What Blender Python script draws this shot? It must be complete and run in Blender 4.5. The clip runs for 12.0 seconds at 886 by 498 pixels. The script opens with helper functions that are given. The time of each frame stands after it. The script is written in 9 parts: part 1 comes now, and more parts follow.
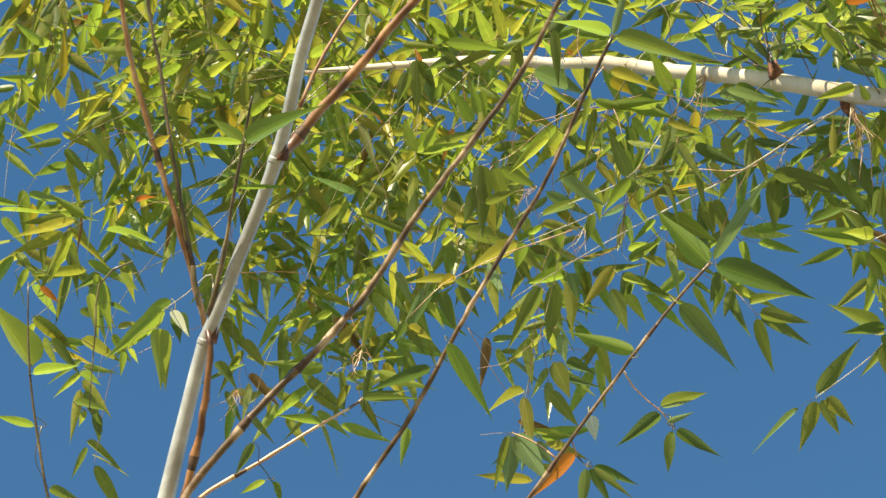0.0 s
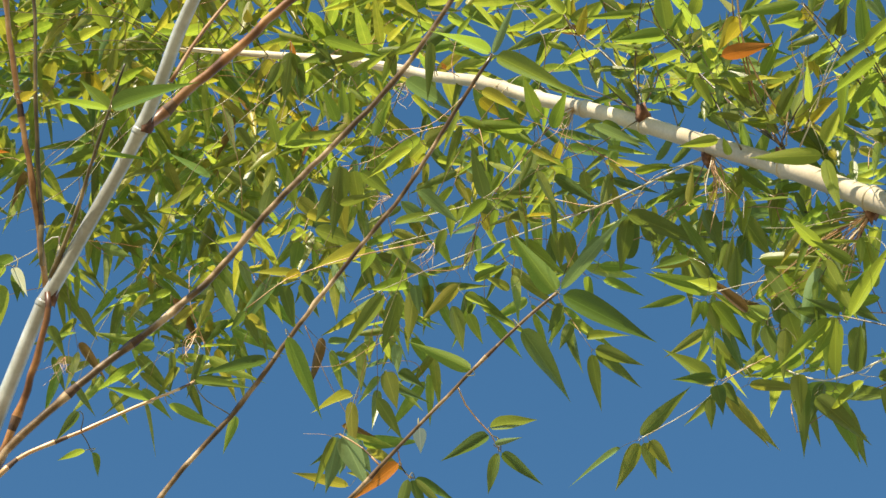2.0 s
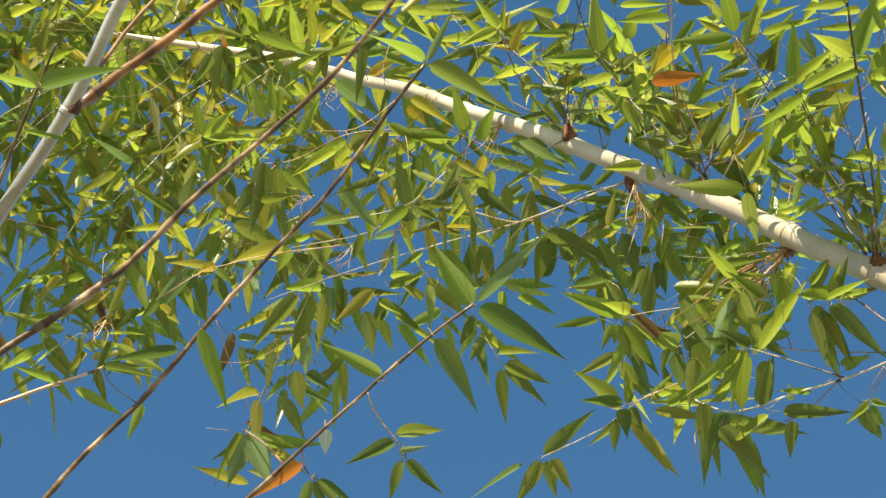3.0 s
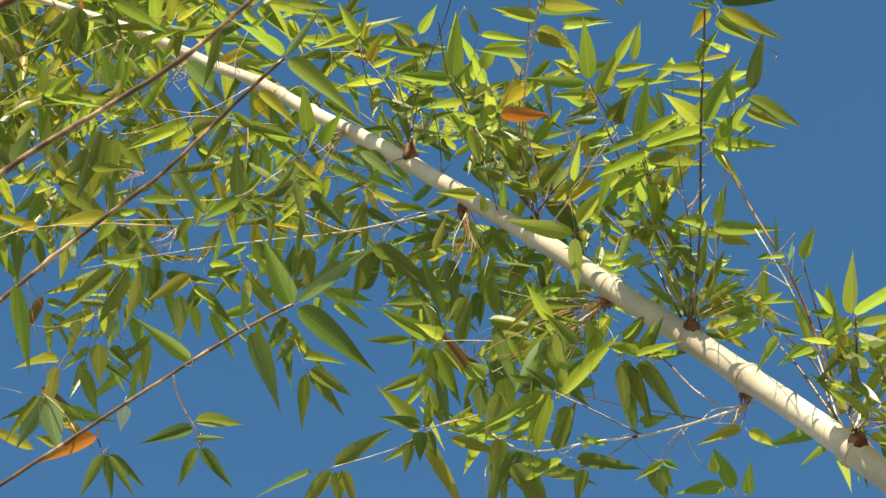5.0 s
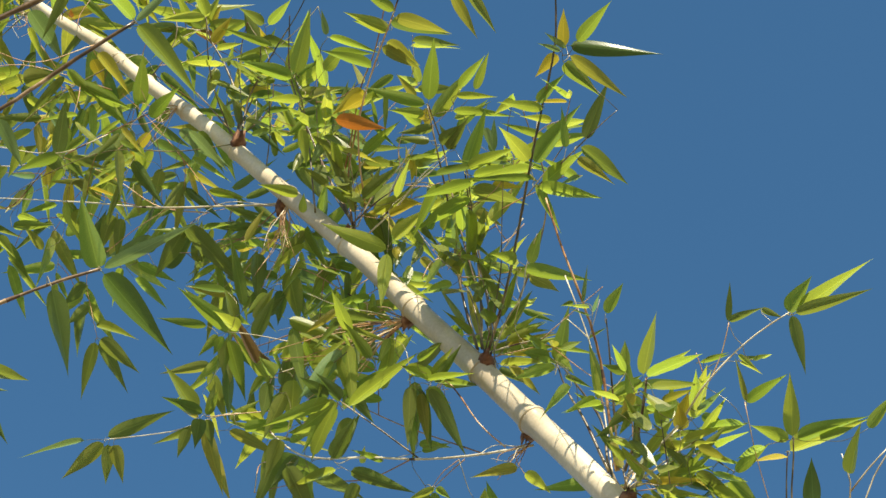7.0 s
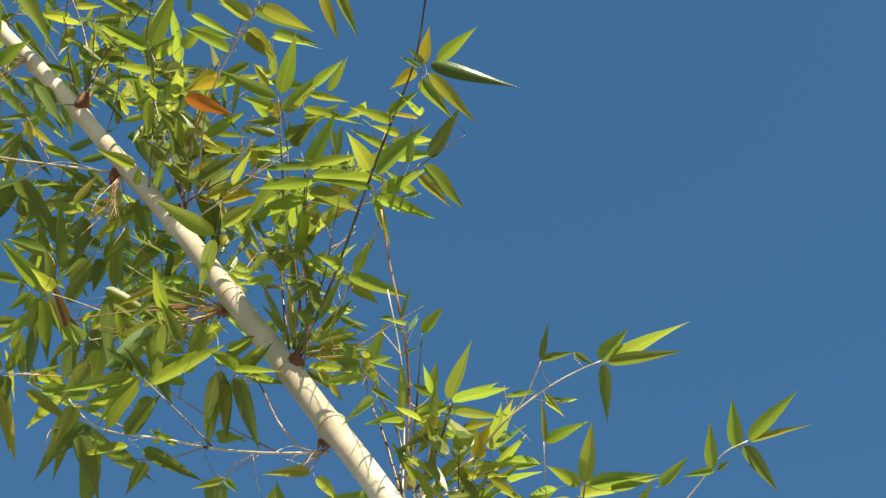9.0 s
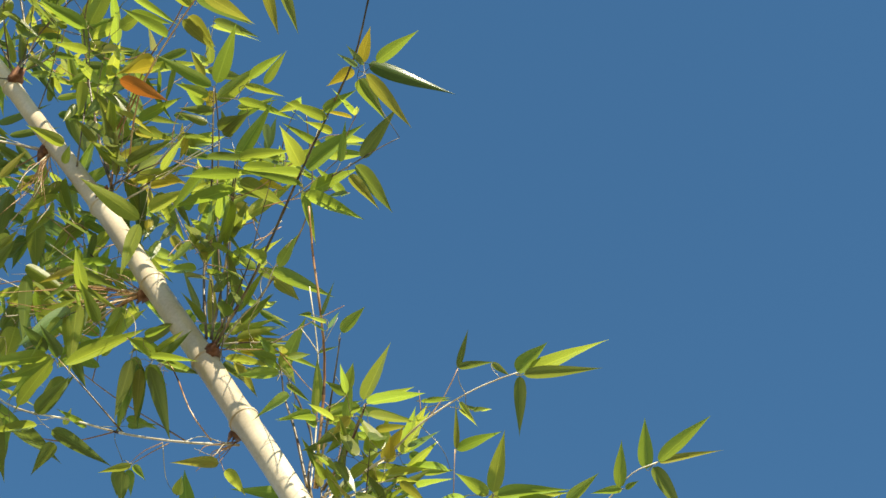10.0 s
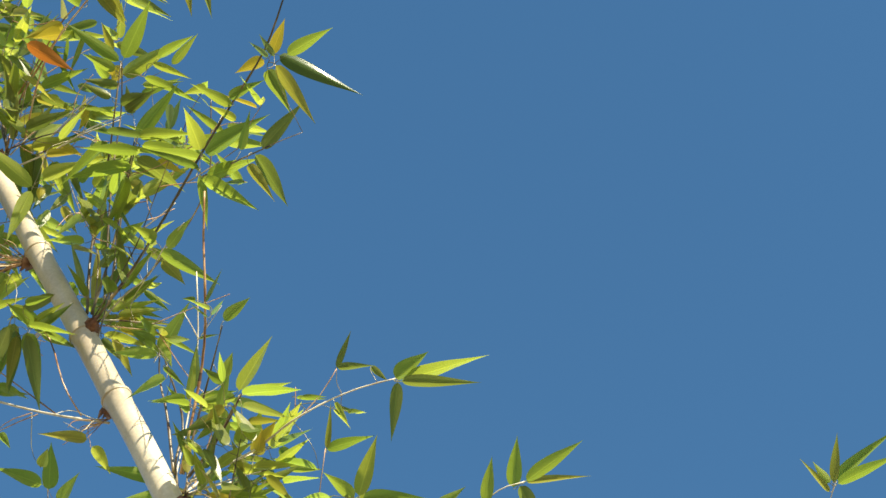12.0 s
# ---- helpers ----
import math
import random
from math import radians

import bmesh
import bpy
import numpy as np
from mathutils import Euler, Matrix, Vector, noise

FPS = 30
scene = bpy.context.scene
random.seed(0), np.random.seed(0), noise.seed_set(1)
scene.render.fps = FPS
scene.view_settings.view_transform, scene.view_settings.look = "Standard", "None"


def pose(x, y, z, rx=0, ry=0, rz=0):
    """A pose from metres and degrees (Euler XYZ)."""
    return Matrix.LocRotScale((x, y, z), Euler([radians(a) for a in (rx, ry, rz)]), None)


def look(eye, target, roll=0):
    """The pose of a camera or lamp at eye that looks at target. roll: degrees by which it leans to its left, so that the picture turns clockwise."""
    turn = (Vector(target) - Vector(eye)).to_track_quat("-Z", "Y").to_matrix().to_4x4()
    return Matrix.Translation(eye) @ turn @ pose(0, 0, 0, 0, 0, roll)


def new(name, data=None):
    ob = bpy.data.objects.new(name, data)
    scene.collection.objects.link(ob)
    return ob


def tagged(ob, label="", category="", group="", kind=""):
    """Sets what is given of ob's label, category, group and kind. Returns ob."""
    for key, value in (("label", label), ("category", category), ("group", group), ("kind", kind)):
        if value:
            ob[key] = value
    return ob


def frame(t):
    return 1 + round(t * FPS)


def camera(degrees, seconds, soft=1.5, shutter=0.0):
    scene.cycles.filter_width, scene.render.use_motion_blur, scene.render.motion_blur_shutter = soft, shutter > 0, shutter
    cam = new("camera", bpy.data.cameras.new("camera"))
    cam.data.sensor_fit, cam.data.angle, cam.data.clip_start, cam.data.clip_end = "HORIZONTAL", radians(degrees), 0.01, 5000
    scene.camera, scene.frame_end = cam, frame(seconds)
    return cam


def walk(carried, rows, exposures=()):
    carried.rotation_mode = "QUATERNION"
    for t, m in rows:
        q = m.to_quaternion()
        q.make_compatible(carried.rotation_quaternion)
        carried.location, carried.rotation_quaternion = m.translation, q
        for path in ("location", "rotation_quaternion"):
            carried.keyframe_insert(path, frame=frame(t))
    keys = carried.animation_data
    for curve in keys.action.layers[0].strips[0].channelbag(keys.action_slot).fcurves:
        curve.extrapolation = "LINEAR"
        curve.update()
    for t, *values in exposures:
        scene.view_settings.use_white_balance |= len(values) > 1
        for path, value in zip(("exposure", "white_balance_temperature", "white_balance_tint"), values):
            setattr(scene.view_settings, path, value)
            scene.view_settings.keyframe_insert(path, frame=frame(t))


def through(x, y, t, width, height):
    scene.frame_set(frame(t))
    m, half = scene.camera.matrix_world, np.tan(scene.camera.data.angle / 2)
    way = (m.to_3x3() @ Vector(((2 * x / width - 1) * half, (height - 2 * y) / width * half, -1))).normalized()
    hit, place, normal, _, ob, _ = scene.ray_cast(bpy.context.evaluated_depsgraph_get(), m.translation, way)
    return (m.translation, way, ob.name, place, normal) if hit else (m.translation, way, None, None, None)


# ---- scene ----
# camera: a slow pan to the right, steeply tilted up
cam = camera(23.576, 12.0, soft=1.5)
ROWS = [
    (0.0, pose(-0.0265, -0.0621, 1.6000, 151.577, 0, -0.000)),
    (0.5, pose(-0.0282, -0.0613, 1.6000, 151.602, 0, -1.580)),
    (1.0, pose(-0.0305, -0.0602, 1.6000, 151.627, 0, -3.721)),
    (1.5, pose(-0.0330, -0.0589, 1.6000, 151.669, 0, -6.132)),
    (2.0, pose(-0.0357, -0.0573, 1.6000, 151.751, 0, -8.806)),
    (2.5, pose(-0.0381, -0.0557, 1.6000, 151.854, 0, -11.215)),
    (3.0, pose(-0.0404, -0.0541, 1.6000, 151.972, 0, -13.625)),
    (5.0, pose(-0.0495, -0.0459, 1.6000, 152.312, 0, -23.997)),
    (5.5, pose(-0.0516, -0.0435, 1.6000, 152.363, 0, -26.755)),
    (6.0, pose(-0.0538, -0.0407, 1.6000, 152.458, 0, -29.752)),
    (6.5, pose(-0.0557, -0.0381, 1.6000, 152.534, 0, -32.497)),
    (7.0, pose(-0.0575, -0.0354, 1.6000, 152.610, 0, -35.259)),
    (9.0, pose(-0.0629, -0.0244, 1.6000, 152.894, 0, -45.689)),
    (9.5, pose(-0.0638, -0.0219, 1.6000, 152.963, 0, -47.931)),
    (10.0, pose(-0.0647, -0.0193, 1.6000, 153.017, 0, -50.282)),
    (10.5, pose(-0.0653, -0.0171, 1.6000, 153.065, 0, -52.222)),
    (11.0, pose(-0.0658, -0.0151, 1.6000, 153.108, 0, -53.983)),
    (11.5, pose(-0.0662, -0.0132, 1.6000, 153.139, 0, -55.597)),
    (12.0, pose(-0.0665, -0.0116, 1.6000, 153.178, 0, -56.975)),
]
walk(cam, ROWS, exposures=[(0.0, 1.15), (2.5, 1.14), (5.5, 1.09), (7.0, 1.02), (9.0, 1.00), (10.5, 1.15), (11.0, 1.21), (12.0, 1.21)])

# ---- daylight ----
SUN_AZ, SUN_EL = 206.0, 27.0          # degrees clockwise from +y, above the horizon
world = bpy.data.worlds.new("sky")
scene.world = world
world.use_nodes = True
wn = world.node_tree
sky = wn.nodes.new("ShaderNodeTexSky")
sky.sky_type = "NISHITA"
sky.sun_disc = False
sky.sun_elevation, sky.sun_rotation = radians(SUN_EL), radians(SUN_AZ)
sky.altitude, sky.air_density, sky.dust_density, sky.ozone_density = 300.0, 1.0, 0.1, 2.5
rich = wn.nodes.new("ShaderNodeHueSaturation")
rich.inputs["Hue"].default_value, rich.inputs["Saturation"].default_value = 0.490, 1.16
wn.links.new(sky.outputs[0], rich.inputs["Color"])
wn.links.new(rich.outputs[0], wn.nodes["Background"].inputs[0])
wn.nodes["Background"].inputs[1].default_value = 0.092
lamp = bpy.data.lights.new("sun", "SUN")
lamp.energy, lamp.angle, lamp.color = 4.75, radians(0.53), (1.0, 0.89, 0.70)
sun = new("sun", lamp)
sun.matrix_world = look((30 * math.sin(radians(SUN_AZ)) * math.cos(radians(SUN_EL)), 30 * math.cos(radians(SUN_AZ)) * math.cos(radians(SUN_EL)), 30 * math.sin(radians(SUN_EL))), (0, 0, 0))


# ---- materials ----
def nodes_of(name):
    m = bpy.data.materials.new(name)
    m.use_nodes = True
    nt = m.node_tree
    return m, nt, nt.nodes["Principled BSDF"]


def noise_tex(nt, scale, detail=4.0, coord="Object", stretch=(1, 1, 1)):
    tc, mp, tx = nt.nodes.new("ShaderNodeTexCoord"), nt.nodes.new("ShaderNodeMapping"), nt.nodes.new("ShaderNodeTexNoise")
    mp.inputs["Scale"].default_value = stretch
    tx.inputs["Scale"].default_value, tx.inputs["Detail"].default_value = scale, detail
    nt.links.new(tc.outputs[coord], mp.inputs[0])
    nt.links.new(mp.outputs[0], tx.inputs["Vector"])
    return tx.outputs["Fac"]


def ramp(nt, fac, stops):
    r = nt.nodes.new("ShaderNodeValToRGB")
    while len(r.color_ramp.elements) < len(stops):
        r.color_ramp.elements.new(0.5)
    for e, (at, c) in zip(r.color_ramp.elements, stops):
        e.position, e.color = at, (*c, 1)
    nt.links.new(fac, r.inputs[0])
    return r.outputs[0]


def mixed(nt, fac, a, b, kind="MIX"):
    x = nt.nodes.new("ShaderNodeMix")
    x.data_type, x.blend_type = "RGBA", kind
    for socket, value in ((x.inputs[0], fac), (x.inputs[6], a), (x.inputs[7], b)):
        if isinstance(value, (int, float)):
            socket.default_value = value
        elif isinstance(value, tuple):
            socket.default_value = (*value, 1)
        else:
            nt.links.new(value, socket)
    return x.outputs[2]


def bump(nt, bsdf, height, strength, distance):
    b = nt.nodes.new("ShaderNodeBump")
    b.inputs["Strength"].default_value, b.inputs["Distance"].default_value = strength, distance
    nt.links.new(height, b.inputs["Height"])
    nt.links.new(b.outputs[0], bsdf.inputs["Normal"])


def leaf_material(name, stops, through, clear=0.47, rough=0.38):
    """Thin leaf: a waxy surface over a blade that lets light through, veined lengthwise."""
    m, nt, bsdf = nodes_of(name)
    info, geo, add, frac = (nt.nodes.new("ShaderNodeObjectInfo"), nt.nodes.new("ShaderNodeNewGeometry"),
                            nt.nodes.new("ShaderNodeMath"), nt.nodes.new("ShaderNodeMath"))
    frac.operation = "FRACT"
    nt.links.new(info.outputs["Random"], add.inputs[0])
    nt.links.new(geo.outputs["Random Per Island"], add.inputs[1])
    nt.links.new(add.outputs[0], frac.inputs[0])
    own = ramp(nt, frac.outputs[0], stops)
    uv, wave = nt.nodes.new("ShaderNodeUVMap"), nt.nodes.new("ShaderNodeTexWave")
    uv.uv_map = "blade"
    wave.bands_direction = "Y"
    wave.inputs["Scale"].default_value, wave.inputs["Distortion"].default_value = 5.5, 1.2
    nt.links.new(uv.outputs[0], wave.inputs["Vector"])
    veins = ramp(nt, wave.outputs["Fac"], [(0.0, (0.89, 0.90, 0.86)), (1.0, (1.05, 1.04, 1.0))])
    blot = ramp(nt, noise_tex(nt, 55, 3), [(0.3, (0.78, 0.84, 0.72)), (0.7, (1.1, 1.06, 1.0))])
    split, off, size = nt.nodes.new("ShaderNodeSeparateXYZ"), nt.nodes.new("ShaderNodeMath"), nt.nodes.new("ShaderNodeMath")
    off.operation, size.operation, off.inputs[1].default_value = "SUBTRACT", "ABSOLUTE", 0.5
    nt.links.new(uv.outputs[0], split.inputs[0])
    nt.links.new(split.outputs[1], off.inputs[0])
    nt.links.new(off.outputs[0], size.inputs[0])
    rib = ramp(nt, size.outputs[0], [(0.0, (1.45, 1.40, 1.45)), (0.045, (1.0, 1.0, 1.0))])
    col = mixed(nt, 1.0, mixed(nt, 1.0, mixed(nt, 1.0, own, veins, "MULTIPLY"), blot, "MULTIPLY"), rib, "MULTIPLY")
    nt.links.new(col, bsdf.inputs["Base Color"])
    bsdf.inputs["Roughness"].default_value = rough
    bsdf.inputs["Specular IOR Level"].default_value = 0.5
    bump(nt, bsdf, wave.outputs["Fac"], 0.12, 0.001)
    tr, mx = nt.nodes.new("ShaderNodeBsdfTranslucent"), nt.nodes.new("ShaderNodeMixShader")
    nt.links.new(mixed(nt, 1.0, col, through, "MULTIPLY"), tr.inputs["Color"])
    mx.inputs[0].default_value = clear
    nt.links.new(bsdf.outputs[0], mx.inputs[1])
    nt.links.new(tr.outputs[0], mx.inputs[2])
    nt.links.new(mx.outputs[0], nt.nodes["Material Output"].inputs[0])
    return m


def stem_material(name, low, mid, high, rough=0.36, scale=22.0, grain=0.25, stretch=(1, 1, 1)):
    """Cane and twig skin: broad patches, mottling and fine specks."""
    m, nt, bsdf = nodes_of(name)
    big = ramp(nt, noise_tex(nt, scale, 5, stretch=stretch), [(0.34, low), (0.50, mid), (0.66, high)])
    patch = ramp(nt, noise_tex(nt, scale * 0.35, 2), [(0.38, (0.72, 0.68, 0.64)), (0.62, (1.14, 1.12, 1.10))])
    fine = ramp(nt, noise_tex(nt, 160, 3), [(0.3, (0.90, 0.89, 0.87)), (0.7, (1.06, 1.05, 1.04))])
    nt.links.new(mixed(nt, 1.0, mixed(nt, 1.0, big, patch, "MULTIPLY"), fine, "MULTIPLY"), bsdf.inputs["Base Color"])
    bsdf.inputs["Roughness"].default_value = rough
    bump(nt, bsdf, noise_tex(nt, 180, 4), grain, 0.001)
    return m


# brighter and darker greens: sunlight and shade on leaves put into their colour
GREEN = leaf_material("leaf_green", [(0.0, (0.125, 0.168, 0.041)), (0.5, (0.225, 0.258, 0.054)), (1.0, (0.328, 0.331, 0.073))], (1.55, 1.70, 0.85), 0.54, 0.32)
LIT_GREEN = leaf_material("leaf_young", [(0.0, (0.205, 0.267, 0.054)), (0.6, (0.268, 0.316, 0.067)), (1.0, (0.353, 0.353, 0.078))], (1.50, 1.62, 0.8), 0.54, 0.32)
SHADE_GREEN = leaf_material("leaf_mature", [(0.0, (0.113, 0.148, 0.047)), (0.6, (0.199, 0.218, 0.056)), (1.0, (0.333, 0.276, 0.063))], (1.55, 1.67, 0.85), 0.45, 0.30)
DEEP = leaf_material("leaf_deep_green", [(0.0, (0.092, 0.137, 0.043)), (0.6, (0.145, 0.182, 0.050)), (1.0, (0.202, 0.218, 0.057))], (1.5, 1.65, 0.85), 0.42, 0.27)
# olive copy of the leaf that carries the sun's yellow in its colour
SUN_OLIVE = leaf_material("leaf_olive", [(0.0, (0.162, 0.177, 0.047)), (0.5, (0.257, 0.256, 0.054)), (1.0, (0.373, 0.328, 0.069))], (1.55, 1.62, 0.8), 0.54, 0.32)
YELLOW = leaf_material("leaf_yellowing", [(0.0, (0.42, 0.36, 0.04)), (1.0, (0.55, 0.47, 0.07))], (1.2, 1.1, 0.7), 0.4)
ORANGE = leaf_material("leaf_withered", [(0.0, (0.46, 0.17, 0.03)), (1.0, (0.55, 0.24, 0.05))], (1.2, 1.0, 0.7), 0.4)
BROWN = leaf_material("leaf_browned", [(0.0, (0.17, 0.10, 0.035)), (1.0, (0.22, 0.14, 0.05))], (1.3, 1.1, 0.7), 0.4)
PALE = leaf_material("leaf_pale_underside", [(0.0, (0.15, 0.23, 0.09)), (1.0, (0.23, 0.31, 0.14))], (1.4, 1.5, 1.0), 0.3, 0.3)
DRY_OR_LIT = leaf_material("leaf_bleached", [(0.0, (0.62, 0.62, 0.46)), (1.0, (0.72, 0.72, 0.58))], (1.1, 1.1, 1.0), 0.5, 0.5)
IVORY = stem_material("culm_ivory", (0.50, 0.445, 0.315), (0.61, 0.555, 0.42), (0.68, 0.63, 0.49), 0.36, 7.0, 0.03)
WAXY = stem_material("culm_waxy_grey", (0.38, 0.41, 0.38), (0.44, 0.47, 0.45), (0.50, 0.53, 0.51), 0.30, 30.0, 0.03)
glaze = WAXY.node_tree.nodes["Principled BSDF"]
glaze.inputs["Coat Weight"].default_value, glaze.inputs["Coat Roughness"].default_value = 0.8, 0.25
TAN = stem_material("stem_tan", (0.20, 0.09, 0.030), (0.34, 0.18, 0.065), (0.50, 0.33, 0.16), 0.45)
RUST = stem_material("stem_rust", (0.10, 0.042, 0.016), (0.27, 0.125, 0.042), (0.47, 0.27, 0.115), 0.40)
BARK = stem_material("stem_brown", (0.05, 0.032, 0.016), (0.14, 0.09, 0.042), (0.50, 0.38, 0.24), 0.35, 26.0)
DARK = stem_material("stem_dark", (0.05, 0.042, 0.02), (0.13, 0.10, 0.045), (0.30, 0.24, 0.13), 0.35)
OLIVE = stem_material("stem_olive", (0.10, 0.09, 0.03), (0.19, 0.17, 0.06), (0.38, 0.33, 0.15), 0.3)
PINK = stem_material("twig_reddish", (0.42, 0.22, 0.10), (0.58, 0.37, 0.19), (0.70, 0.54, 0.34))
# pale twigs; on some tuft stems this colour stands for the sun's glint
PALE_STEM = stem_material("twig_pale", (0.46, 0.40, 0.26), (0.63, 0.59, 0.44), (0.74, 0.71, 0.58))
KNOT = stem_material("node_scar", (0.035, 0.018, 0.010), (0.075, 0.040, 0.020), (0.15, 0.085, 0.04), 0.7, 60.0, 0.5)
SHEATH = stem_material("dry_sheath", (0.07, 0.028, 0.014), (0.15, 0.065, 0.032), (0.30, 0.16, 0.085), 0.75, 60.0, 0.6)
# tone of the unseen ground, kept pale to reflect light onto leaf undersides
BOUNCE_GROUND = stem_material("garden_soil_and_grass", (0.17, 0.138, 0.08), (0.285, 0.238, 0.136), (0.385, 0.322, 0.20), 0.95, 0.9, 0.8)


# ---- builders ----
def part(name, me, parent, label=""):
    """One mesh object, modelled in place, under a thing or one of its parts."""
    ob = new(name, me)
    ob.parent = parent
    if parent.type == "EMPTY":
        ob.matrix_parent_inverse = parent.matrix_basis.inverted()
    return tagged(ob, label=label)


def spline(points, steps):
    """A smooth line through the points, however unevenly they are spaced."""
    p = [Vector(q) for q in points]
    p = [p[0] * 2 - p[1]] + p + [p[-1] * 2 - p[-2]]
    line = []
    for i in range(1, len(p) - 2):
        a, b, c, d = p[i - 1:i + 3]
        l0, l1, l2 = (b - a).length, (c - b).length, (d - c).length
        m0 = ((b - a) / l0 * l1 + (c - b) / l1 * l0) / (l0 + l1) * l1
        m1 = ((c - b) / l1 * l2 + (d - c) / l2 * l1) / (l1 + l2) * l1
        for k in range(steps):
            t = k / steps
            line.append(b * (2 * t ** 3 - 3 * t * t + 1) + m0 * (t ** 3 - 2 * t * t + t) + c * (3 * t * t - 2 * t ** 3) + m1 * (t ** 3 - t * t))
    return line + [p[-2]]


def tube(line, radii, sides, verts, faces):
    """Adds a closed tube along a line; returns the first face's number."""
    first, start = len(verts), len(faces)
    side = Vector((0.31, 0.87, 0.38))
    for i, q in enumerate(line):
        ahead = (line[min(i + 1, len(line) - 1)] - line[max(i - 1, 0)]).normalized()
        side = (side - ahead * side.dot(ahead)).normalized()
        other = ahead.cross(side)
        for k in range(sides):
            a = 2 * math.pi * k / sides
            verts.append(q + (side * math.cos(a) + other * math.sin(a)) * radii[i])
    for i in range(len(line) - 1):
        for k in range(sides):
            a, b = first + i * sides + k, first + i * sides + (k + 1) % sides
            faces.append((a, b, b + sides, a + sides))
    faces.append(tuple(first + k for k in reversed(range(sides))))
    faces.append(tuple(first + (len(line) - 1) * sides + k for k in range(sides)))
    return start


def mesh(name, verts, faces, mats, slots=None):
    me = bpy.data.meshes.new(name)
    me.from_pydata([tuple(v) for v in verts], [], faces)
    for m in mats:
        me.materials.append(m)
    me.polygons.foreach_set("use_smooth", [True] * len(me.polygons))
    if slots:
        me.polygons.foreach_set("material_index", slots)
    me.update()
    return me


def resample(line, gap):
    """Points at even steps along a line."""
    run = [0.0]
    for a, b in zip(line, line[1:]):
        run.append(run[-1] + (b - a).length)
    n = max(4, int(run[-1] / gap))
    made, j = [], 0
    for i in range(n + 1):
        s = run[-1] * i / n
        while j < len(run) - 2 and run[j + 1] < s:
            j += 1
        made.append(line[j].lerp(line[j + 1], (s - run[j]) / max(1e-9, run[j + 1] - run[j])))
    return made, run[-1]


RUNS = {}
BRANCH_LABELS = {"stem_rust": "rust-brown jointed side branch", "stem_tan": "tan woody side branch", "stem_brown": "dark brown branch with pale patches",
                 "stem_dark": "thin dark upright stem", "stem_olive": "thin olive-green stem", "twig_reddish": "thin reddish hanging twig", "twig_pale": "pale straw-coloured or sunlit twig"}
LEAF_LABELS = {"leaf_yellowing": "yellowing bamboo leaf", "leaf_browned": "browned bamboo leaf", "leaf_withered": "withered orange bamboo leaf", "leaf_bleached": "bleached dry or sunlit white leaf", "leaf_pale_underside": "leaf showing its pale underside"}


def branch(plant, points, r0, r1, material, knots):
    """A slightly crooked side branch with swollen, darker joints."""
    rnd = random.Random(len(RUNS) * 7 + 3)
    line, length = resample(spline(points, 6), 0.018 if r0 > 0.002 else 0.03)
    at = [(k + 0.5 + rnd.uniform(-0.2, 0.2)) / knots for k in range(knots)] if knots else []
    radii, marks = [], []
    for i, q in enumerate(line):
        s = i / (len(line) - 1)
        near = min([abs(s - a) * length for a in at] or [9])
        radii.append((r0 + (r1 - r0) * s) * (1 + 0.28 * math.exp(-(near / 0.008) ** 2)) * (1 + rnd.uniform(-0.05, 0.05)))
        marks.append(1 if near < 0.0022 else 0)
        if 0 < i < len(line) - 1:
            line[i] = q + Vector((rnd.gauss(0, 1), rnd.gauss(0, 1), rnd.gauss(0, 1))) * r1 * 0.12
    verts, faces = [], []
    sides = 10 if r0 > 0.004 else 6
    tube(line, radii, sides, verts, faces)
    slots = [marks[i] for i in range(len(line) - 1) for _ in range(sides)] + [0, 0]
    ob = part("branch", mesh("branch", verts, faces, [material, KNOT], slots), plant, BRANCH_LABELS.get(material.name, ""))
    RUNS[ob.name] = line
    return ob


SHAPES = [  # fold, droop, twist (degrees), position of the widest place
    (0.36, 0.06, 14, 0.27), (0.50, 0.10, -24, 0.24), (0.24, 0.14, 30, 0.29), (0.42, -0.04, -12, 0.25), (0.60, 0.08, 22, 0.23), (0.30, 0.20, -28, 0.28)]


def outline(s, widest):
    """Half the width of a lance-shaped blade, rounded at its foot and drawn out to a fine point."""
    b = 1.36
    a = b * widest / (1 - widest)
    peak = widest ** a * (1 - widest) ** b
    return 0.5 * max(0.0, s) ** a * max(0.0, 1 - s) ** b / peak


def blade(shape):
    """Points of a lance-shaped leaf along +x, one long and one wide, folded along its rib."""
    fold, droop, twist, widest = shape
    rows = (0.0, 0.03, 0.06, 0.11, 0.18, 0.27, 0.37, 0.48, 0.60, 0.72, 0.83, 0.92, 1.0)
    pts, uvs = [], []
    for s in rows:
        half = outline((s - 0.03) / 0.97, widest) + 0.016 * (1 - s)
        a = radians(twist) * (s - 0.3)
        for k in (-1, -0.5, 0, 0.5, 1):
            y = half * k
            up = abs(y) * fold + (0.03 * math.sin(s * 19 + k * 3) * abs(k) * half)
            pts.append(Vector((s, y * math.cos(a) - up * math.sin(a), y * math.sin(a) + up * math.cos(a))))
            uvs.append((s, k * 0.5 + 0.5))
    faces = [(i * 5 + k, i * 5 + k + 5, i * 5 + k + 6, i * 5 + k + 1) for i in range(len(rows) - 1) for k in range(4)]
    return pts, uvs, faces, droop


BLADES = [blade(s) for s in SHAPES]
LEAF_MESH = {}


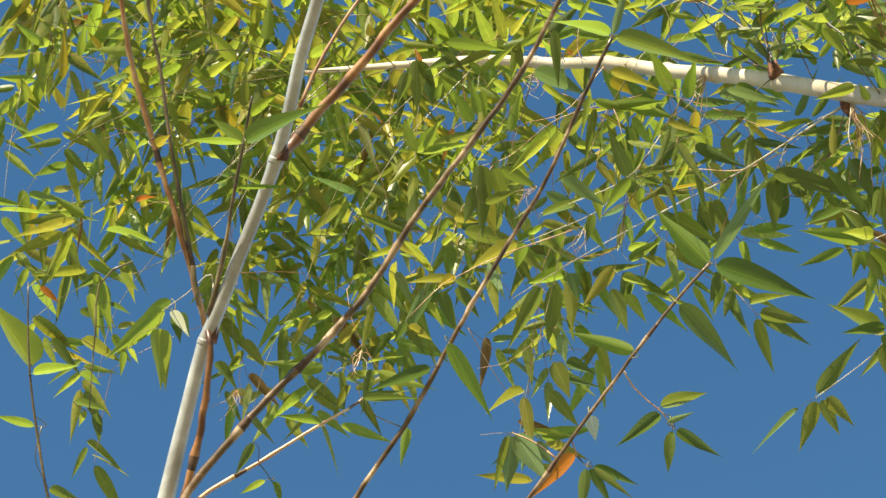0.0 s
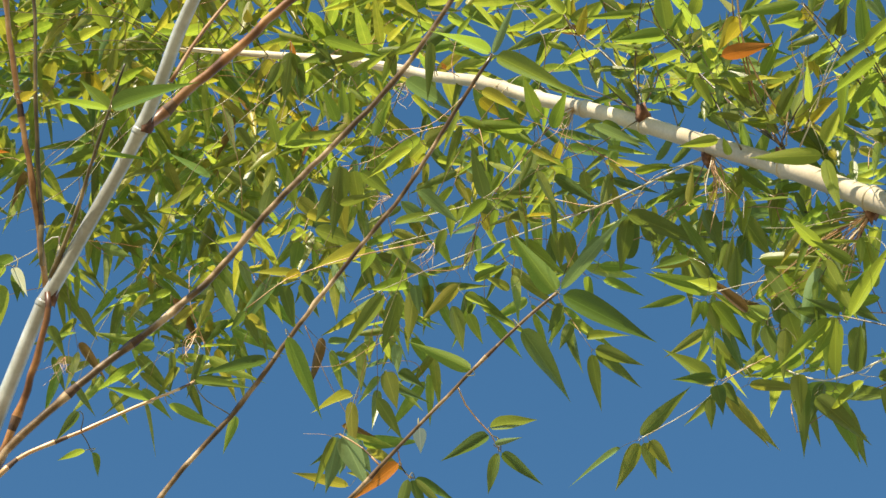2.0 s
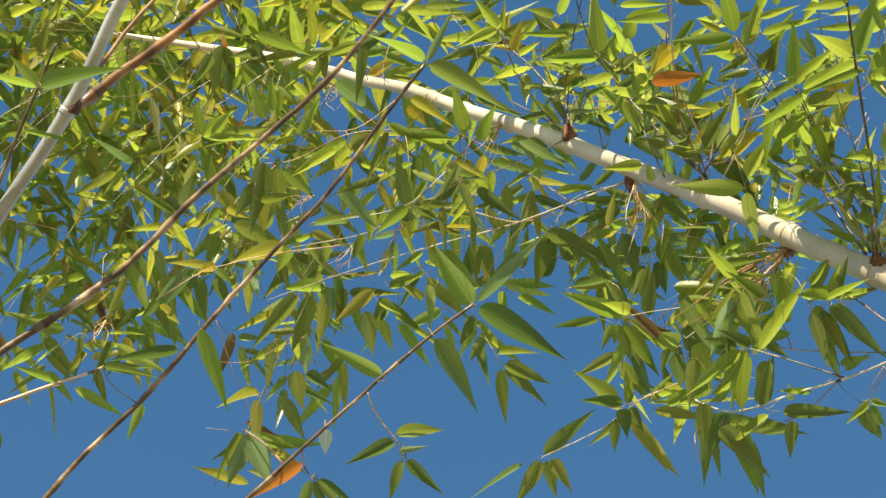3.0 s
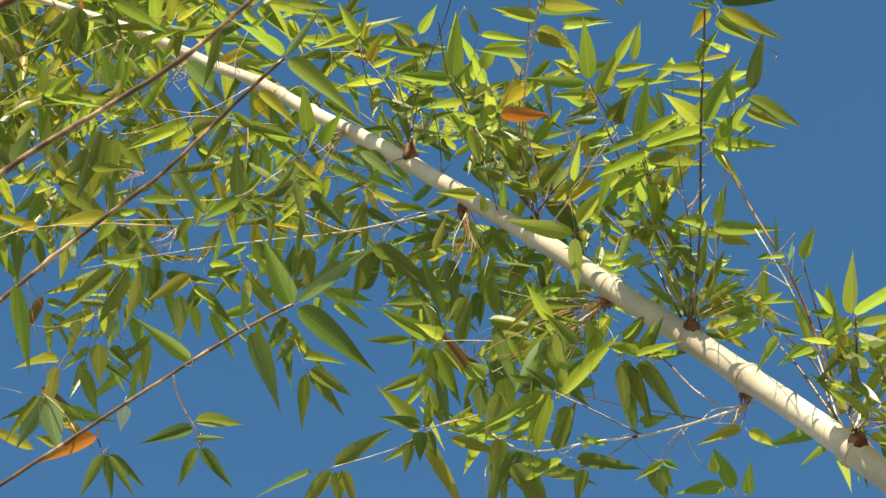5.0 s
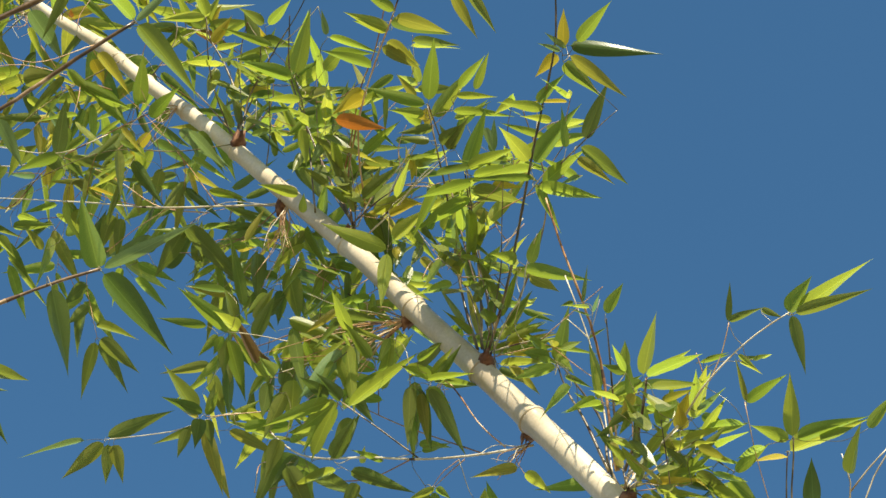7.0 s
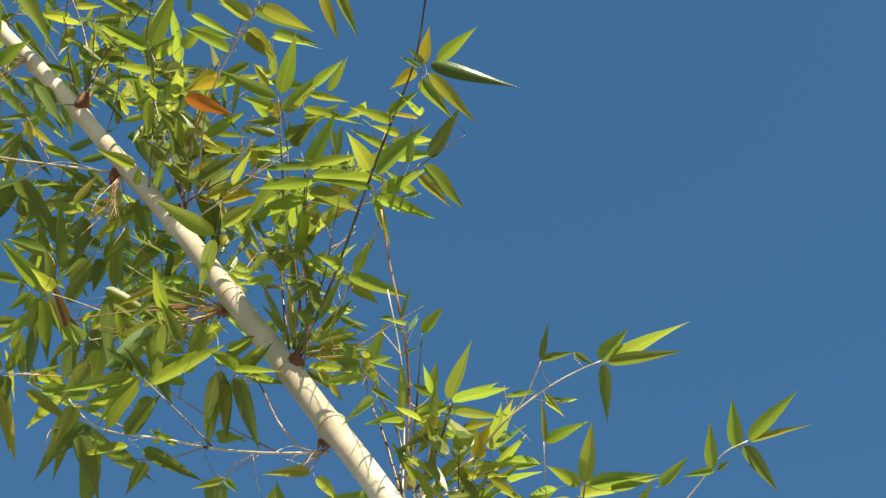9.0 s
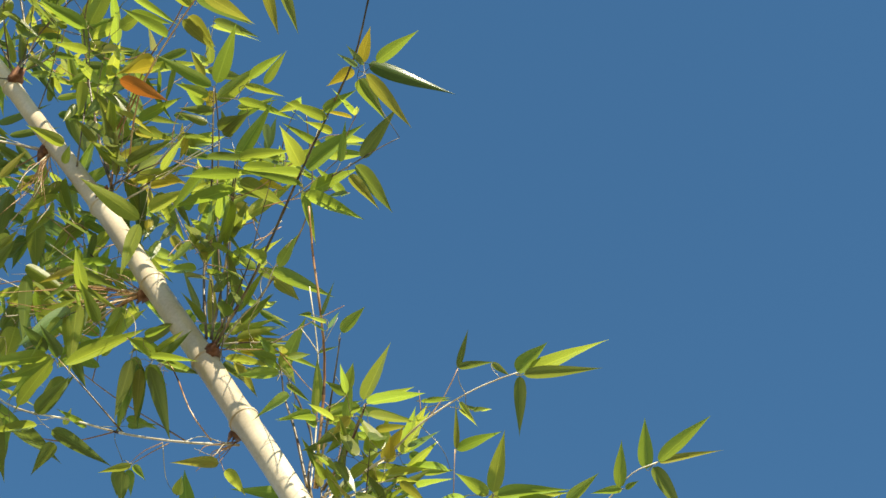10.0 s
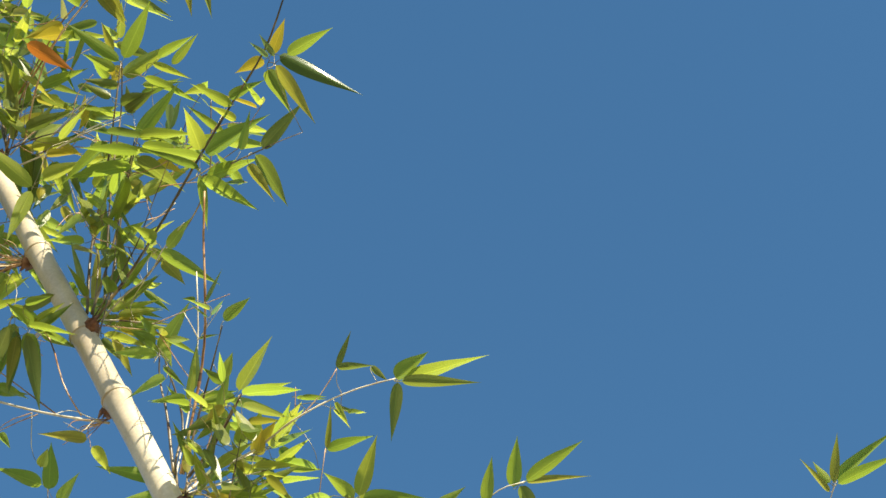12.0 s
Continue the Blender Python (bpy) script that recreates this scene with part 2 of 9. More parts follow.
def leaf_mesh(shape, tone):
    if (shape, tone.name) not in LEAF_MESH:
        pts, uvs, faces, droop = BLADES[shape]
        me = mesh("leaf", [p + Vector((0, 0, -droop * p.x * p.x)) for p in pts], faces, [tone])
        layer = me.uv_layers.new(name="blade")
        for loop in me.loops:
            layer.data[loop.index].uv = uvs[loop.vertex_index]
        LEAF_MESH[shape, tone.name] = me
    return LEAF_MESH[shape, tone.name]


def leaf_pose(base, tip, width, roll):
    """Upper face to the sky, then rolled about the rib by some degrees."""
    base, along = Vector(base), Vector(tip) - Vector(base)
    x = along.normalized()
    up = Vector((0, 0, 1)) if abs(x.z) < 0.93 else Vector((0, -1, 0.2))
    y = up.cross(x).normalized()
    z = x.cross(y)
    c, s = math.cos(radians(roll)), math.sin(radians(roll))
    y, z = y * c + z * s, z * c - y * s
    l = along.length
    return Matrix(((x.x * l, y.x * width, z.x * width, base.x), (x.y * l, y.y * width, z.y * width, base.y),
                   (x.z * l, y.z * width, z.z * width, base.z), (0, 0, 0, 1)))


LEAF_COUNT = [0]
STALKS = {}


def leaf(stem, base, tip, width, roll, tone):
    LEAF_COUNT[0] += 1
    ob = new("leaf", leaf_mesh((LEAF_COUNT[0] * 5 + 1) % len(SHAPES), tone))
    ob.parent = stem
    ob.matrix_basis = leaf_pose(base, Vector(base).lerp(Vector(tip), 1.10), width * 0.77, roll)
    STALKS.setdefault(stem.name, (stem, []))[1].append((Vector(base), (Vector(tip) - Vector(base)).normalized()))
    return tagged(ob, label=LEAF_LABELS.get(tone.name, ""))


LOOSE = {}
FILL_TONES = [GREEN, LIT_GREEN, SHADE_GREEN, GREEN, LIT_GREEN, GREEN, SHADE_GREEN, LIT_GREEN]
# darker mix at middle height: shade within the foliage put into the colours
MID_TONES = [GREEN, DEEP, SHADE_GREEN, GREEN, LIT_GREEN, SHADE_GREEN, DEEP, GREEN]
TOP_TONES = [SUN_OLIVE, LIT_GREEN, GREEN, SHADE_GREEN, SUN_OLIVE, GREEN, SUN_OLIVE, LIT_GREEN]    # sunlight on the high end of the cane, put into the leaf colours


TO_SUN = Vector((math.sin(radians(SUN_AZ)) * math.cos(radians(SUN_EL)), math.cos(radians(SUN_AZ)) * math.cos(radians(SUN_EL)), math.sin(radians(SUN_EL))))


def over_cane(at):
    """Whether a leaf stands between the sun and a bare stretch of the arching cane."""
    if CANE_LINE is None:
        return False
    rel = np.array(at)[None, :] - CANE_LINE
    along = rel @ np.array(TO_SUN)
    off = np.linalg.norm(rel - along[:, None] * np.array(TO_SUN)[None, :], axis=1)
    return bool(((along > -0.02) & (off < 0.085) & CANE_BARE).any())


CANE_LINE = CANE_BARE = None


def spray(stem, tip, way, count, size):
    """A fine twig that ends in a fan of leaves; finish() joins it to its branch."""
    rnd = random.Random(len(LOOSE.setdefault(stem.name, [])) * 31 + len(stem.name) * 7 + int(tip[0] * 1000))
    tip, way = Vector(tip), Vector(way)
    sway = Vector((rnd.gauss(0, .012), rnd.gauss(0, .012), 0.012 + rnd.gauss(0, .012)))
    made = []
    side = way.cross(Vector((0, 0, 1))).normalized()
    for k in range(count):
        swing = (1 if k % 2 else -1) * rnd.uniform(0.3, 1.35) if k else rnd.uniform(-0.3, 0.3)
        base = tip - way * ((0.022 * k + rnd.uniform(0, 0.008)) * size)
        d = (way * math.cos(swing) + side * math.sin(swing) + Vector((rnd.gauss(0, .22), rnd.gauss(0, .22), rnd.gauss(-0.08, .22)))).normalized()
        length = rnd.uniform(0.095, 0.175) * size
        if over_cane(base + d * length * 0.45):
            continue
        tone = rnd.choice(TOP_TONES if tip.z > 7.5 else MID_TONES if tip.z > 6.1 else FILL_TONES) if rnd.random() > 0.035 else rnd.choice([YELLOW, YELLOW, PALE, PALE, BROWN])
        made.append((leaf_pose(base, base + d * length, length * rnd.uniform(0.15, 0.225), rnd.gauss(0, 28)), rnd.randrange(len(SHAPES)), tone))
    LOOSE[stem.name].append((tip, way, sway, made))


def finish(stem, single=False):
    """Grows the fine twigs of a branch outwards, each from the wood nearest to it, and sets their leaves."""
    run = RUNS[stem.name]
    wood = np.array([tuple(q) for q in run])
    gap = {id(s): float(np.min(np.linalg.norm(wood - np.array(s[0] - s[1] * 0.1), axis=1))) for s in LOOSE[stem.name]}
    for tip, way, sway, _ in sorted(LOOSE[stem.name], key=lambda s: gap[id(s)]):
        back = tip - way * 0.12
        root = Vector(wood[int(np.argmin(np.linalg.norm(wood - np.array(back), axis=1)))])
        bend = root.lerp(tip, 0.5) - way * min(0.04, (tip - root).length * 0.15) + sway * min(1.0, (tip - root).length * 4)
        line = spline([root, bend, tip], 5)
        wood = np.concatenate([wood, np.array([tuple(q) for q in line[1:-2]])])
        verts, faces = [], []
        tube(line, [0.0015 - 0.0006 * i / (len(line) - 1) for i in range(len(line))], 4, verts, faces)
        part("twig", mesh("twig", verts, faces, [(PINK, TAN, PALE_STEM, RUST, PINK, DARK)[int(abs(line[0].x) * 977 + abs(line[-1].y) * 613) % 6]]), stem)
    if single:
        for _, _, _, made in LOOSE[stem.name]:
            for m, shape, tone in made:
                ob = new("leaf", leaf_mesh(shape, tone))
                ob.parent = stem
                ob.matrix_basis = m
                tagged(ob, label=LEAF_LABELS.get(tone.name, ""))
        return
    tones = [GREEN, LIT_GREEN, SHADE_GREEN, YELLOW, PALE, ORANGE, BROWN, SUN_OLIVE, DEEP]
    verts, faces, uvs, slots = [], [], [], []
    for _, _, _, made in LOOSE[stem.name]:
        for m, shape, tone in made:
            pts, uv, fs, droop = BLADES[shape]
            n = len(verts)
            verts.extend(m @ (p + Vector((0, 0, -droop * p.x * p.x))) for p in pts)
            faces.extend(tuple(i + n for i in f) for f in fs)
            uvs.extend(uv)
            slots.extend([tones.index(tone)] * len(fs))
    me = mesh("leaves", verts, faces, tones, slots)
    layer = me.uv_layers.new(name="blade")
    for loop in me.loops:
        layer.data[loop.index].uv = uvs[loop.vertex_index]
    tagged(part("foliage", me, stem), kind="stuff")


def stalks():
    """The hair-thin stalks by which single leaves hang from their branch."""
    for name, (stem, bases) in STALKS.items():
        wood = [q for q in RUNS[name]]
        for base, way in sorted(bases, key=lambda b: min((b[0] - q).length for q in wood)):
            root = min(wood, key=lambda q: (q - base).length)
            gap = (base - root).length
            if 0.004 < gap < 0.16:
                line = spline([root, root.lerp(base, 0.6) - way * gap * 0.18, base], 4)
                verts, faces = [], []
                tube(line, [0.0009 - 0.0003 * k / (len(line) - 1) for k in range(len(line))], 4, verts, faces)
                wood.extend(line[2:])
                part("leaf_stalk", mesh("leaf_stalk", verts, faces, [OLIVE]), stem)


def culm(plant, points, stops, joints, material, label):
    """The cane: stops give its radius along its length, joints the places of its rings (both as shares of the length)."""
    line, length = resample(spline(points, 12), 0.012)
    radii = []
    for i in range(len(line)):
        s = i / (len(line) - 1)
        r = float(np.interp(s, [a for a, _ in stops], [b for _, b in stops]))
        near = min(abs(s - j) for j in joints) * length
        radii.append(r * (1 + 0.13 * math.exp(-(near / 0.011) ** 2) + 0.04 * math.exp(-(near / 0.035) ** 2)))
    verts, faces = [], []
    tube(line, radii, 24, verts, faces)
    ob = part("culm", mesh("culm", verts, faces, [material]), plant, label)
    RUNS[ob.name] = line
    for j in joints:
        i = min(len(line) - 3, max(2, round(j * (len(line) - 1))))
        d = (line[i + 1] - line[i - 1]).normalized()
        ring = [line[i] + d * h for h in (-0.0045, -0.003, -0.001, 0.001, 0.003, 0.0045)]
        verts, faces = [], []
        tube(ring, [radii[i] * f for f in (0.98, 1.035, 1.05, 1.025, 1.04, 0.98)], 24, verts, faces)
        part("node_ring", mesh("node_ring", verts, faces, [material]), ob)
    return ob, line


def sheath(plant, at, way, r, seed):
    """Ragged dry husk about the foot of a tuft of twigs."""
    rnd = random.Random(seed)
    at, way = Vector(at), Vector(way).normalized()
    side = way.orthogonal().normalized()
    verts, faces, n = [], [], 14
    for row, (h, f) in enumerate(((-0.6, 1.1), (0.3, 1.1), (0.9, 0.9), (1.6, 0.6))):
        for k in range(n):
            a = 2 * math.pi * k / n
            out = side * math.cos(a) + way.cross(side) * math.sin(a)
            jag = rnd.uniform(-0.7, 0.8) if row == 3 else rnd.uniform(-0.15, 0.15)
            verts.append(at + out * r * f * rnd.uniform(0.8, 1.2) + way * r * (h + jag))
    for row in range(3):
        for k in range(n):
            i, j = row * n + k, row * n + (k + 1) % n
            faces.append((i, j, j + n, i + n))
    faces.append(tuple(3 * n + k for k in range(n)))
    return part("sheath", mesh("sheath", verts, faces, [SHEATH]), plant, "ragged brown dry sheath")


def fringe(plant, at, way, count, length, seed):
    """Dry, bare twiglets that hang in a loose bundle from a joint."""
    rnd = random.Random(seed)
    at, way = Vector(at), Vector(way).normalized()
    for k in range(count):
        d = (way + Vector((rnd.gauss(0, .26), rnd.gauss(0, .26), rnd.gauss(0, .26)))).normalized()
        l = length * rnd.uniform(0.4, 1.1)
        kink = at + d * l * 0.5 + Vector((rnd.gauss(0, .012), rnd.gauss(0, .012), rnd.gauss(0, .012)))
        line = spline([at, at + d * l * 0.2, kink, at + d * l + Vector((rnd.gauss(0, .02), rnd.gauss(0, .02), -0.02))], 4)
        verts, faces = [], []
        tube(line, [0.0016 - 0.0009 * i / (len(line) - 1) for i in range(len(line))], 4, verts, faces)
        part("twiglet", mesh("twiglet", verts, faces, [(PINK, PALE_STEM, PINK, TAN)[k % 4]]), plant)


def plant_at(base, label):
    ob = new("bamboo", None)
    ob.location = base
    bpy.context.view_layer.update()
    return tagged(ob, label=label, category="bamboo", group="bamboo plants")


# ---- ground ----
verts, faces = [(0.0, 0.0, 0.0)], []
RINGS = (2, 4, 7, 12, 25, 60, 150, 500, 2000)
for i, r in enumerate(RINGS):
    for k in range(48):
        a = 2 * math.pi * k / 48
        h = 0.05 * noise.noise(Vector((r * math.cos(a) * 0.5, r * math.sin(a) * 0.5, 3.0))) if r < 100 else 0.0
        verts.append((r * math.cos(a), r * math.sin(a), h))
for k in range(48):
    faces.append((0, 1 + k, 1 + (k + 1) % 48))
    for i in range(len(RINGS) - 1):
        a, b = 1 + i * 48 + k, 1 + i * 48 + (k + 1) % 48
        faces.append((a, a + 48, b + 48, b))
tagged(new("ground", mesh("ground", verts, faces, [BOUNCE_GROUND])), label="unseen ground, pale to reflect light upwards", category="ground", kind="structure")

# ---- bamboo ----
ARCH = [(2.55, 0.95, -0.06), (2.53, 1.02, 0.8), (2.46, 1.18, 2), (2.28, 1.4, 3.2), (1.98, 1.58, 4.3), (1.642, 1.666, 4.945), (1.595, 1.683, 5.032), (1.491, 1.73, 5.224), (1.439, 1.768, 5.346), (1.345, 1.831, 5.561), (1.264, 1.885, 5.737), (1.1, 1.973, 6.051), (0.929, 2.073, 6.359), (0.765, 2.169, 6.658), (0.588, 2.271, 6.935), (0.439, 2.356, 7.187), (0.337, 2.458, 7.417), (0.09, 2.571, 7.705), (-0.18, 2.686, 7.927), (-0.492, 2.821, 8.181)]
SLIM = [(-0.52, 1.95, -0.06), (-0.51, 1.9, 0.9), (-0.47, 1.78, 2.3), (-0.44, 1.68, 3.2), (-0.431, 1.7, 3.874), (-0.399, 1.592, 3.951), (-0.374, 1.501, 4.009), (-0.346, 1.41, 4.062), (-0.327, 1.368, 4.082), (-0.297, 1.3, 4.116), (-0.265, 1.228, 4.151), (-0.25, 1.188, 4.165), (-0.233, 1.131, 4.187), (-0.216, 1.06, 4.213), (-0.193, 0.989, 4.237), (-0.163, 0.884, 4.272)]
culm_arching = plant_at(ARCH[0], "tall arching bamboo with an ivory cane and drooping green leaves")
culm_slender = plant_at(SLIM[0], "slender bamboo with a grey waxy cane and long brown side branches")


def share(points, at):
    """How far along the cane a place lies."""
    line, _ = resample(spline(points, 12), 0.012)
    at = Vector(at)
    i = min(range(len(line)), key=lambda k: (line[k] - at).length)
    return i / (len(line) - 1), line[i], (line[i] - line[i - 1]).normalized()


TUFTS = [(0.814, 2.100, 6.553), (0.957, 2.087, 6.302), (1.065, 1.928, 6.075), (1.238, 1.935, 5.794), (1.341, 1.771, 5.531), (1.460, 1.807, 5.333), (1.568, 1.627, 5.035), (0.702, 2.217, 6.756), (0.591, 2.279, 6.935), (0.454, 2.359, 7.174), (0.505, 2.332, 7.064), (0.249, 2.528, 7.512), (0.090, 2.564, 7.707), (-0.180, 2.698, 7.927)]
JOINTS = [share(ARCH, q)[0] for q in TUFTS]
LAST = min(JOINTS)
cane, run = culm(culm_arching, ARCH, [(0.0, 0.033)] + [(share(ARCH, ARCH[k])[0], r) for k, r in ((5, 0.0276), (9, 0.0272), (10, 0.0260), (11, 0.0238), (12, 0.0220), (13, 0.0208), (14, 0.0194), (16, 0.0164), (17, 0.0148))] + [(1.0, 0.007)],
     JOINTS + [LAST * k / 9 for k in range(1, 9)], IVORY, "smooth ivory bamboo cane")
CANE_LINE = np.array([tuple(q) for q in run[::2]])
SHADED = [(0.794, 2.152, 6.606, 0.047), (0.876, 2.104, 6.456, 0.03), (1.062, 1.996, 6.12, 0.069), (1.321, 1.847, 5.614, 0.094), (1.603, 1.68, 5.017, 0.082)]
CANE_BARE = np.min([np.linalg.norm(CANE_LINE - np.array(q[:3])[None, :], axis=1) - q[3] for q in SHADED], axis=0) > 0
culm(culm_slender, SLIM, [(0.0, 0.0155), (0.5, 0.0138), (share(SLIM, SLIM[5])[0], 0.0120), (share(SLIM, SLIM[6])[0], 0.0106), (share(SLIM, SLIM[7])[0], 0.0098), (share(SLIM, SLIM[8])[0], 0.0096), (1.0, 0.0085)],
     [share(SLIM, SLIM[7])[0], share(SLIM, SLIM[11])[0]] + [0.09 * k for k in range(1, 7)], WAXY, "grey waxy bamboo cane")
for i, q in enumerate(TUFTS[:7]):
    s, at, way = share(ARCH, q)
    out = Vector(q) - at
    sheath(culm_arching, at + out.normalized() * 0.020, out, 0.0175, i)
for i, k in enumerate((7, 11)):
    sheath(culm_slender, Vector(SLIM[k]) + Vector((0.006, -0.004, 0.0)), Vector(SLIM[k + 1]) - Vector(SLIM[k]), 0.0088, 40 + i)


# branches of the slender pale culm
b = branch(culm_slender, [(-0.349, 1.400, 4.083), (-0.365, 1.355, 4.122), (-0.384, 1.305, 4.161), (-0.402, 1.259, 4.197), (-0.422, 1.208, 4.233), (-0.442, 1.152, 4.270), (-0.457, 1.106, 4.302), (-0.471, 1.032, 4.344), (-0.479, 0.985, 4.375)], 0.0043, 0.0034, TAN, 6)
leaf(b, (-0.417, 1.188, 4.204), (-0.399, 1.177, 4.214), 0.019, 10, YELLOW)
leaf(b, (-0.429, 1.187, 4.218), (-0.446, 1.196, 4.215), 0.015, -36, GREEN)
b = branch(culm_slender, [(-0.358, 1.376, 4.097), (-0.371, 1.323, 4.144), (-0.390, 1.247, 4.200), (-0.407, 1.163, 4.257), (-0.416, 1.120, 4.293), (-0.432, 1.054, 4.337), (-0.441, 0.994, 4.377)], 0.0034, 0.0020, DARK, 5)
b = branch(culm_slender, [(-0.343, 1.379, 4.073), (-0.330, 1.338, 4.092), (-0.318, 1.289, 4.113), (-0.308, 1.233, 4.137), (-0.294, 1.168, 4.164), (-0.281, 1.106, 4.187)], 0.0036, 0.0013, DARK, 4)
leaf(b, (-0.288, 1.138, 4.109), (-0.189, 1.097, 4.135), 0.041, 21, DEEP)
leaf(b, (-0.298, 1.183, 4.203), (-0.338, 1.149, 4.205), 0.026, -8, DEEP)
leaf(b, (-0.293, 1.161, 4.156), (-0.359, 1.150, 4.146), 0.019, -20, LIT_GREEN)
leaf(b, (-0.296, 1.189, 4.081), (-0.222, 1.187, 4.080), 0.009, -5, LIT_GREEN)
b = branch(culm_slender, [(-0.250, 1.188, 4.165), (-0.240, 1.197, 4.210), (-0.200, 1.160, 4.242), (-0.138, 1.100, 4.282), (-0.099, 1.059, 4.310), (-0.061, 1.023, 4.334), (-0.022, 0.987, 4.357)], 0.0076, 0.0054, RUST, 3)
b = branch(culm_slender, [(-0.223, 1.151, 4.249), (-0.201, 1.113, 4.297), (-0.171, 1.074, 4.344), (-0.133, 1.033, 4.391)], 0.003, 0.002, TAN, 3)
b = branch(culm_slender, [(-0.343, 1.394, 4.060), (-0.338, 1.415, 4.037), (-0.341, 1.439, 4.018), (-0.345, 1.471, 3.997), (-0.351, 1.504, 3.979), (-0.361, 1.541, 3.952), (-0.370, 1.572, 3.930), (-0.381, 1.608, 3.909)], 0.0040, 0.0062, RUST, 4)
b = branch(culm_slender, [(-0.384, 1.594, 3.855), (-0.368, 1.558, 3.899), (-0.315, 1.510, 3.955), (-0.257, 1.464, 4.007), (-0.197, 1.421, 4.054), (-0.137, 1.370, 4.102), (-0.064, 1.279, 4.169), (0.017, 1.188, 4.229), (0.075, 1.119, 4.273), (0.133, 1.024, 4.324), (0.157, 0.978, 4.355)], 0.0060, 0.0034, BARK, 9)
b = branch(culm_slender, [(-0.363, 1.557, 3.860), (-0.344, 1.549, 3.893), (-0.277, 1.530, 3.938), (-0.189, 1.498, 3.991), (-0.152, 1.492, 4.021), (-0.130, 1.489, 4.048)], 0.0034, 0.0015, PINK, 5)
leaf(b, (-0.185, 1.477, 3.962), (-0.243, 1.473, 3.972), 0.019, 0, LIT_GREEN)
leaf(b, (-0.167, 1.514, 4.013), (-0.098, 1.528, 3.995), 0.020, -9, LIT_GREEN)
leaf(b, (-0.136, 1.478, 4.012), (-0.075, 1.460, 4.015), 0.027, 32, DEEP)
leaf(b, (-0.275, 1.491, 3.935), (-0.297, 1.520, 3.906), 0.017, 0, DEEP)
leaf(b, (-0.267, 1.585, 3.984), (-0.300, 1.600, 3.977), 0.015, -9, GREEN)
leaf(b, (-0.255, 1.556, 3.940), (-0.242, 1.582, 3.927), 0.023, 39, GREEN)
b = branch(culm_slender, [(-0.440, 1.680, 3.200), (-0.188, 1.591, 3.791), (-0.139, 1.522, 3.853), (-0.072, 1.444, 3.915), (-0.002, 1.339, 3.988), (0.059, 1.251, 4.043), (0.104, 1.188, 4.081), (0.141, 1.118, 4.120), (0.176, 1.049, 4.155), (0.196, 1.014, 4.176)], 0.0049, 0.0026, BARK, 9)
leaf(b, (0.191, 0.993, 4.124), (0.211, 0.931, 4.160), 0.014, -15, PALE)
leaf(b, (0.198, 1.024, 4.201), (0.119, 1.003, 4.207), 0.041, -38, LIT_GREEN)
leaf(b, (0.195, 1.000, 4.142), (0.307, 1.036, 4.135), 0.036, 8, DEEP)
leaf(b, (-0.040, 1.382, 3.947), (-0.122, 1.410, 3.933), 0.023, 4, DEEP)
leaf(b, (-0.022, 1.335, 3.934), (0.033, 1.418, 3.891), 0.028, -7, LIT_GREEN)
leaf(b, (-0.073, 1.481, 3.958), (-0.082, 1.522, 3.930), 0.017, 11, LIT_GREEN)
leaf(b, (-0.132, 1.416, 3.926), (-0.062, 1.417, 3.927), 0.018, -1, DEEP)
b = branch(culm_slender, [(-0.455, 1.730, 2.800), (-0.015, 1.592, 3.734), (0.082, 1.496, 3.815), (0.154, 1.418, 3.875), (0.220, 1.347, 3.925), (0.268, 1.297, 3.961), (0.318, 1.251, 3.991)], 0.0044, 0.0022, BARK, 7)
leaf(b, (0.324, 1.269, 4.024), (0.389, 1.159, 4.048), 0.023, -5, PALE)
leaf(b, (0.318, 1.259, 3.999), (0.255, 1.210, 4.048), 0.039, 27, LIT_GREEN)
leaf(b, (0.316, 1.236, 3.958), (0.434, 1.266, 3.926), 0.045, 3, DEEP)
leaf(b, (0.267, 1.260, 3.902), (0.334, 1.312, 3.839), 0.041, 16, DEEP)
leaf(b, (0.217, 1.327, 3.895), (0.136, 1.315, 3.920), 0.024, 36, LIT_GREEN)
leaf(b, (0.166, 1.445, 3.930), (0.172, 1.474, 3.917), 0.023, -8, DRY_OR_LIT)
b = branch(culm_slender, [(0.204, 1.368, 3.915), (0.222, 1.390, 3.899), (0.253, 1.410, 3.882), (0.267, 1.426, 3.870)], 0.0012, 0.0007, PINK, 2)
leaf(b, (0.250, 1.406, 3.889), (0.305, 1.390, 3.900), 0.032, 12, DEEP)
leaf(b, (0.248, 1.386, 3.842), (0.195, 1.424, 3.831), 0.024, 9, DEEP)
leaf(b, (0.253, 1.390, 3.828), (0.286, 1.382, 3.838), 0.010, -30, PALE)
leaf(b, (0.261, 1.401, 3.828), (0.253, 1.441, 3.798), 0.024, -27, DEEP)
leaf(b, (0.267, 1.417, 3.853), (0.322, 1.446, 3.839), 0.020, -22, DEEP)
b = branch(culm_slender, [(0.137, 1.438, 3.864), (0.150, 1.462, 3.846), (0.162, 1.467, 3.842)], 0.001, 0.0006, PINK, 1)
leaf(b, (0.143, 1.455, 3.857), (0.090, 1.500, 3.830), 0.030, -4, ORANGE)
leaf(b, (0.152, 1.439, 3.801), (0.145, 1.482, 3.761), 0.019, 9, DEEP)
leaf(b, (0.161, 1.480, 3.860), (0.190, 1.526, 3.840), 0.018, 2, DEEP)
leaf(b, (0.167, 1.499, 3.890), (0.223, 1.516, 3.875), 0.021, 4, DEEP)
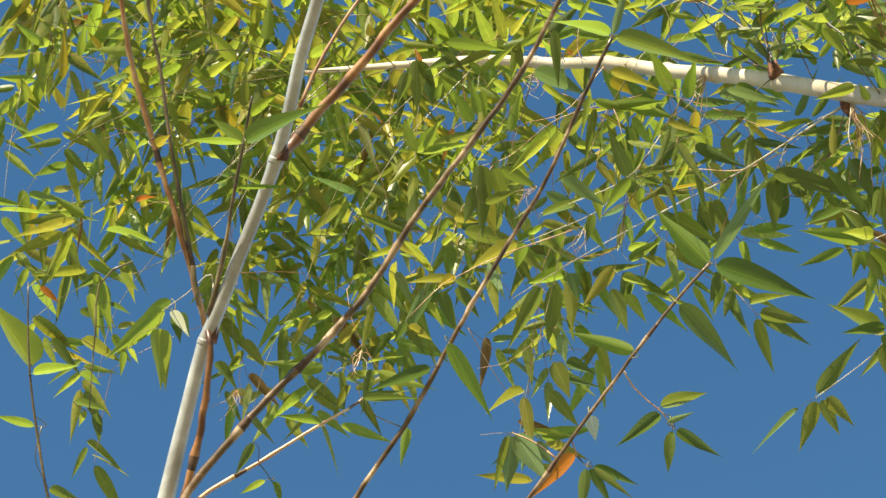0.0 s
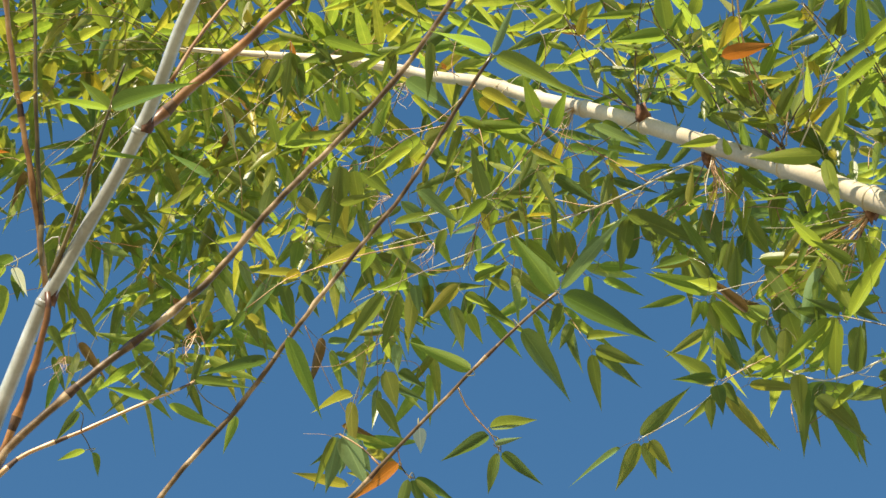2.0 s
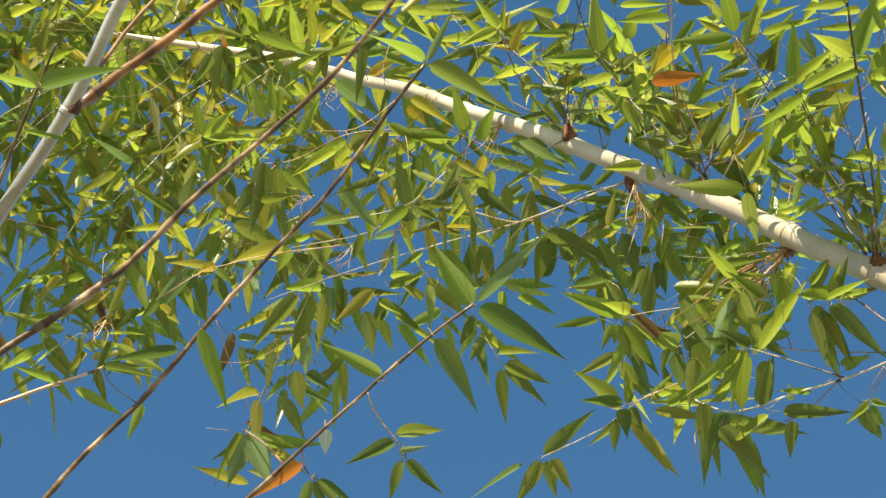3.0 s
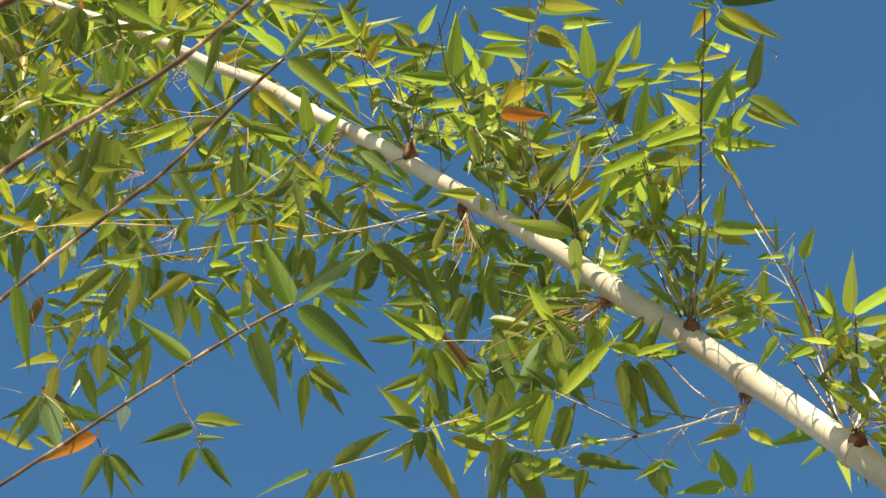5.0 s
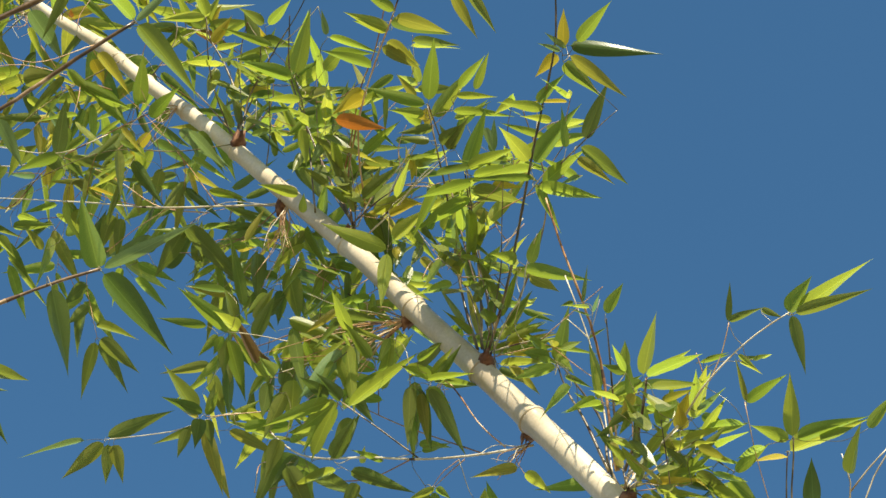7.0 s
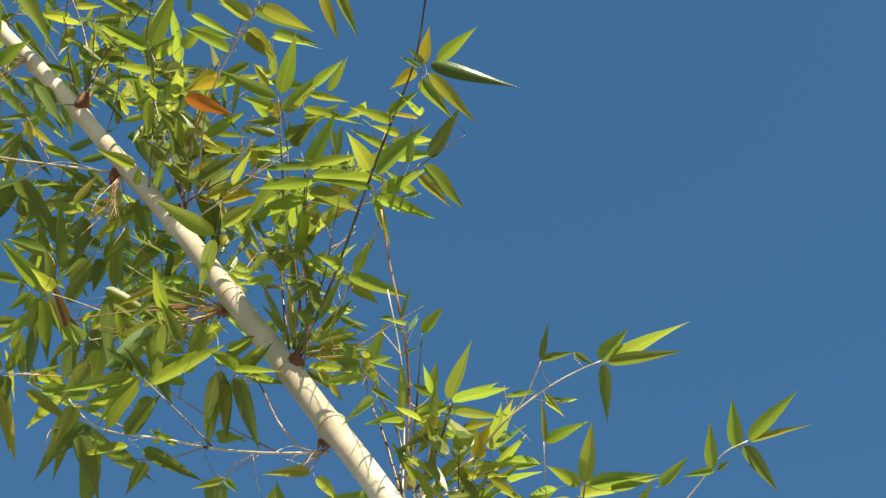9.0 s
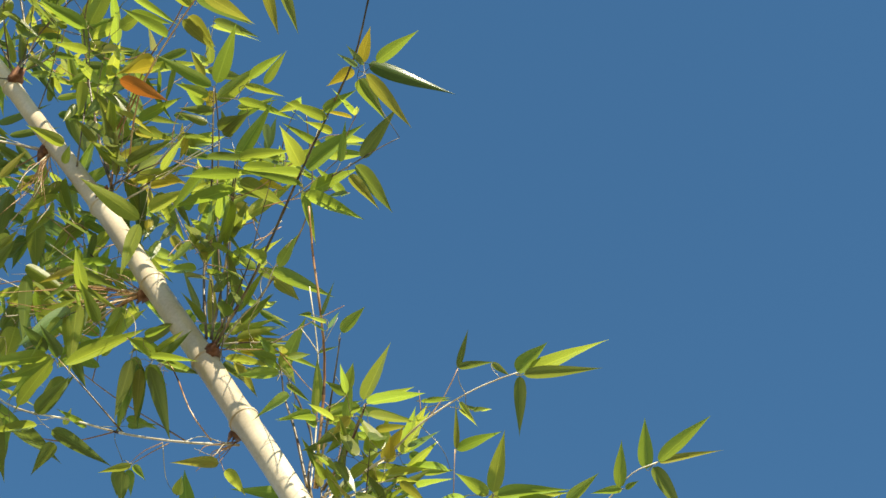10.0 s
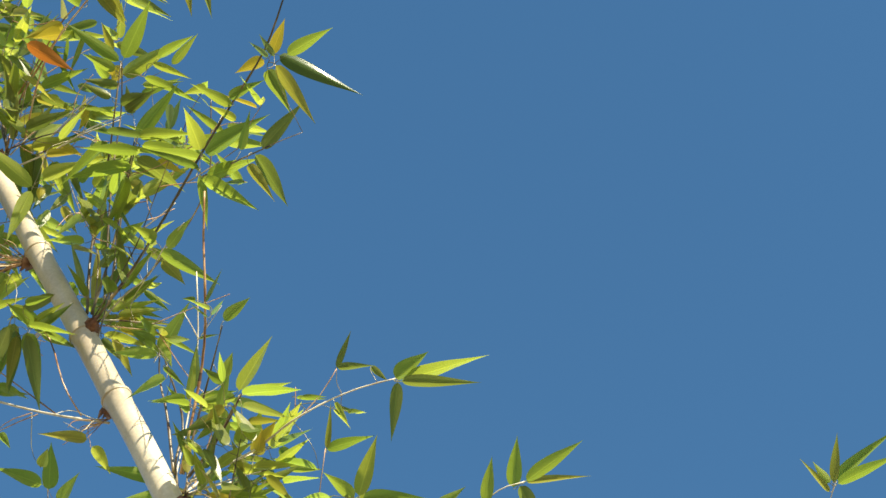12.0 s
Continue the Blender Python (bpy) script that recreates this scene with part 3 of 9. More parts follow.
leaf(b, (0.163, 1.460, 3.833), (0.210, 1.485, 3.803), 0.013, -24, DEEP)
b = branch(culm_slender, [(0.118, 1.457, 3.846), (0.093, 1.452, 3.875), (0.062, 1.447, 3.892)], 0.0012, 0.0007, PINK, 2)
leaf(b, (0.061, 1.449, 3.891), (0.057, 1.518, 3.869), 0.037, 25, PALE)
leaf(b, (0.066, 1.447, 3.892), (0.105, 1.490, 3.848), 0.037, -20, PALE)
leaf(b, (0.057, 1.449, 3.891), (0.041, 1.523, 3.878), 0.016, 10, SHADE_GREEN)
b = branch(culm_slender, [(-0.430, 1.630, 3.500), (-0.478, 1.611, 3.735), (-0.503, 1.565, 3.786), (-0.532, 1.512, 3.839), (-0.549, 1.459, 3.892), (-0.564, 1.390, 3.953), (-0.570, 1.338, 4.002), (-0.573, 1.308, 4.039)], 0.0034, 0.001, DARK, 5)
leaf(b, (-0.565, 1.403, 3.978), (-0.613, 1.325, 4.010), 0.061, -16, LIT_GREEN)
leaf(b, (-0.558, 1.384, 3.934), (-0.504, 1.387, 3.956), 0.029, 18, LIT_GREEN)
leaf(b, (-0.570, 1.493, 3.976), (-0.617, 1.471, 3.969), 0.018, 3, LIT_GREEN)
leaf(b, (-0.549, 1.555, 3.922), (-0.511, 1.576, 3.926), 0.019, -19, DEEP)
b = branch(culm_slender, [(-0.343, 1.394, 4.060), (-0.351, 1.378, 4.190), (-0.391, 1.435, 4.234), (-0.430, 1.478, 4.262)], 0.0010, 0.0007, PALE_STEM, 2)
leaf(b, (-0.428, 1.476, 4.263), (-0.510, 1.539, 4.235), 0.032, 8, LIT_GREEN)
leaf(b, (-0.425, 1.485, 4.305), (-0.481, 1.527, 4.295), 0.028, -12, DEEP)
leaf(b, (-0.438, 1.499, 4.248), (-0.437, 1.582, 4.222), 0.041, 10, GREEN)
# white tone here is the sunlit part of a leaf, put into colour
leaf(b, (-0.420, 1.479, 4.262), (-0.399, 1.522, 4.264), 0.021, 5, DRY_OR_LIT)
leaf(b, (-0.419, 1.498, 4.287), (-0.414, 1.544, 4.284), 0.022, -8, DEEP)
leaf(b, (-0.483, 1.533, 4.244), (-0.473, 1.561, 4.252), 0.011, 0, LIT_GREEN)
leaf(b, (-0.490, 1.536, 4.241), (-0.497, 1.575, 4.239), 0.014, 0, GREEN)
b = branch(culm_slender, [(-0.490, 1.462, 4.377), (-0.529, 1.476, 4.362), (-0.544, 1.555, 4.314), (-0.551, 1.647, 4.256)], 0.0018, 0.0008, OLIVE, 3)
leaf(b, (-0.544, 1.472, 4.362), (-0.523, 1.558, 4.340), 0.027, 0, LIT_GREEN)
leaf(b, (-0.537, 1.476, 4.361), (-0.572, 1.499, 4.365), 0.020, 0, GREEN)
leaf(b, (-0.564, 1.555, 4.311), (-0.511, 1.600, 4.317), 0.029, 0, SHADE_GREEN)
leaf(b, (-0.523, 1.513, 4.343), (-0.497, 1.539, 4.356), 0.013, 0, DEEP)
leaf(b, (-0.574, 1.634, 4.260), (-0.531, 1.659, 4.276), 0.018, 0, SHADE_GREEN)
leaf(b, (-0.542, 1.651, 4.255), (-0.539, 1.698, 4.249), 0.020, 0, SHADE_GREEN)
leaf(b, (-0.565, 1.597, 4.284), (-0.540, 1.625, 4.296), 0.020, 0, GREEN)
leaf(b, (-0.555, 1.507, 4.363), (-0.546, 1.579, 4.347), 0.022, 0, GREEN)
leaf(b, (-0.512, 1.546, 4.326), (-0.480, 1.553, 4.350), 0.016, 0, SHADE_GREEN)
leaf(b, (-0.557, 1.647, 4.255), (-0.569, 1.675, 4.259), 0.013, 0, LIT_GREEN)
leaf(b, (-0.509, 1.476, 4.366), (-0.486, 1.509, 4.375), 0.018, 0, DEEP)

# upright twigs on the upper side of the arching culm
b = branch(culm_arching, [(0.814, 2.116, 6.572), (0.792, 2.085, 6.675), (0.718, 2.067, 6.841), (0.651, 2.061, 6.954), (0.590, 2.007, 7.054), (0.524, 1.894, 7.053)], 0.0035, 0.0015, DARK, 4)
leaf(b, (0.613, 2.009, 6.909), (0.530, 1.914, 6.838), 0.048, -20, GREEN)
leaf(b, (0.604, 2.012, 6.915), (0.505, 2.040, 6.818), 0.038, -13, LIT_GREEN)
leaf(b, (0.650, 2.071, 7.055), (0.650, 2.020, 7.077), 0.033, 1, YELLOW)
leaf(b, (0.685, 2.043, 6.950), (0.731, 1.945, 6.970), 0.028, 6, GREEN)
leaf(b, (0.712, 2.042, 6.774), (0.591, 2.065, 6.681), 0.048, -31, LIT_GREEN)
leaf(b, (0.707, 2.095, 7.007), (0.634, 2.055, 7.044), 0.028, -4, GREEN)
b = branch(culm_arching, [(0.817, 2.114, 6.569), (0.744, 2.145, 6.721), (0.678, 2.175, 6.848)], 0.0029, 0.0012, DARK, 2)
b = branch(culm_arching, [(0.821, 2.106, 6.568), (0.797, 2.047, 6.697), (0.780, 1.911, 6.693), (0.743, 1.686, 6.571), (0.722, 1.597, 6.570)], 0.0029, 0.0012, DARK, 4)
leaf(b, (0.854, 1.913, 6.671), (0.780, 1.739, 6.608), 0.055, -12, LIT_GREEN)
leaf(b, (0.824, 1.879, 6.552), (0.699, 1.886, 6.477), 0.050, -17, LIT_GREEN)
leaf(b, (0.847, 1.941, 6.669), (0.891, 1.864, 6.704), 0.042, -22, LIT_GREEN)
leaf(b, (0.778, 1.910, 6.745), (0.639, 1.921, 6.682), 0.028, 18, GREEN)
leaf(b, (0.730, 1.950, 6.800), (0.825, 1.901, 6.820), 0.027, -5, GREEN)
leaf(b, (0.846, 2.014, 6.716), (0.793, 2.058, 6.713), 0.034, -1, GREEN)
leaf(b, (0.843, 2.038, 6.651), (0.903, 1.995, 6.662), 0.023, -9, GREEN)
b = branch(culm_arching, [(1.076, 1.942, 6.110), (1.028, 1.897, 6.253), (0.977, 1.783, 6.294), (0.912, 1.615, 6.216), (0.869, 1.467, 6.206), (0.843, 1.383, 6.197)], 0.0027, 0.0017, TAN, 5)
leaf(b, (0.938, 1.689, 6.197), (0.906, 1.743, 6.191), 0.055, -16, YELLOW)
leaf(b, (0.902, 1.604, 6.166), (0.789, 1.636, 6.174), 0.044, -19, GREEN)
leaf(b, (0.910, 1.566, 6.266), (1.000, 1.566, 6.252), 0.045, 17, SHADE_GREEN)
leaf(b, (0.871, 1.473, 6.170), (0.986, 1.423, 6.142), 0.048, 4, SHADE_GREEN)
leaf(b, (0.885, 1.508, 6.179), (0.780, 1.530, 6.177), 0.041, 17, GREEN)
leaf(b, (0.869, 1.468, 6.191), (0.780, 1.474, 6.209), 0.036, 3, GREEN)
leaf(b, (0.835, 1.640, 5.852), (0.929, 1.585, 5.829), 0.045, -10, ORANGE)
leaf(b, (0.927, 1.681, 6.223), (0.901, 1.769, 6.209), 0.039, 7, YELLOW)
b = branch(culm_arching, [(1.082, 1.943, 6.108), (0.999, 1.954, 6.318), (0.882, 1.922, 6.524), (0.831, 1.897, 6.607), (0.745, 1.768, 6.615)], 0.0035, 0.0015, DARK, 4)
leaf(b, (0.825, 1.900, 6.602), (0.706, 1.910, 6.515), 0.049, 16, LIT_GREEN)
leaf(b, (0.843, 1.924, 6.684), (0.819, 1.836, 6.735), 0.052, 11, LIT_GREEN)
leaf(b, (0.860, 1.906, 6.577), (0.884, 1.740, 6.504), 0.041, -16, GREEN)
leaf(b, (0.902, 1.859, 6.638), (0.799, 1.759, 6.562), 0.033, -11, LIT_GREEN)
leaf(b, (0.827, 1.690, 6.318), (0.906, 1.634, 6.328), 0.041, 12, GREEN)
leaf(b, (0.876, 1.917, 6.579), (0.961, 1.865, 6.603), 0.037, -9, GREEN)
leaf(b, (0.859, 1.901, 6.486), (0.794, 1.892, 6.386), 0.027, 18, GREEN)
leaf(b, (0.927, 1.889, 6.369), (0.819, 1.849, 6.288), 0.034, -2, GREEN)
leaf(b, (0.891, 1.895, 6.385), (0.876, 1.946, 6.371), 0.027, 19, LIT_GREEN)
leaf(b, (0.945, 1.878, 6.314), (0.944, 1.929, 6.271), 0.034, 1, PALE)
leaf(b, (0.922, 1.846, 6.327), (0.862, 1.737, 6.272), 0.037, -13, LIT_GREEN)
leaf(b, (0.978, 1.994, 6.377), (1.036, 2.001, 6.364), 0.032, -17, SHADE_GREEN)
leaf(b, (0.964, 2.034, 6.449), (1.043, 2.053, 6.393), 0.035, -16, SHADE_GREEN)
leaf(b, (1.015, 1.878, 6.291), (1.005, 1.919, 6.270), 0.029, 20, GREEN)
leaf(b, (0.896, 1.889, 6.539), (0.948, 1.834, 6.551), 0.042, 27, SHADE_GREEN)
leaf(b, (0.971, 1.891, 6.294), (0.915, 1.885, 6.308), 0.030, 2, SHADE_GREEN)
leaf(b, (1.011, 1.925, 6.414), (1.020, 1.979, 6.390), 0.027, 4, LIT_GREEN)
leaf(b, (0.950, 2.001, 6.461), (0.945, 2.033, 6.397), 0.030, 12, SHADE_GREEN)
b = branch(culm_arching, [(1.080, 1.947, 6.110), (1.035, 1.933, 6.247), (0.993, 1.837, 6.300), (0.950, 1.742, 6.333), (0.890, 1.573, 6.242), (0.851, 1.481, 6.259)], 0.0024, 0.0015, TAN, 5)
leaf(b, (0.893, 1.530, 6.291), (1.020, 1.481, 6.296), 0.050, 7, SHADE_GREEN)
leaf(b, (0.908, 1.583, 6.267), (1.006, 1.569, 6.242), 0.040, -4, SHADE_GREEN)
leaf(b, (0.876, 1.511, 6.185), (0.811, 1.542, 6.197), 0.039, 10, LIT_GREEN)
leaf(b, (1.033, 1.846, 6.277), (1.064, 1.744, 6.317), 0.039, 4, LIT_GREEN)
leaf(b, (1.044, 1.903, 6.152), (1.098, 1.822, 6.216), 0.047, 24, SHADE_GREEN)
leaf(b, (1.036, 1.850, 6.225), (1.105, 1.805, 6.231), 0.031, 0, SHADE_GREEN)
leaf(b, (1.059, 1.900, 6.271), (0.957, 1.854, 6.296), 0.032, -9, GREEN)
b = branch(culm_arching, [(1.088, 1.938, 6.100), (1.087, 1.881, 6.158), (1.084, 1.767, 6.113), (1.072, 1.678, 6.088)], 0.002, 0.00085, PALE_STEM, 2)
b = branch(culm_arching, [(1.111, 1.919, 6.064), (1.127, 1.862, 6.084), (1.117, 1.716, 6.030), (1.092, 1.583, 5.880)], 0.0022, 0.00098, PALE_STEM, 2)
leaf(b, (1.113, 1.834, 5.846), (0.956, 1.854, 5.823), 0.051, 34, LIT_GREEN)
leaf(b, (1.114, 1.817, 5.868), (1.139, 1.734, 5.912), 0.049, 12, LIT_GREEN)
leaf(b, (1.118, 1.815, 5.839), (1.134, 1.826, 5.810), 0.028, 9, YELLOW)
leaf(b, (1.131, 1.865, 5.903), (1.166, 1.940, 5.796), 0.044, -12, LIT_GREEN)
leaf(b, (1.101, 1.822, 5.987), (1.149, 1.765, 6.014), 0.029, 5, YELLOW)
leaf(b, (0.944, 1.976, 6.170), (0.857, 2.013, 6.179), 0.037, 13, LIT_GREEN)
leaf(b, (0.973, 2.003, 6.146), (0.953, 1.972, 6.172), 0.027, 18, LIT_GREEN)
leaf(b, (0.726, 2.173, 6.623), (0.834, 2.217, 6.588), 0.039, 0, GREEN)
b = branch(culm_arching, [(1.341, 1.812, 5.593), (1.284, 1.792, 5.779), (1.163, 1.677, 5.926), (1.064, 1.583, 5.932), (1.015, 1.544, 5.994)], 0.0035, 0.0015, DARK, 4)
leaf(b, (1.016, 1.547, 5.997), (0.885, 1.590, 5.996), 0.037, 26, LIT_GREEN)
leaf(b, (1.011, 1.532, 5.978), (0.946, 1.420, 6.013), 0.049, -5, LIT_GREEN)
leaf(b, (1.024, 1.538, 5.920), (1.034, 1.403, 5.940), 0.045, -22, GREEN)
leaf(b, (1.015, 1.551, 5.950), (0.947, 1.585, 5.945), 0.032, 13, LIT_GREEN)
leaf(b, (1.026, 1.573, 5.971), (1.007, 1.556, 5.976), 0.032, -12, YELLOW)
leaf(b, (1.033, 1.442, 5.910), (1.034, 1.358, 5.924), 0.036, 23, LIT_GREEN)
leaf(b, (1.023, 1.445, 5.866), (1.096, 1.404, 5.878), 0.023, -7, GREEN)
leaf(b, (1.039, 1.481, 5.869), (1.123, 1.422, 5.860), 0.029, 1, GREEN)
leaf(b, (1.053, 1.572, 5.960), (0.996, 1.621, 5.952), 0.030, 14, SHADE_GREEN)
leaf(b, (1.064, 1.563, 5.871), (1.082, 1.505, 5.891), 0.040, 5, SHADE_GREEN)
leaf(b, (1.133, 1.762, 6.186), (1.152, 1.697, 6.203), 0.033, -16, GREEN)
leaf(b, (1.050, 1.579, 5.902), (0.988, 1.613, 5.896), 0.025, 32, SHADE_GREEN)
leaf(b, (0.997, 1.561, 6.037), (0.933, 1.543, 6.044), 0.023, 8, SHADE_GREEN)
b = branch(culm_arching, [(1.346, 1.803, 5.588), (1.275, 1.713, 5.747), (1.212, 1.652, 5.820), (1.123, 1.553, 5.798)], 0.0031, 0.0015, DARK, 4)
leaf(b, (1.124, 1.553, 5.793), (1.093, 1.431, 5.853), 0.043, -16, LIT_GREEN)
leaf(b, (1.112, 1.531, 5.747), (1.171, 1.429, 5.749), 0.041, 7, GREEN)
leaf(b, (1.132, 1.541, 5.754), (1.237, 1.453, 5.777), 0.039, 7, LIT_GREEN)
leaf(b, (1.144, 1.558, 5.733), (1.248, 1.509, 5.708), 0.055, 10, SHADE_GREEN)
leaf(b, (1.212, 1.684, 5.807), (1.123, 1.564, 5.746), 0.035, 13, LIT_GREEN)
leaf(b, (1.225, 1.712, 5.783), (1.141, 1.689, 5.710), 0.039, -7, GREEN)
leaf(b, (1.247, 1.687, 5.752), (1.190, 1.576, 5.712), 0.036, 5, SHADE_GREEN)
leaf(b, (1.211, 1.727, 5.808), (1.140, 1.632, 5.741), 0.029, 9, GREEN)
leaf(b, (1.084, 1.565, 5.870), (1.085, 1.488, 5.896), 0.034, -5, SHADE_GREEN)
leaf(b, (1.100, 1.555, 5.873), (1.048, 1.539, 5.905), 0.030, 25, SHADE_GREEN)
leaf(b, (1.179, 1.534, 5.749), (1.236, 1.501, 5.757), 0.028, 5, YELLOW)
leaf(b, (1.225, 1.688, 5.973), (1.217, 1.598, 5.900), 0.029, 0, GREEN)
leaf(b, (1.265, 1.662, 5.851), (1.225, 1.544, 5.791), 0.030, 5, GREEN)
leaf(b, (1.248, 1.690, 5.950), (1.309, 1.668, 5.926), 0.040, 3, SHADE_GREEN)
leaf(b, (1.207, 1.754, 5.918), (1.197, 1.673, 5.950), 0.040, 11, LIT_GREEN)
leaf(b, (1.268, 1.844, 5.943), (1.232, 1.775, 5.967), 0.035, 4, LIT_GREEN)
leaf(b, (1.340, 1.817, 5.881), (1.258, 1.759, 5.927), 0.030, -6, SHADE_GREEN)
leaf(b, (1.280, 1.793, 5.822), (1.213, 1.710, 5.880), 0.026, -1, LIT_GREEN)
leaf(b, (1.238, 1.879, 6.081), (1.224, 1.911, 6.008), 0.028, 19, SHADE_GREEN)
leaf(b, (1.225, 1.839, 6.079), (1.214, 1.784, 6.118), 0.031, 2, LIT_GREEN)
leaf(b, (1.201, 1.910, 6.109), (1.202, 1.942, 6.016), 0.029, 23, SHADE_GREEN)
leaf(b, (1.220, 1.902, 5.996), (1.220, 1.929, 5.912), 0.026, 14, GREEN)
leaf(b, (1.219, 1.863, 5.972), (1.284, 1.867, 5.951), 0.030, -10, SHADE_GREEN)
leaf(b, (1.247, 1.807, 5.912), (1.224, 1.851, 5.819), 0.032, -5, LIT_GREEN)
b = branch(culm_arching, [(1.354, 1.790, 5.575), (1.332, 1.707, 5.634), (1.217, 1.489, 5.553), (1.154, 1.365, 5.551), (1.091, 1.238, 5.538), (1.031, 1.120, 5.520), (0.952, 1.012, 5.534), (0.918, 0.966, 5.540)], 0.0038, 0.0019, DARK, 6)
leaf(b, (1.148, 1.364, 5.535), (1.062, 1.341, 5.552), 0.048, -12, LIT_GREEN)
leaf(b, (1.167, 1.375, 5.570), (1.186, 1.243, 5.633), 0.053, 6, LIT_GREEN)
leaf(b, (1.170, 1.380, 5.556), (1.095, 1.456, 5.555), 0.042, -27, GREEN)
leaf(b, (1.164, 1.350, 5.424), (1.196, 1.255, 5.458), 0.045, 10, LIT_GREEN)
leaf(b, (1.153, 1.354, 5.401), (1.252, 1.288, 5.370), 0.044, 8, LIT_GREEN)
leaf(b, (1.168, 1.375, 5.502), (1.067, 1.444, 5.495), 0.024, 3, GREEN)
leaf(b, (1.087, 1.235, 5.484), (1.011, 1.276, 5.494), 0.030, 5, GREEN)
leaf(b, (1.078, 1.244, 5.518), (1.093, 1.175, 5.547), 0.030, 0, LIT_GREEN)
leaf(b, (1.089, 1.325, 5.700), (1.069, 1.369, 5.685), 0.031, -13, GREEN)
leaf(b, (1.176, 1.383, 5.503), (1.266, 1.425, 5.462), 0.025, 6, LIT_GREEN)
leaf(b, (1.132, 1.264, 5.534), (1.075, 1.289, 5.532), 0.026, -9, GREEN)
b = branch(culm_arching, [(1.186, 1.383, 5.506), (1.165, 1.228, 5.397), (1.160, 1.148, 5.356), (1.169, 1.115, 5.363)], 0.0026, 0.0008, DARK, 2)
leaf(b, (1.169, 1.217, 5.405), (1.152, 1.116, 5.465), 0.038, -1, SHADE_GREEN)
leaf(b, (1.176, 1.240, 5.428), (1.281, 1.233, 5.386), 0.047, 15, SHADE_GREEN)
leaf(b, (1.175, 1.252, 5.395), (1.259, 1.250, 5.378), 0.028, -9, SHADE_GREEN)
leaf(b, (1.176, 1.280, 5.487), (1.131, 1.231, 5.533), 0.022, -6, LIT_GREEN)
leaf(b, (1.051, 1.120, 5.524), (1.010, 1.062, 5.539), 0.031, -4, YELLOW)
leaf(b, (1.056, 1.110, 5.524), (1.203, 1.021, 5.510), 0.040, -32, DEEP)
leaf(b, (1.039, 1.068, 5.427), (1.045, 0.973, 5.442), 0.036, 3, LIT_GREEN)
leaf(b, (1.043, 1.098, 5.433), (1.165, 1.090, 5.390), 0.035, 0, SHADE_GREEN)
leaf(b, (1.053, 1.127, 5.467), (1.145, 1.138, 5.455), 0.039, -11, GREEN)
leaf(b, (1.057, 1.142, 5.541), (1.046, 1.200, 5.530), 0.036, -7, YELLOW)
leaf(b, (1.054, 1.114, 5.513), (1.004, 1.113, 5.518), 0.016, 5, PALE)
leaf(b, (1.033, 1.108, 5.458), (0.992, 1.124, 5.469), 0.015, 8, PALE)
leaf(b, (1.098, 1.441, 5.787), (1.140, 1.471, 5.769), 0.023, -6, PALE)
leaf(b, (0.916, 1.310, 6.040), (1.013, 1.353, 6.019), 0.034, -1, SHADE_GREEN)
leaf(b, (0.916, 1.250, 5.930), (1.007, 1.279, 5.885), 0.032, 1, SHADE_GREEN)
b = branch(culm_arching, [(1.361, 1.778, 5.569), (1.354, 1.724, 5.608), (1.339, 1.657, 5.583), (1.266, 1.531, 5.498), (1.242, 1.468, 5.483)], 0.002, 0.00085, PALE_STEM, 3)
leaf(b, (1.314, 1.612, 5.634), (1.400, 1.510, 5.520), 0.043, -13, GREEN)
leaf(b, (1.265, 1.525, 5.464), (1.250, 1.465, 5.507), 0.035, 12, LIT_GREEN)
leaf(b, (1.369, 1.741, 5.618), (1.372, 1.658, 5.654), 0.030, 4, GREEN)
leaf(b, (1.390, 1.745, 5.626), (1.444, 1.697, 5.620), 0.019, -14, GREEN)
leaf(b, (1.378, 1.690, 5.476), (1.403, 1.641, 5.484), 0.016, -23, GREEN)
leaf(b, (1.354, 1.636, 5.681), (1.416, 1.619, 5.653), 0.041, -13, SHADE_GREEN)
leaf(b, (1.294, 1.714, 5.748), (1.295, 1.658, 5.784), 0.048, 19, LIT_GREEN)
leaf(b, (1.359, 1.734, 5.652), (1.246, 1.682, 5.719), 0.034, -14, SHADE_GREEN)
leaf(b, (1.252, 1.550, 5.503), (1.206, 1.573, 5.519), 0.038, 2, GREEN)
leaf(b, (1.289, 1.633, 5.663), (1.290, 1.560, 5.676), 0.039, 43, LIT_GREEN)
leaf(b, (1.253, 1.779, 5.746), (1.175, 1.814, 5.679), 0.044, -11, LIT_GREEN)
leaf(b, (1.233, 1.750, 5.734), (1.239, 1.704, 5.750), 0.033, -10, GREEN)

# lowest upright twigs of the arching culm
b = branch(culm_arching, [(1.554, 1.674, 5.129), (1.496, 1.672, 5.285), (1.459, 1.675, 5.376), (1.430, 1.659, 5.414)], 0.0035, 0.0015, DARK, 4)
leaf(b, (1.482, 1.714, 5.537), (1.448, 1.625, 5.609), 0.045, 11, LIT_GREEN)
leaf(b, (1.509, 1.757, 5.617), (1.423, 1.800, 5.549), 0.030, 19, LIT_GREEN)
leaf(b, (1.393, 1.579, 5.176), (1.346, 1.623, 5.078), 0.040, -4, LIT_GREEN)
leaf(b, (1.359, 1.595, 5.275), (1.303, 1.612, 5.265), 0.033, 12, GREEN)
leaf(b, (1.351, 1.596, 5.286), (1.299, 1.595, 5.309), 0.028, -14, GREEN)
leaf(b, (1.341, 1.818, 5.648), (1.423, 1.764, 5.724), 0.018, -19, LIT_GREEN)
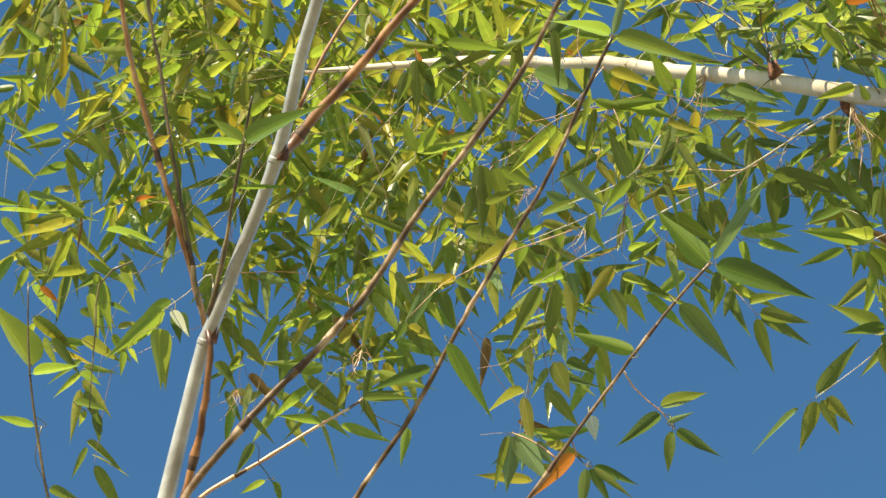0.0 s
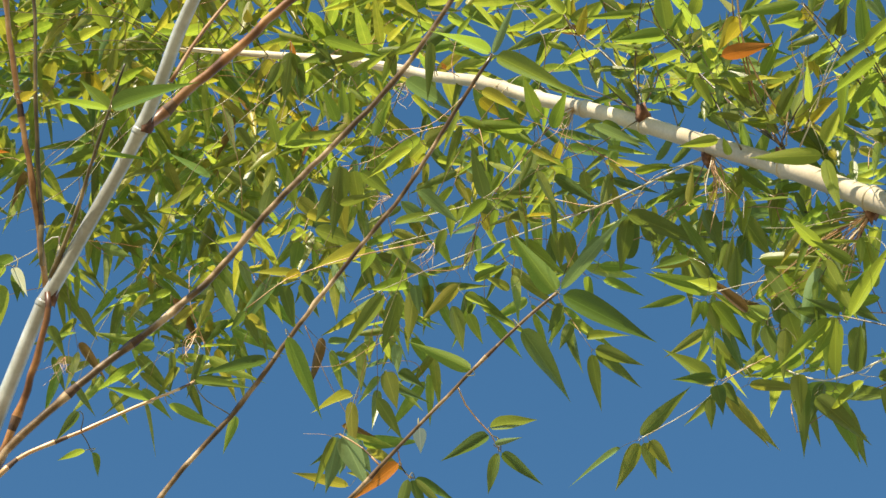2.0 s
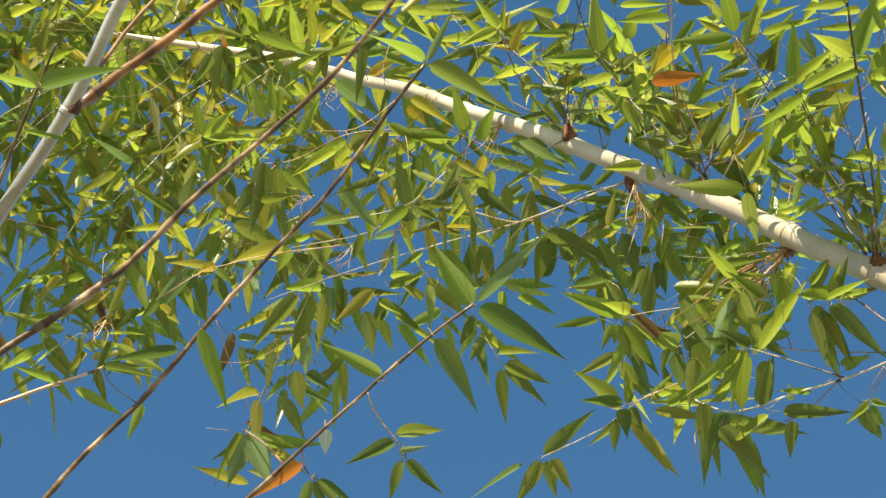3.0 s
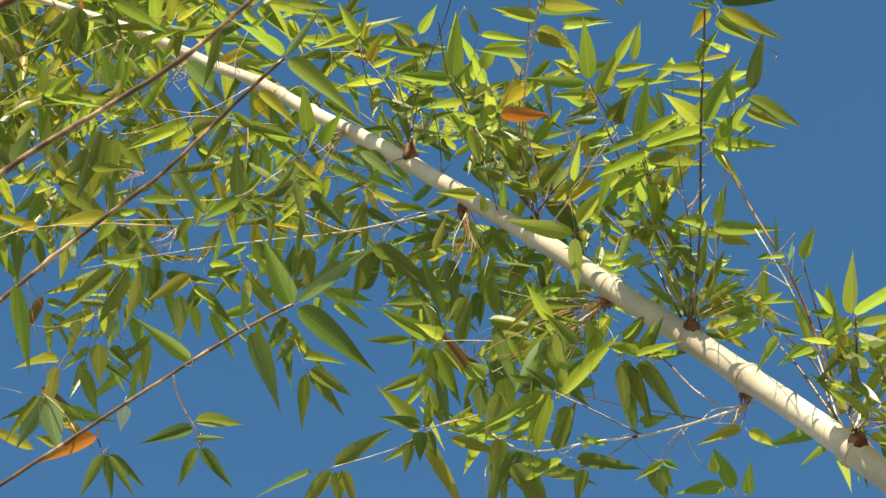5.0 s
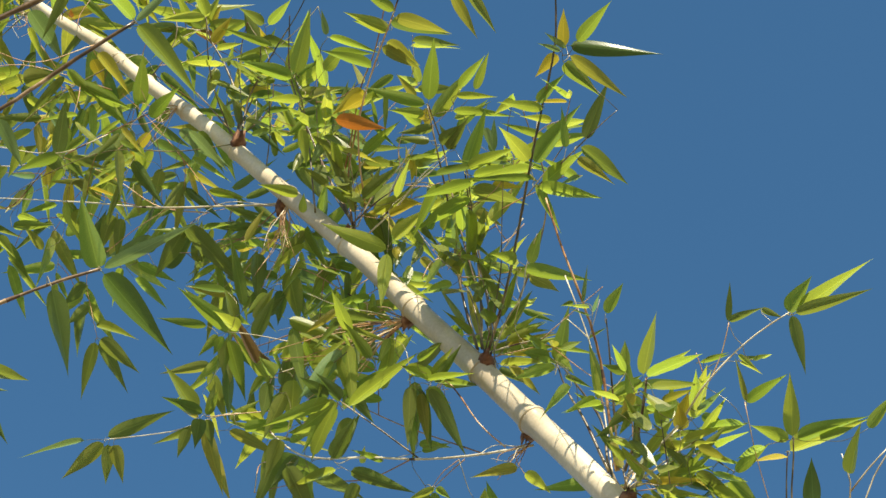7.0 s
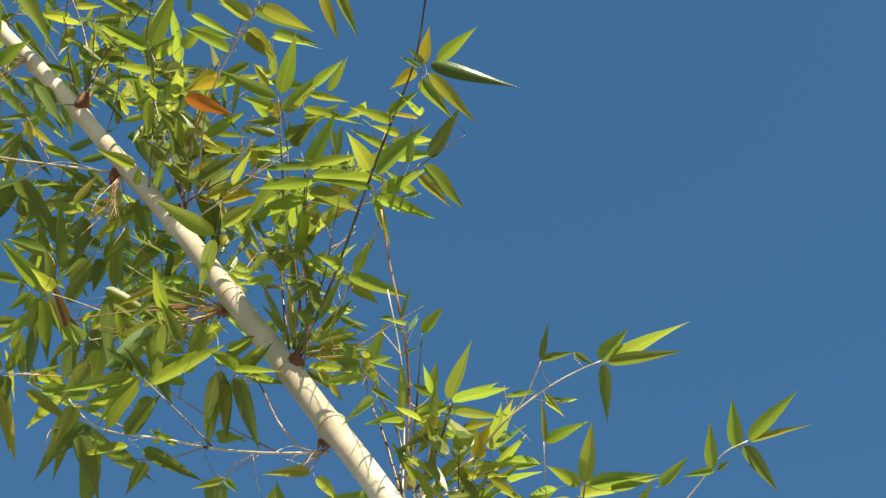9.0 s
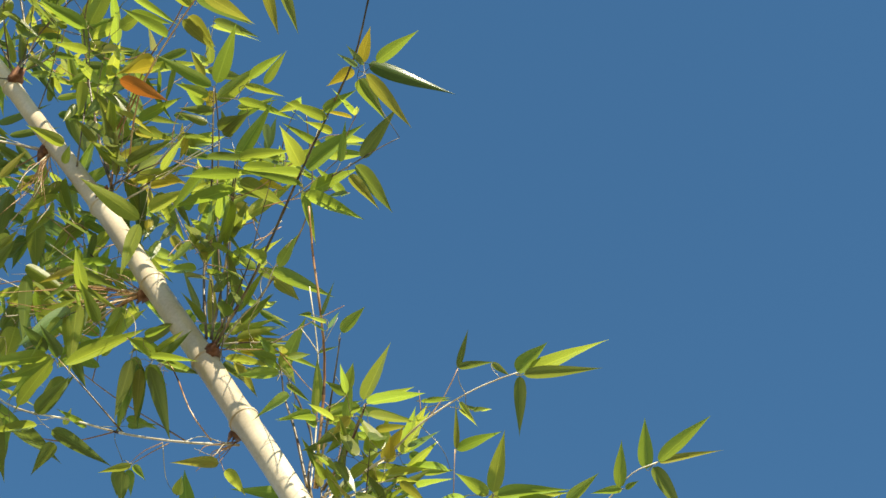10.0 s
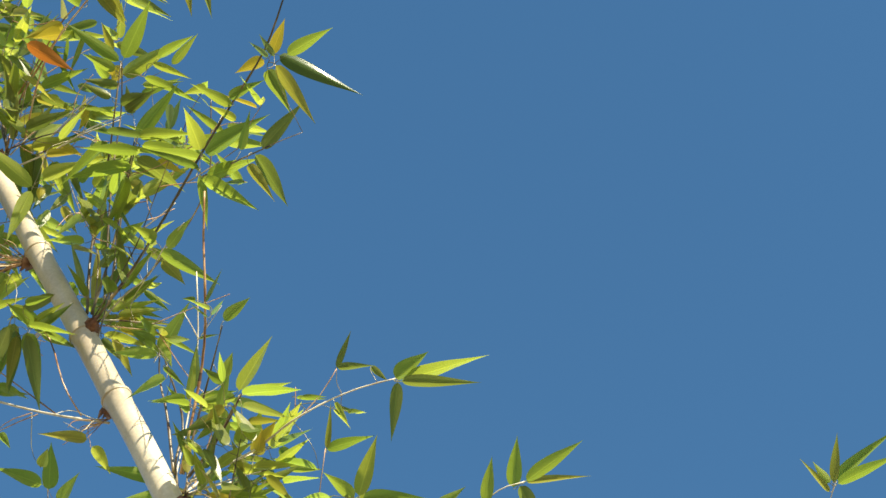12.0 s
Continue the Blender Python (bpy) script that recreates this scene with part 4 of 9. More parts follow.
leaf(b, (1.354, 1.813, 5.640), (1.457, 1.725, 5.707), 0.026, 13, GREEN)
leaf(b, (1.369, 1.809, 5.624), (1.506, 1.720, 5.703), 0.018, -18, SHADE_GREEN)
leaf(b, (1.361, 1.817, 5.618), (1.481, 1.780, 5.660), 0.027, 3, LIT_GREEN)
leaf(b, (1.374, 1.783, 5.527), (1.479, 1.738, 5.575), 0.034, 8, GREEN)
leaf(b, (1.366, 1.772, 5.627), (1.394, 1.719, 5.680), 0.020, 8, PALE)
leaf(b, (1.392, 1.807, 5.559), (1.475, 1.803, 5.562), 0.023, -23, SHADE_GREEN)
b = branch(culm_arching, [(1.563, 1.663, 5.127), (1.435, 1.538, 5.325), (1.336, 1.463, 5.316), (1.256, 1.421, 5.417), (1.205, 1.389, 5.477)], 0.0032, 0.002, TAN, 5)
leaf(b, (1.392, 1.544, 5.464), (1.373, 1.563, 5.457), 0.014, 9, GREEN)
leaf(b, (1.342, 1.464, 5.290), (1.315, 1.410, 5.327), 0.011, 4, PALE)
leaf(b, (1.407, 1.507, 5.381), (1.364, 1.437, 5.310), 0.011, -14, PALE)
leaf(b, (1.350, 1.455, 5.232), (1.309, 1.469, 5.240), 0.007, -4, PALE)
b = branch(culm_arching, [(1.566, 1.659, 5.126), (1.479, 1.553, 5.266), (1.378, 1.441, 5.229)], 0.0029, 0.0012, DARK, 4)
leaf(b, (1.380, 1.443, 5.254), (1.379, 1.388, 5.289), 0.034, 5, LIT_GREEN)
leaf(b, (1.436, 1.557, 5.138), (1.384, 1.593, 5.088), 0.028, -2, LIT_GREEN)
leaf(b, (1.494, 1.612, 5.260), (1.434, 1.559, 5.327), 0.022, -9, LIT_GREEN)
leaf(b, (1.485, 1.519, 5.230), (1.446, 1.533, 5.246), 0.025, 8, GREEN)
leaf(b, (1.481, 1.505, 5.236), (1.451, 1.473, 5.258), 0.020, 11, LIT_GREEN)
b = branch(culm_arching, [(1.573, 1.650, 5.118), (1.558, 1.584, 5.159), (1.537, 1.532, 5.182), (1.515, 1.491, 5.209)], 0.0035, 0.0015, DARK, 4)
leaf(b, (1.489, 1.475, 5.164), (1.409, 1.341, 5.123), 0.042, 20, DEEP)
leaf(b, (1.523, 1.500, 5.225), (1.535, 1.365, 5.146), 0.048, 15, LIT_GREEN)
leaf(b, (1.537, 1.523, 5.254), (1.496, 1.589, 5.239), 0.030, 10, LIT_GREEN)
leaf(b, (1.553, 1.521, 5.241), (1.578, 1.424, 5.147), 0.035, 0, SHADE_GREEN)
leaf(b, (1.596, 1.551, 5.184), (1.565, 1.525, 5.201), 0.030, -1, LIT_GREEN)
leaf(b, (1.605, 1.506, 5.127), (1.578, 1.481, 5.148), 0.029, -5, YELLOW)
leaf(b, (1.501, 1.516, 5.165), (1.499, 1.559, 5.146), 0.030, 0, SHADE_GREEN)
leaf(b, (1.523, 1.553, 5.189), (1.503, 1.610, 5.162), 0.032, 23, SHADE_GREEN)
leaf(b, (1.516, 1.627, 5.256), (1.452, 1.633, 5.276), 0.025, -6, LIT_GREEN)
leaf(b, (1.552, 1.625, 5.236), (1.513, 1.654, 5.197), 0.024, 18, SHADE_GREEN)
leaf(b, (1.537, 1.547, 5.195), (1.528, 1.603, 5.159), 0.031, -13, GREEN)
leaf(b, (1.644, 1.569, 5.155), (1.589, 1.565, 5.194), 0.026, 16, SHADE_GREEN)
leaf(b, (1.647, 1.499, 5.128), (1.613, 1.391, 5.081), 0.023, -31, LIT_GREEN)
leaf(b, (1.686, 1.548, 5.161), (1.705, 1.488, 5.187), 0.022, -37, SHADE_GREEN)
leaf(b, (1.713, 1.528, 5.171), (1.704, 1.425, 5.097), 0.034, 20, LIT_GREEN)
leaf(b, (1.560, 1.630, 5.121), (1.515, 1.626, 5.136), 0.026, -4, GREEN)
leaf(b, (1.580, 1.613, 5.064), (1.527, 1.599, 5.101), 0.027, -7, LIT_GREEN)
leaf(b, (1.655, 1.563, 5.096), (1.602, 1.564, 5.132), 0.027, 1, SHADE_GREEN)
leaf(b, (1.576, 1.523, 5.215), (1.615, 1.467, 5.223), 0.026, 2, SHADE_GREEN)
leaf(b, (1.468, 1.500, 5.192), (1.389, 1.445, 5.142), 0.019, 3, LIT_GREEN)
leaf(b, (1.541, 1.553, 5.126), (1.482, 1.529, 5.156), 0.019, -1, GREEN)
b = branch(culm_arching, [(1.579, 1.648, 5.106), (1.609, 1.525, 5.152), (1.573, 1.388, 5.108), (1.591, 1.294, 5.136), (1.610, 1.237, 5.148), (1.626, 1.197, 5.154)], 0.0029, 0.0013, PALE_STEM, 5)
leaf(b, (1.638, 1.209, 5.180), (1.640, 1.137, 5.213), 0.050, 11, LIT_GREEN)
leaf(b, (1.658, 1.211, 5.200), (1.699, 1.046, 5.207), 0.051, 15, LIT_GREEN)
leaf(b, (1.615, 1.180, 5.111), (1.691, 1.060, 5.106), 0.033, -12, SHADE_GREEN)
leaf(b, (1.635, 1.199, 5.160), (1.702, 1.256, 5.094), 0.032, 13, SHADE_GREEN)
leaf(b, (1.551, 1.286, 5.167), (1.516, 1.233, 5.203), 0.017, 0, SHADE_GREEN)
leaf(b, (1.545, 1.282, 5.159), (1.576, 1.219, 5.152), 0.021, -8, SHADE_GREEN)
leaf(b, (1.595, 1.236, 5.193), (1.632, 1.223, 5.180), 0.017, -21, SHADE_GREEN)
leaf(b, (1.527, 1.345, 5.084), (1.550, 1.307, 5.079), 0.010, -18, GREEN)
leaf(b, (1.586, 1.312, 5.116), (1.623, 1.306, 5.091), 0.014, -5, GREEN)
leaf(b, (1.628, 1.312, 5.134), (1.643, 1.285, 5.135), 0.018, 16, SHADE_GREEN)
leaf(b, (1.630, 1.491, 5.161), (1.572, 1.384, 5.133), 0.048, 45, LIT_GREEN)
leaf(b, (1.659, 1.393, 5.036), (1.640, 1.495, 5.140), 0.036, -14, LIT_GREEN)
leaf(b, (1.604, 1.460, 5.122), (1.585, 1.370, 5.057), 0.015, -15, PALE)
b = branch(culm_arching, [(1.575, 1.386, 5.108), (1.567, 1.335, 5.131), (1.548, 1.283, 5.160)], 0.0015, 0.00085, PINK, 2)
b = branch(culm_arching, [(1.980, 1.580, 4.300), (1.787, 1.490, 5.078), (1.694, 1.415, 5.038), (1.646, 1.372, 5.079)], 0.0015, 0.00085, PINK, 2)
leaf(b, (1.669, 1.390, 5.121), (1.701, 1.306, 5.141), 0.034, -2, LIT_GREEN)
leaf(b, (1.666, 1.385, 5.112), (1.607, 1.337, 5.153), 0.016, -20, SHADE_GREEN)
b = branch(culm_arching, [(1.980, 1.580, 4.300), (1.795, 1.435, 4.976), (1.766, 1.386, 5.012), (1.748, 1.360, 5.032)], 0.0031, 0.0015, DARK, 2)
leaf(b, (1.733, 1.351, 5.002), (1.665, 1.267, 5.045), 0.041, 0, LIT_GREEN)
leaf(b, (1.724, 1.352, 4.989), (1.655, 1.373, 5.003), 0.035, 12, LIT_GREEN)
leaf(b, (1.741, 1.351, 5.007), (1.822, 1.245, 5.020), 0.042, -2, LIT_GREEN)
leaf(b, (1.832, 1.250, 4.995), (1.837, 1.179, 5.023), 0.030, -17, LIT_GREEN)
leaf(b, (1.702, 1.396, 5.005), (1.722, 1.480, 5.089), 0.024, 14, LIT_GREEN)
leaf(b, (1.785, 1.331, 5.016), (1.814, 1.271, 5.012), 0.035, 3, GREEN)
b = branch(culm_arching, [(1.980, 1.580, 4.300), (1.896, 1.315, 4.969), (1.893, 1.209, 5.010), (1.889, 1.122, 5.043), (1.903, 1.079, 5.049)], 0.0027, 0.0012, PALE_STEM, 3)
leaf(b, (1.914, 1.113, 5.066), (1.843, 1.059, 5.101), 0.039, 3, LIT_GREEN)
leaf(b, (1.877, 1.066, 5.002), (1.876, 0.947, 5.038), 0.041, 3, LIT_GREEN)
leaf(b, (1.908, 1.083, 5.057), (1.967, 0.980, 5.067), 0.022, -3, SHADE_GREEN)
leaf(b, (1.907, 1.096, 5.057), (1.991, 1.094, 4.993), 0.040, 7, SHADE_GREEN)
leaf(b, (1.867, 1.150, 4.983), (1.808, 1.097, 5.017), 0.032, -2, LIT_GREEN)
leaf(b, (1.871, 1.145, 4.983), (1.843, 1.196, 4.985), 0.021, 19, LIT_GREEN)
leaf(b, (1.874, 1.142, 4.983), (1.881, 1.116, 4.992), 0.015, -16, GREEN)
b = branch(culm_arching, [(1.980, 1.580, 4.300), (2.253, 0.659, 4.938), (2.218, 0.603, 4.973), (2.194, 0.568, 4.996)], 0.0022, 0.00098, PALE_STEM, 2)
leaf(b, (2.170, 0.567, 4.956), (2.106, 0.520, 4.995), 0.024, 0, SHADE_GREEN)
leaf(b, (2.209, 0.576, 5.022), (2.205, 0.436, 5.074), 0.034, 0, LIT_GREEN)
leaf(b, (2.196, 0.570, 4.989), (2.200, 0.447, 4.988), 0.035, -3, LIT_GREEN)
leaf(b, (2.172, 0.574, 4.966), (2.130, 0.583, 4.988), 0.023, 38, LIT_GREEN)
leaf(b, (2.176, 0.580, 4.944), (2.111, 0.599, 4.988), 0.016, -5, SHADE_GREEN)
b = branch(culm_arching, [(1.980, 1.580, 4.300), (1.601, 2.037, 5.234), (1.562, 2.028, 5.302), (1.541, 2.020, 5.337)], 0.0026, 0.0012, DARK, 2)
leaf(b, (1.526, 1.998, 5.298), (1.466, 1.956, 5.354), 0.046, -8, LIT_GREEN)
leaf(b, (1.531, 2.028, 5.351), (1.453, 2.091, 5.369), 0.045, 7, LIT_GREEN)
leaf(b, (1.558, 1.993, 5.289), (1.544, 1.943, 5.336), 0.036, 9, LIT_GREEN)

# drooping twigs on the lower side of the arching culm
b = branch(culm_arching, [(0.958, 2.081, 6.312), (0.906, 2.153, 6.361), (0.844, 2.222, 6.396), (0.752, 2.318, 6.440), (0.600, 2.542, 6.664), (0.343, 2.927, 7.034), (0.184, 3.105, 7.141)], 0.0027, 0.00098, PALE_STEM, 6)
leaf(b, (0.310, 2.706, 7.169), (0.431, 2.768, 7.124), 0.051, 6, PALE)
leaf(b, (0.475, 2.532, 6.856), (0.432, 2.422, 6.898), 0.055, -29, SHADE_GREEN)
leaf(b, (0.485, 2.569, 6.838), (0.516, 2.630, 6.795), 0.037, -15, YELLOW)
leaf(b, (0.803, 2.206, 6.414), (0.883, 2.183, 6.420), 0.028, -16, GREEN)
leaf(b, (0.689, 2.142, 6.521), (0.819, 2.165, 6.497), 0.040, 11, PALE)
leaf(b, (0.433, 2.379, 6.931), (0.580, 2.355, 6.919), 0.046, -17, LIT_GREEN)
leaf(b, (0.577, 2.250, 6.748), (0.520, 2.148, 6.787), 0.052, -11, LIT_GREEN)
leaf(b, (0.605, 2.219, 6.629), (0.629, 2.134, 6.685), 0.049, 7, LIT_GREEN)
leaf(b, (0.492, 2.791, 6.797), (0.578, 2.723, 6.802), 0.040, -3, GREEN)
leaf(b, (0.241, 2.469, 7.393), (0.395, 2.541, 7.381), 0.079, 9, PALE)
leaf(b, (0.191, 2.969, 7.201), (0.275, 3.020, 7.165), 0.046, 0, SHADE_GREEN)
leaf(b, (0.147, 2.900, 7.294), (0.105, 2.957, 7.251), 0.058, 3, SHADE_GREEN)
leaf(b, (0.190, 2.744, 7.302), (0.231, 2.776, 7.295), 0.044, -7, GREEN)
leaf(b, (0.437, 2.332, 7.020), (0.498, 2.367, 6.999), 0.048, 1, YELLOW)
b = branch(culm_arching, [(0.844, 2.222, 6.396), (0.740, 2.263, 6.616), (0.599, 2.323, 6.879), (0.553, 2.349, 6.960)], 0.0015, 0.00073, TAN, 3)
b = branch(culm_arching, [(0.752, 2.318, 6.440), (0.710, 2.496, 6.493), (0.692, 2.638, 6.495), (0.743, 2.675, 6.413), (0.784, 2.697, 6.347)], 0.0013, 0.00073, PINK, 3)
leaf(b, (0.780, 2.668, 6.300), (0.902, 2.678, 6.273), 0.050, -11, SHADE_GREEN)
leaf(b, (0.791, 2.701, 6.343), (0.912, 2.750, 6.286), 0.045, 4, SHADE_GREEN)
leaf(b, (0.779, 2.688, 6.314), (0.822, 2.814, 6.260), 0.044, -16, SHADE_GREEN)
leaf(b, (0.772, 2.709, 6.422), (0.881, 2.688, 6.430), 0.045, 15, SHADE_GREEN)
leaf(b, (0.731, 2.676, 6.434), (0.708, 2.730, 6.391), 0.038, 16, SHADE_GREEN)
leaf(b, (0.705, 2.643, 6.467), (0.675, 2.710, 6.437), 0.041, -6, SHADE_GREEN)
leaf(b, (0.626, 2.608, 6.609), (0.588, 2.583, 6.633), 0.093, 0, LIT_GREEN)
b = branch(culm_arching, [(1.234, 1.934, 5.799), (1.161, 2.028, 5.830), (1.075, 2.145, 5.879), (1.043, 2.258, 5.949), (1.011, 2.349, 6.009)], 0.0024, 0.00085, TAN, 4)
leaf(b, (1.000, 2.329, 6.063), (0.837, 2.313, 6.079), 0.054, 18, LIT_GREEN)
leaf(b, (0.990, 2.286, 5.998), (0.914, 2.290, 6.022), 0.049, 44, LIT_GREEN)
leaf(b, (0.934, 2.258, 6.081), (0.840, 2.288, 6.066), 0.029, 33, SHADE_GREEN)
leaf(b, (0.964, 2.303, 6.078), (0.928, 2.272, 6.112), 0.035, 12, SHADE_GREEN)
leaf(b, (0.938, 2.360, 6.078), (0.833, 2.399, 6.065), 0.030, 21, GREEN)
leaf(b, (0.968, 2.357, 6.063), (0.956, 2.418, 6.039), 0.029, 19, GREEN)
leaf(b, (0.991, 2.334, 6.019), (1.040, 2.401, 5.976), 0.052, 18, SHADE_GREEN)
leaf(b, (0.978, 2.254, 6.054), (0.870, 2.162, 6.156), 0.038, -2, GREEN)
leaf(b, (1.006, 2.187, 6.052), (0.984, 2.249, 6.023), 0.039, 14, GREEN)
leaf(b, (1.003, 2.241, 5.999), (0.999, 2.157, 6.027), 0.039, -15, SHADE_GREEN)
b = branch(culm_arching, [(1.234, 1.936, 5.795), (1.185, 2.025, 5.753), (1.159, 2.086, 5.726)], 0.0017, 0.00061, TAN, 3)
b = branch(culm_arching, [(1.231, 1.943, 5.795), (1.193, 2.011, 5.763), (1.133, 2.117, 5.777), (1.077, 2.237, 5.890)], 0.0017, 0.00061, PINK, 3)
b = low_twig = branch(culm_arching, [(1.466, 1.796, 5.303), (1.427, 1.866, 5.332), (1.342, 2.030, 5.434), (1.288, 2.129, 5.518), (1.202, 2.306, 5.674), (1.089, 2.410, 5.884), (1.008, 2.629, 6.013), (0.915, 2.813, 6.128)], 0.0028, 0.0012, PALE_STEM, 8)
leaf(b, (0.918, 2.823, 6.155), (1.026, 2.715, 6.233), 0.051, -22, SHADE_GREEN)
leaf(b, (0.879, 2.853, 6.145), (0.767, 2.962, 6.109), 0.036, -26, PALE)
leaf(b, (0.920, 2.831, 6.143), (0.880, 2.943, 6.094), 0.051, 14, SHADE_GREEN)
leaf(b, (0.924, 2.812, 6.117), (0.967, 2.880, 6.068), 0.042, 2, SHADE_GREEN)
leaf(b, (0.933, 2.797, 6.104), (0.999, 2.854, 6.066), 0.045, -9, SHADE_GREEN)
leaf(b, (1.031, 2.548, 6.020), (0.913, 2.502, 6.046), 0.065, -17, SHADE_GREEN)
leaf(b, (1.035, 2.485, 5.921), (1.015, 2.430, 5.975), 0.027, -4, SHADE_GREEN)
leaf(b, (1.043, 2.555, 6.012), (0.955, 2.569, 6.039), 0.036, -9, SHADE_GREEN)
leaf(b, (1.057, 2.535, 5.958), (0.974, 2.616, 5.917), 0.037, -12, SHADE_GREEN)
leaf(b, (1.018, 2.546, 5.931), (1.030, 2.605, 5.895), 0.035, 0, SHADE_GREEN)
leaf(b, (1.054, 2.526, 5.934), (1.162, 2.613, 5.869), 0.045, -18, SHADE_GREEN)
leaf(b, (1.076, 2.445, 5.887), (1.112, 2.382, 5.924), 0.034, -22, GREEN)
leaf(b, (1.075, 2.380, 5.843), (1.147, 2.375, 5.838), 0.049, 8, LIT_GREEN)
b = branch(culm_arching, [(1.370, 1.926, 5.327), (1.369, 1.994, 5.351), (1.375, 2.029, 5.355)], 0.0012, 0.00073, PINK, 1)
leaf(b, (1.241, 1.922, 5.499), (1.291, 2.001, 5.412), 0.038, 0, SHADE_GREEN)
leaf(b, (1.268, 1.923, 5.499), (1.339, 1.996, 5.453), 0.033, -7, SHADE_GREEN)
leaf(b, (1.271, 1.899, 5.487), (1.390, 1.934, 5.391), 0.045, 7, SHADE_GREEN)
leaf(b, (1.273, 1.893, 5.502), (1.209, 1.903, 5.522), 0.053, -26, LIT_GREEN)
leaf(b, (1.278, 1.892, 5.506), (1.367, 1.841, 5.504), 0.043, 32, GREEN)
leaf(b, (1.339, 2.034, 5.496), (1.394, 1.992, 5.483), 0.033, 4, GREEN)
leaf(b, (1.407, 1.775, 5.142), (1.342, 1.838, 5.131), 0.033, 9, SHADE_GREEN)
leaf(b, (1.400, 1.751, 5.089), (1.455, 1.745, 5.062), 0.036, 5, GREEN)
leaf(b, (1.218, 2.161, 5.689), (1.238, 2.032, 5.727), 0.067, 32, LIT_GREEN)
leaf(b, (1.198, 2.172, 5.717), (1.193, 2.278, 5.655), 0.044, -9, LIT_GREEN)
leaf(b, (1.231, 2.125, 5.620), (1.226, 2.204, 5.555), 0.065, -26, SHADE_GREEN)
leaf(b, (1.243, 2.331, 5.669), (1.376, 2.306, 5.651), 0.061, 7, SHADE_GREEN)
leaf(b, (1.308, 2.229, 5.561), (1.322, 2.304, 5.530), 0.040, 4, SHADE_GREEN)
leaf(b, (1.291, 2.185, 5.565), (1.280, 2.159, 5.590), 0.020, -15, LIT_GREEN)
leaf(b, (1.382, 2.074, 5.396), (1.413, 2.104, 5.358), 0.040, -5, SHADE_GREEN)
leaf(b, (1.443, 1.938, 5.226), (1.423, 1.909, 5.244), 0.030, 10, LIT_GREEN)
leaf(b, (1.188, 2.001, 5.670), (1.099, 1.977, 5.701), 0.036, 18, GREEN)
leaf(b, (1.179, 1.915, 5.631), (1.184, 1.967, 5.598), 0.026, 12, GREEN)
leaf(b, (1.218, 1.864, 5.496), (1.237, 1.814, 5.512), 0.026, 1, LIT_GREEN)
leaf(b, (1.097, 2.302, 5.883), (0.974, 2.273, 5.953), 0.045, 1, GREEN)
leaf(b, (1.120, 2.261, 5.810), (1.124, 2.350, 5.735), 0.045, 1, SHADE_GREEN)
leaf(b, (1.154, 2.323, 5.722), (1.169, 2.403, 5.682), 0.051, 1, SHADE_GREEN)
leaf(b, (1.224, 2.329, 5.669), (1.269, 2.416, 5.600), 0.045, 19, SHADE_GREEN)
leaf(b, (1.201, 2.257, 5.707), (1.156, 2.283, 5.704), 0.051, -10, LIT_GREEN)
leaf(b, (1.196, 2.099, 5.669), (1.268, 2.112, 5.628), 0.038, -8, SHADE_GREEN)
leaf(b, (1.120, 2.146, 5.754), (1.147, 2.043, 5.783), 0.039, 28, SHADE_GREEN)
leaf(b, (1.268, 1.883, 5.512), (1.271, 1.812, 5.530), 0.022, -2, LIT_GREEN)

# hanging sprays under the thin end of the arching culm
b = branch(culm_arching, [(0.662, 2.223, 6.816), (0.592, 2.425, 6.921), (0.502, 2.707, 7.026), (0.485, 2.861, 7.039), (0.343, 3.036, 7.221), (0.278, 3.149, 7.245), (0.245, 3.351, 7.180), (0.228, 3.571, 7.072)], 0.0022, 0.00073, TAN, 6)
leaf(b, (0.341, 3.057, 7.188), (0.228, 3.081, 7.196), 0.075, -16, LIT_GREEN)
leaf(b, (0.277, 3.114, 7.237), (0.177, 3.259, 7.120), 0.067, -6, SHADE_GREEN)
leaf(b, (0.319, 3.104, 7.237), (0.294, 3.262, 7.159), 0.070, 0, SHADE_GREEN)
leaf(b, (0.355, 3.020, 7.149), (0.382, 3.092, 7.105), 0.046, -8, PALE)
leaf(b, (0.357, 3.046, 7.168), (0.359, 3.168, 7.067), 0.060, 3, SHADE_GREEN)
leaf(b, (0.328, 3.243, 7.167), (0.348, 3.312, 7.115), 0.045, 11, PALE)
leaf(b, (0.346, 3.330, 7.139), (0.435, 3.348, 7.103), 0.060, 7, SHADE_GREEN)
leaf(b, (0.310, 3.308, 7.108), (0.355, 3.386, 7.034), 0.071, -6, SHADE_GREEN)
leaf(b, (0.229, 3.312, 7.243), (0.248, 3.419, 7.150), 0.045, 9, SHADE_GREEN)
leaf(b, (0.230, 3.459, 7.188), (0.112, 3.521, 7.164), 0.082, -31, SHADE_GREEN)
leaf(b, (0.218, 3.427, 7.104), (0.246, 3.551, 7.005), 0.052, 9, SHADE_GREEN)
leaf(b, (0.293, 3.387, 7.074), (0.382, 3.474, 7.012), 0.054, -10, SHADE_GREEN)
leaf(b, (0.229, 3.597, 7.105), (0.218, 3.668, 7.055), 0.048, 15, PALE)
leaf(b, (0.254, 3.572, 7.067), (0.309, 3.626, 7.024), 0.055, -7, PALE)
leaf(b, (0.252, 3.660, 6.983), (0.084, 3.639, 6.988), 0.051, 3, SHADE_GREEN)
leaf(b, (0.307, 3.598, 6.953), (0.238, 3.596, 6.961), 0.041, 7, SHADE_GREEN)
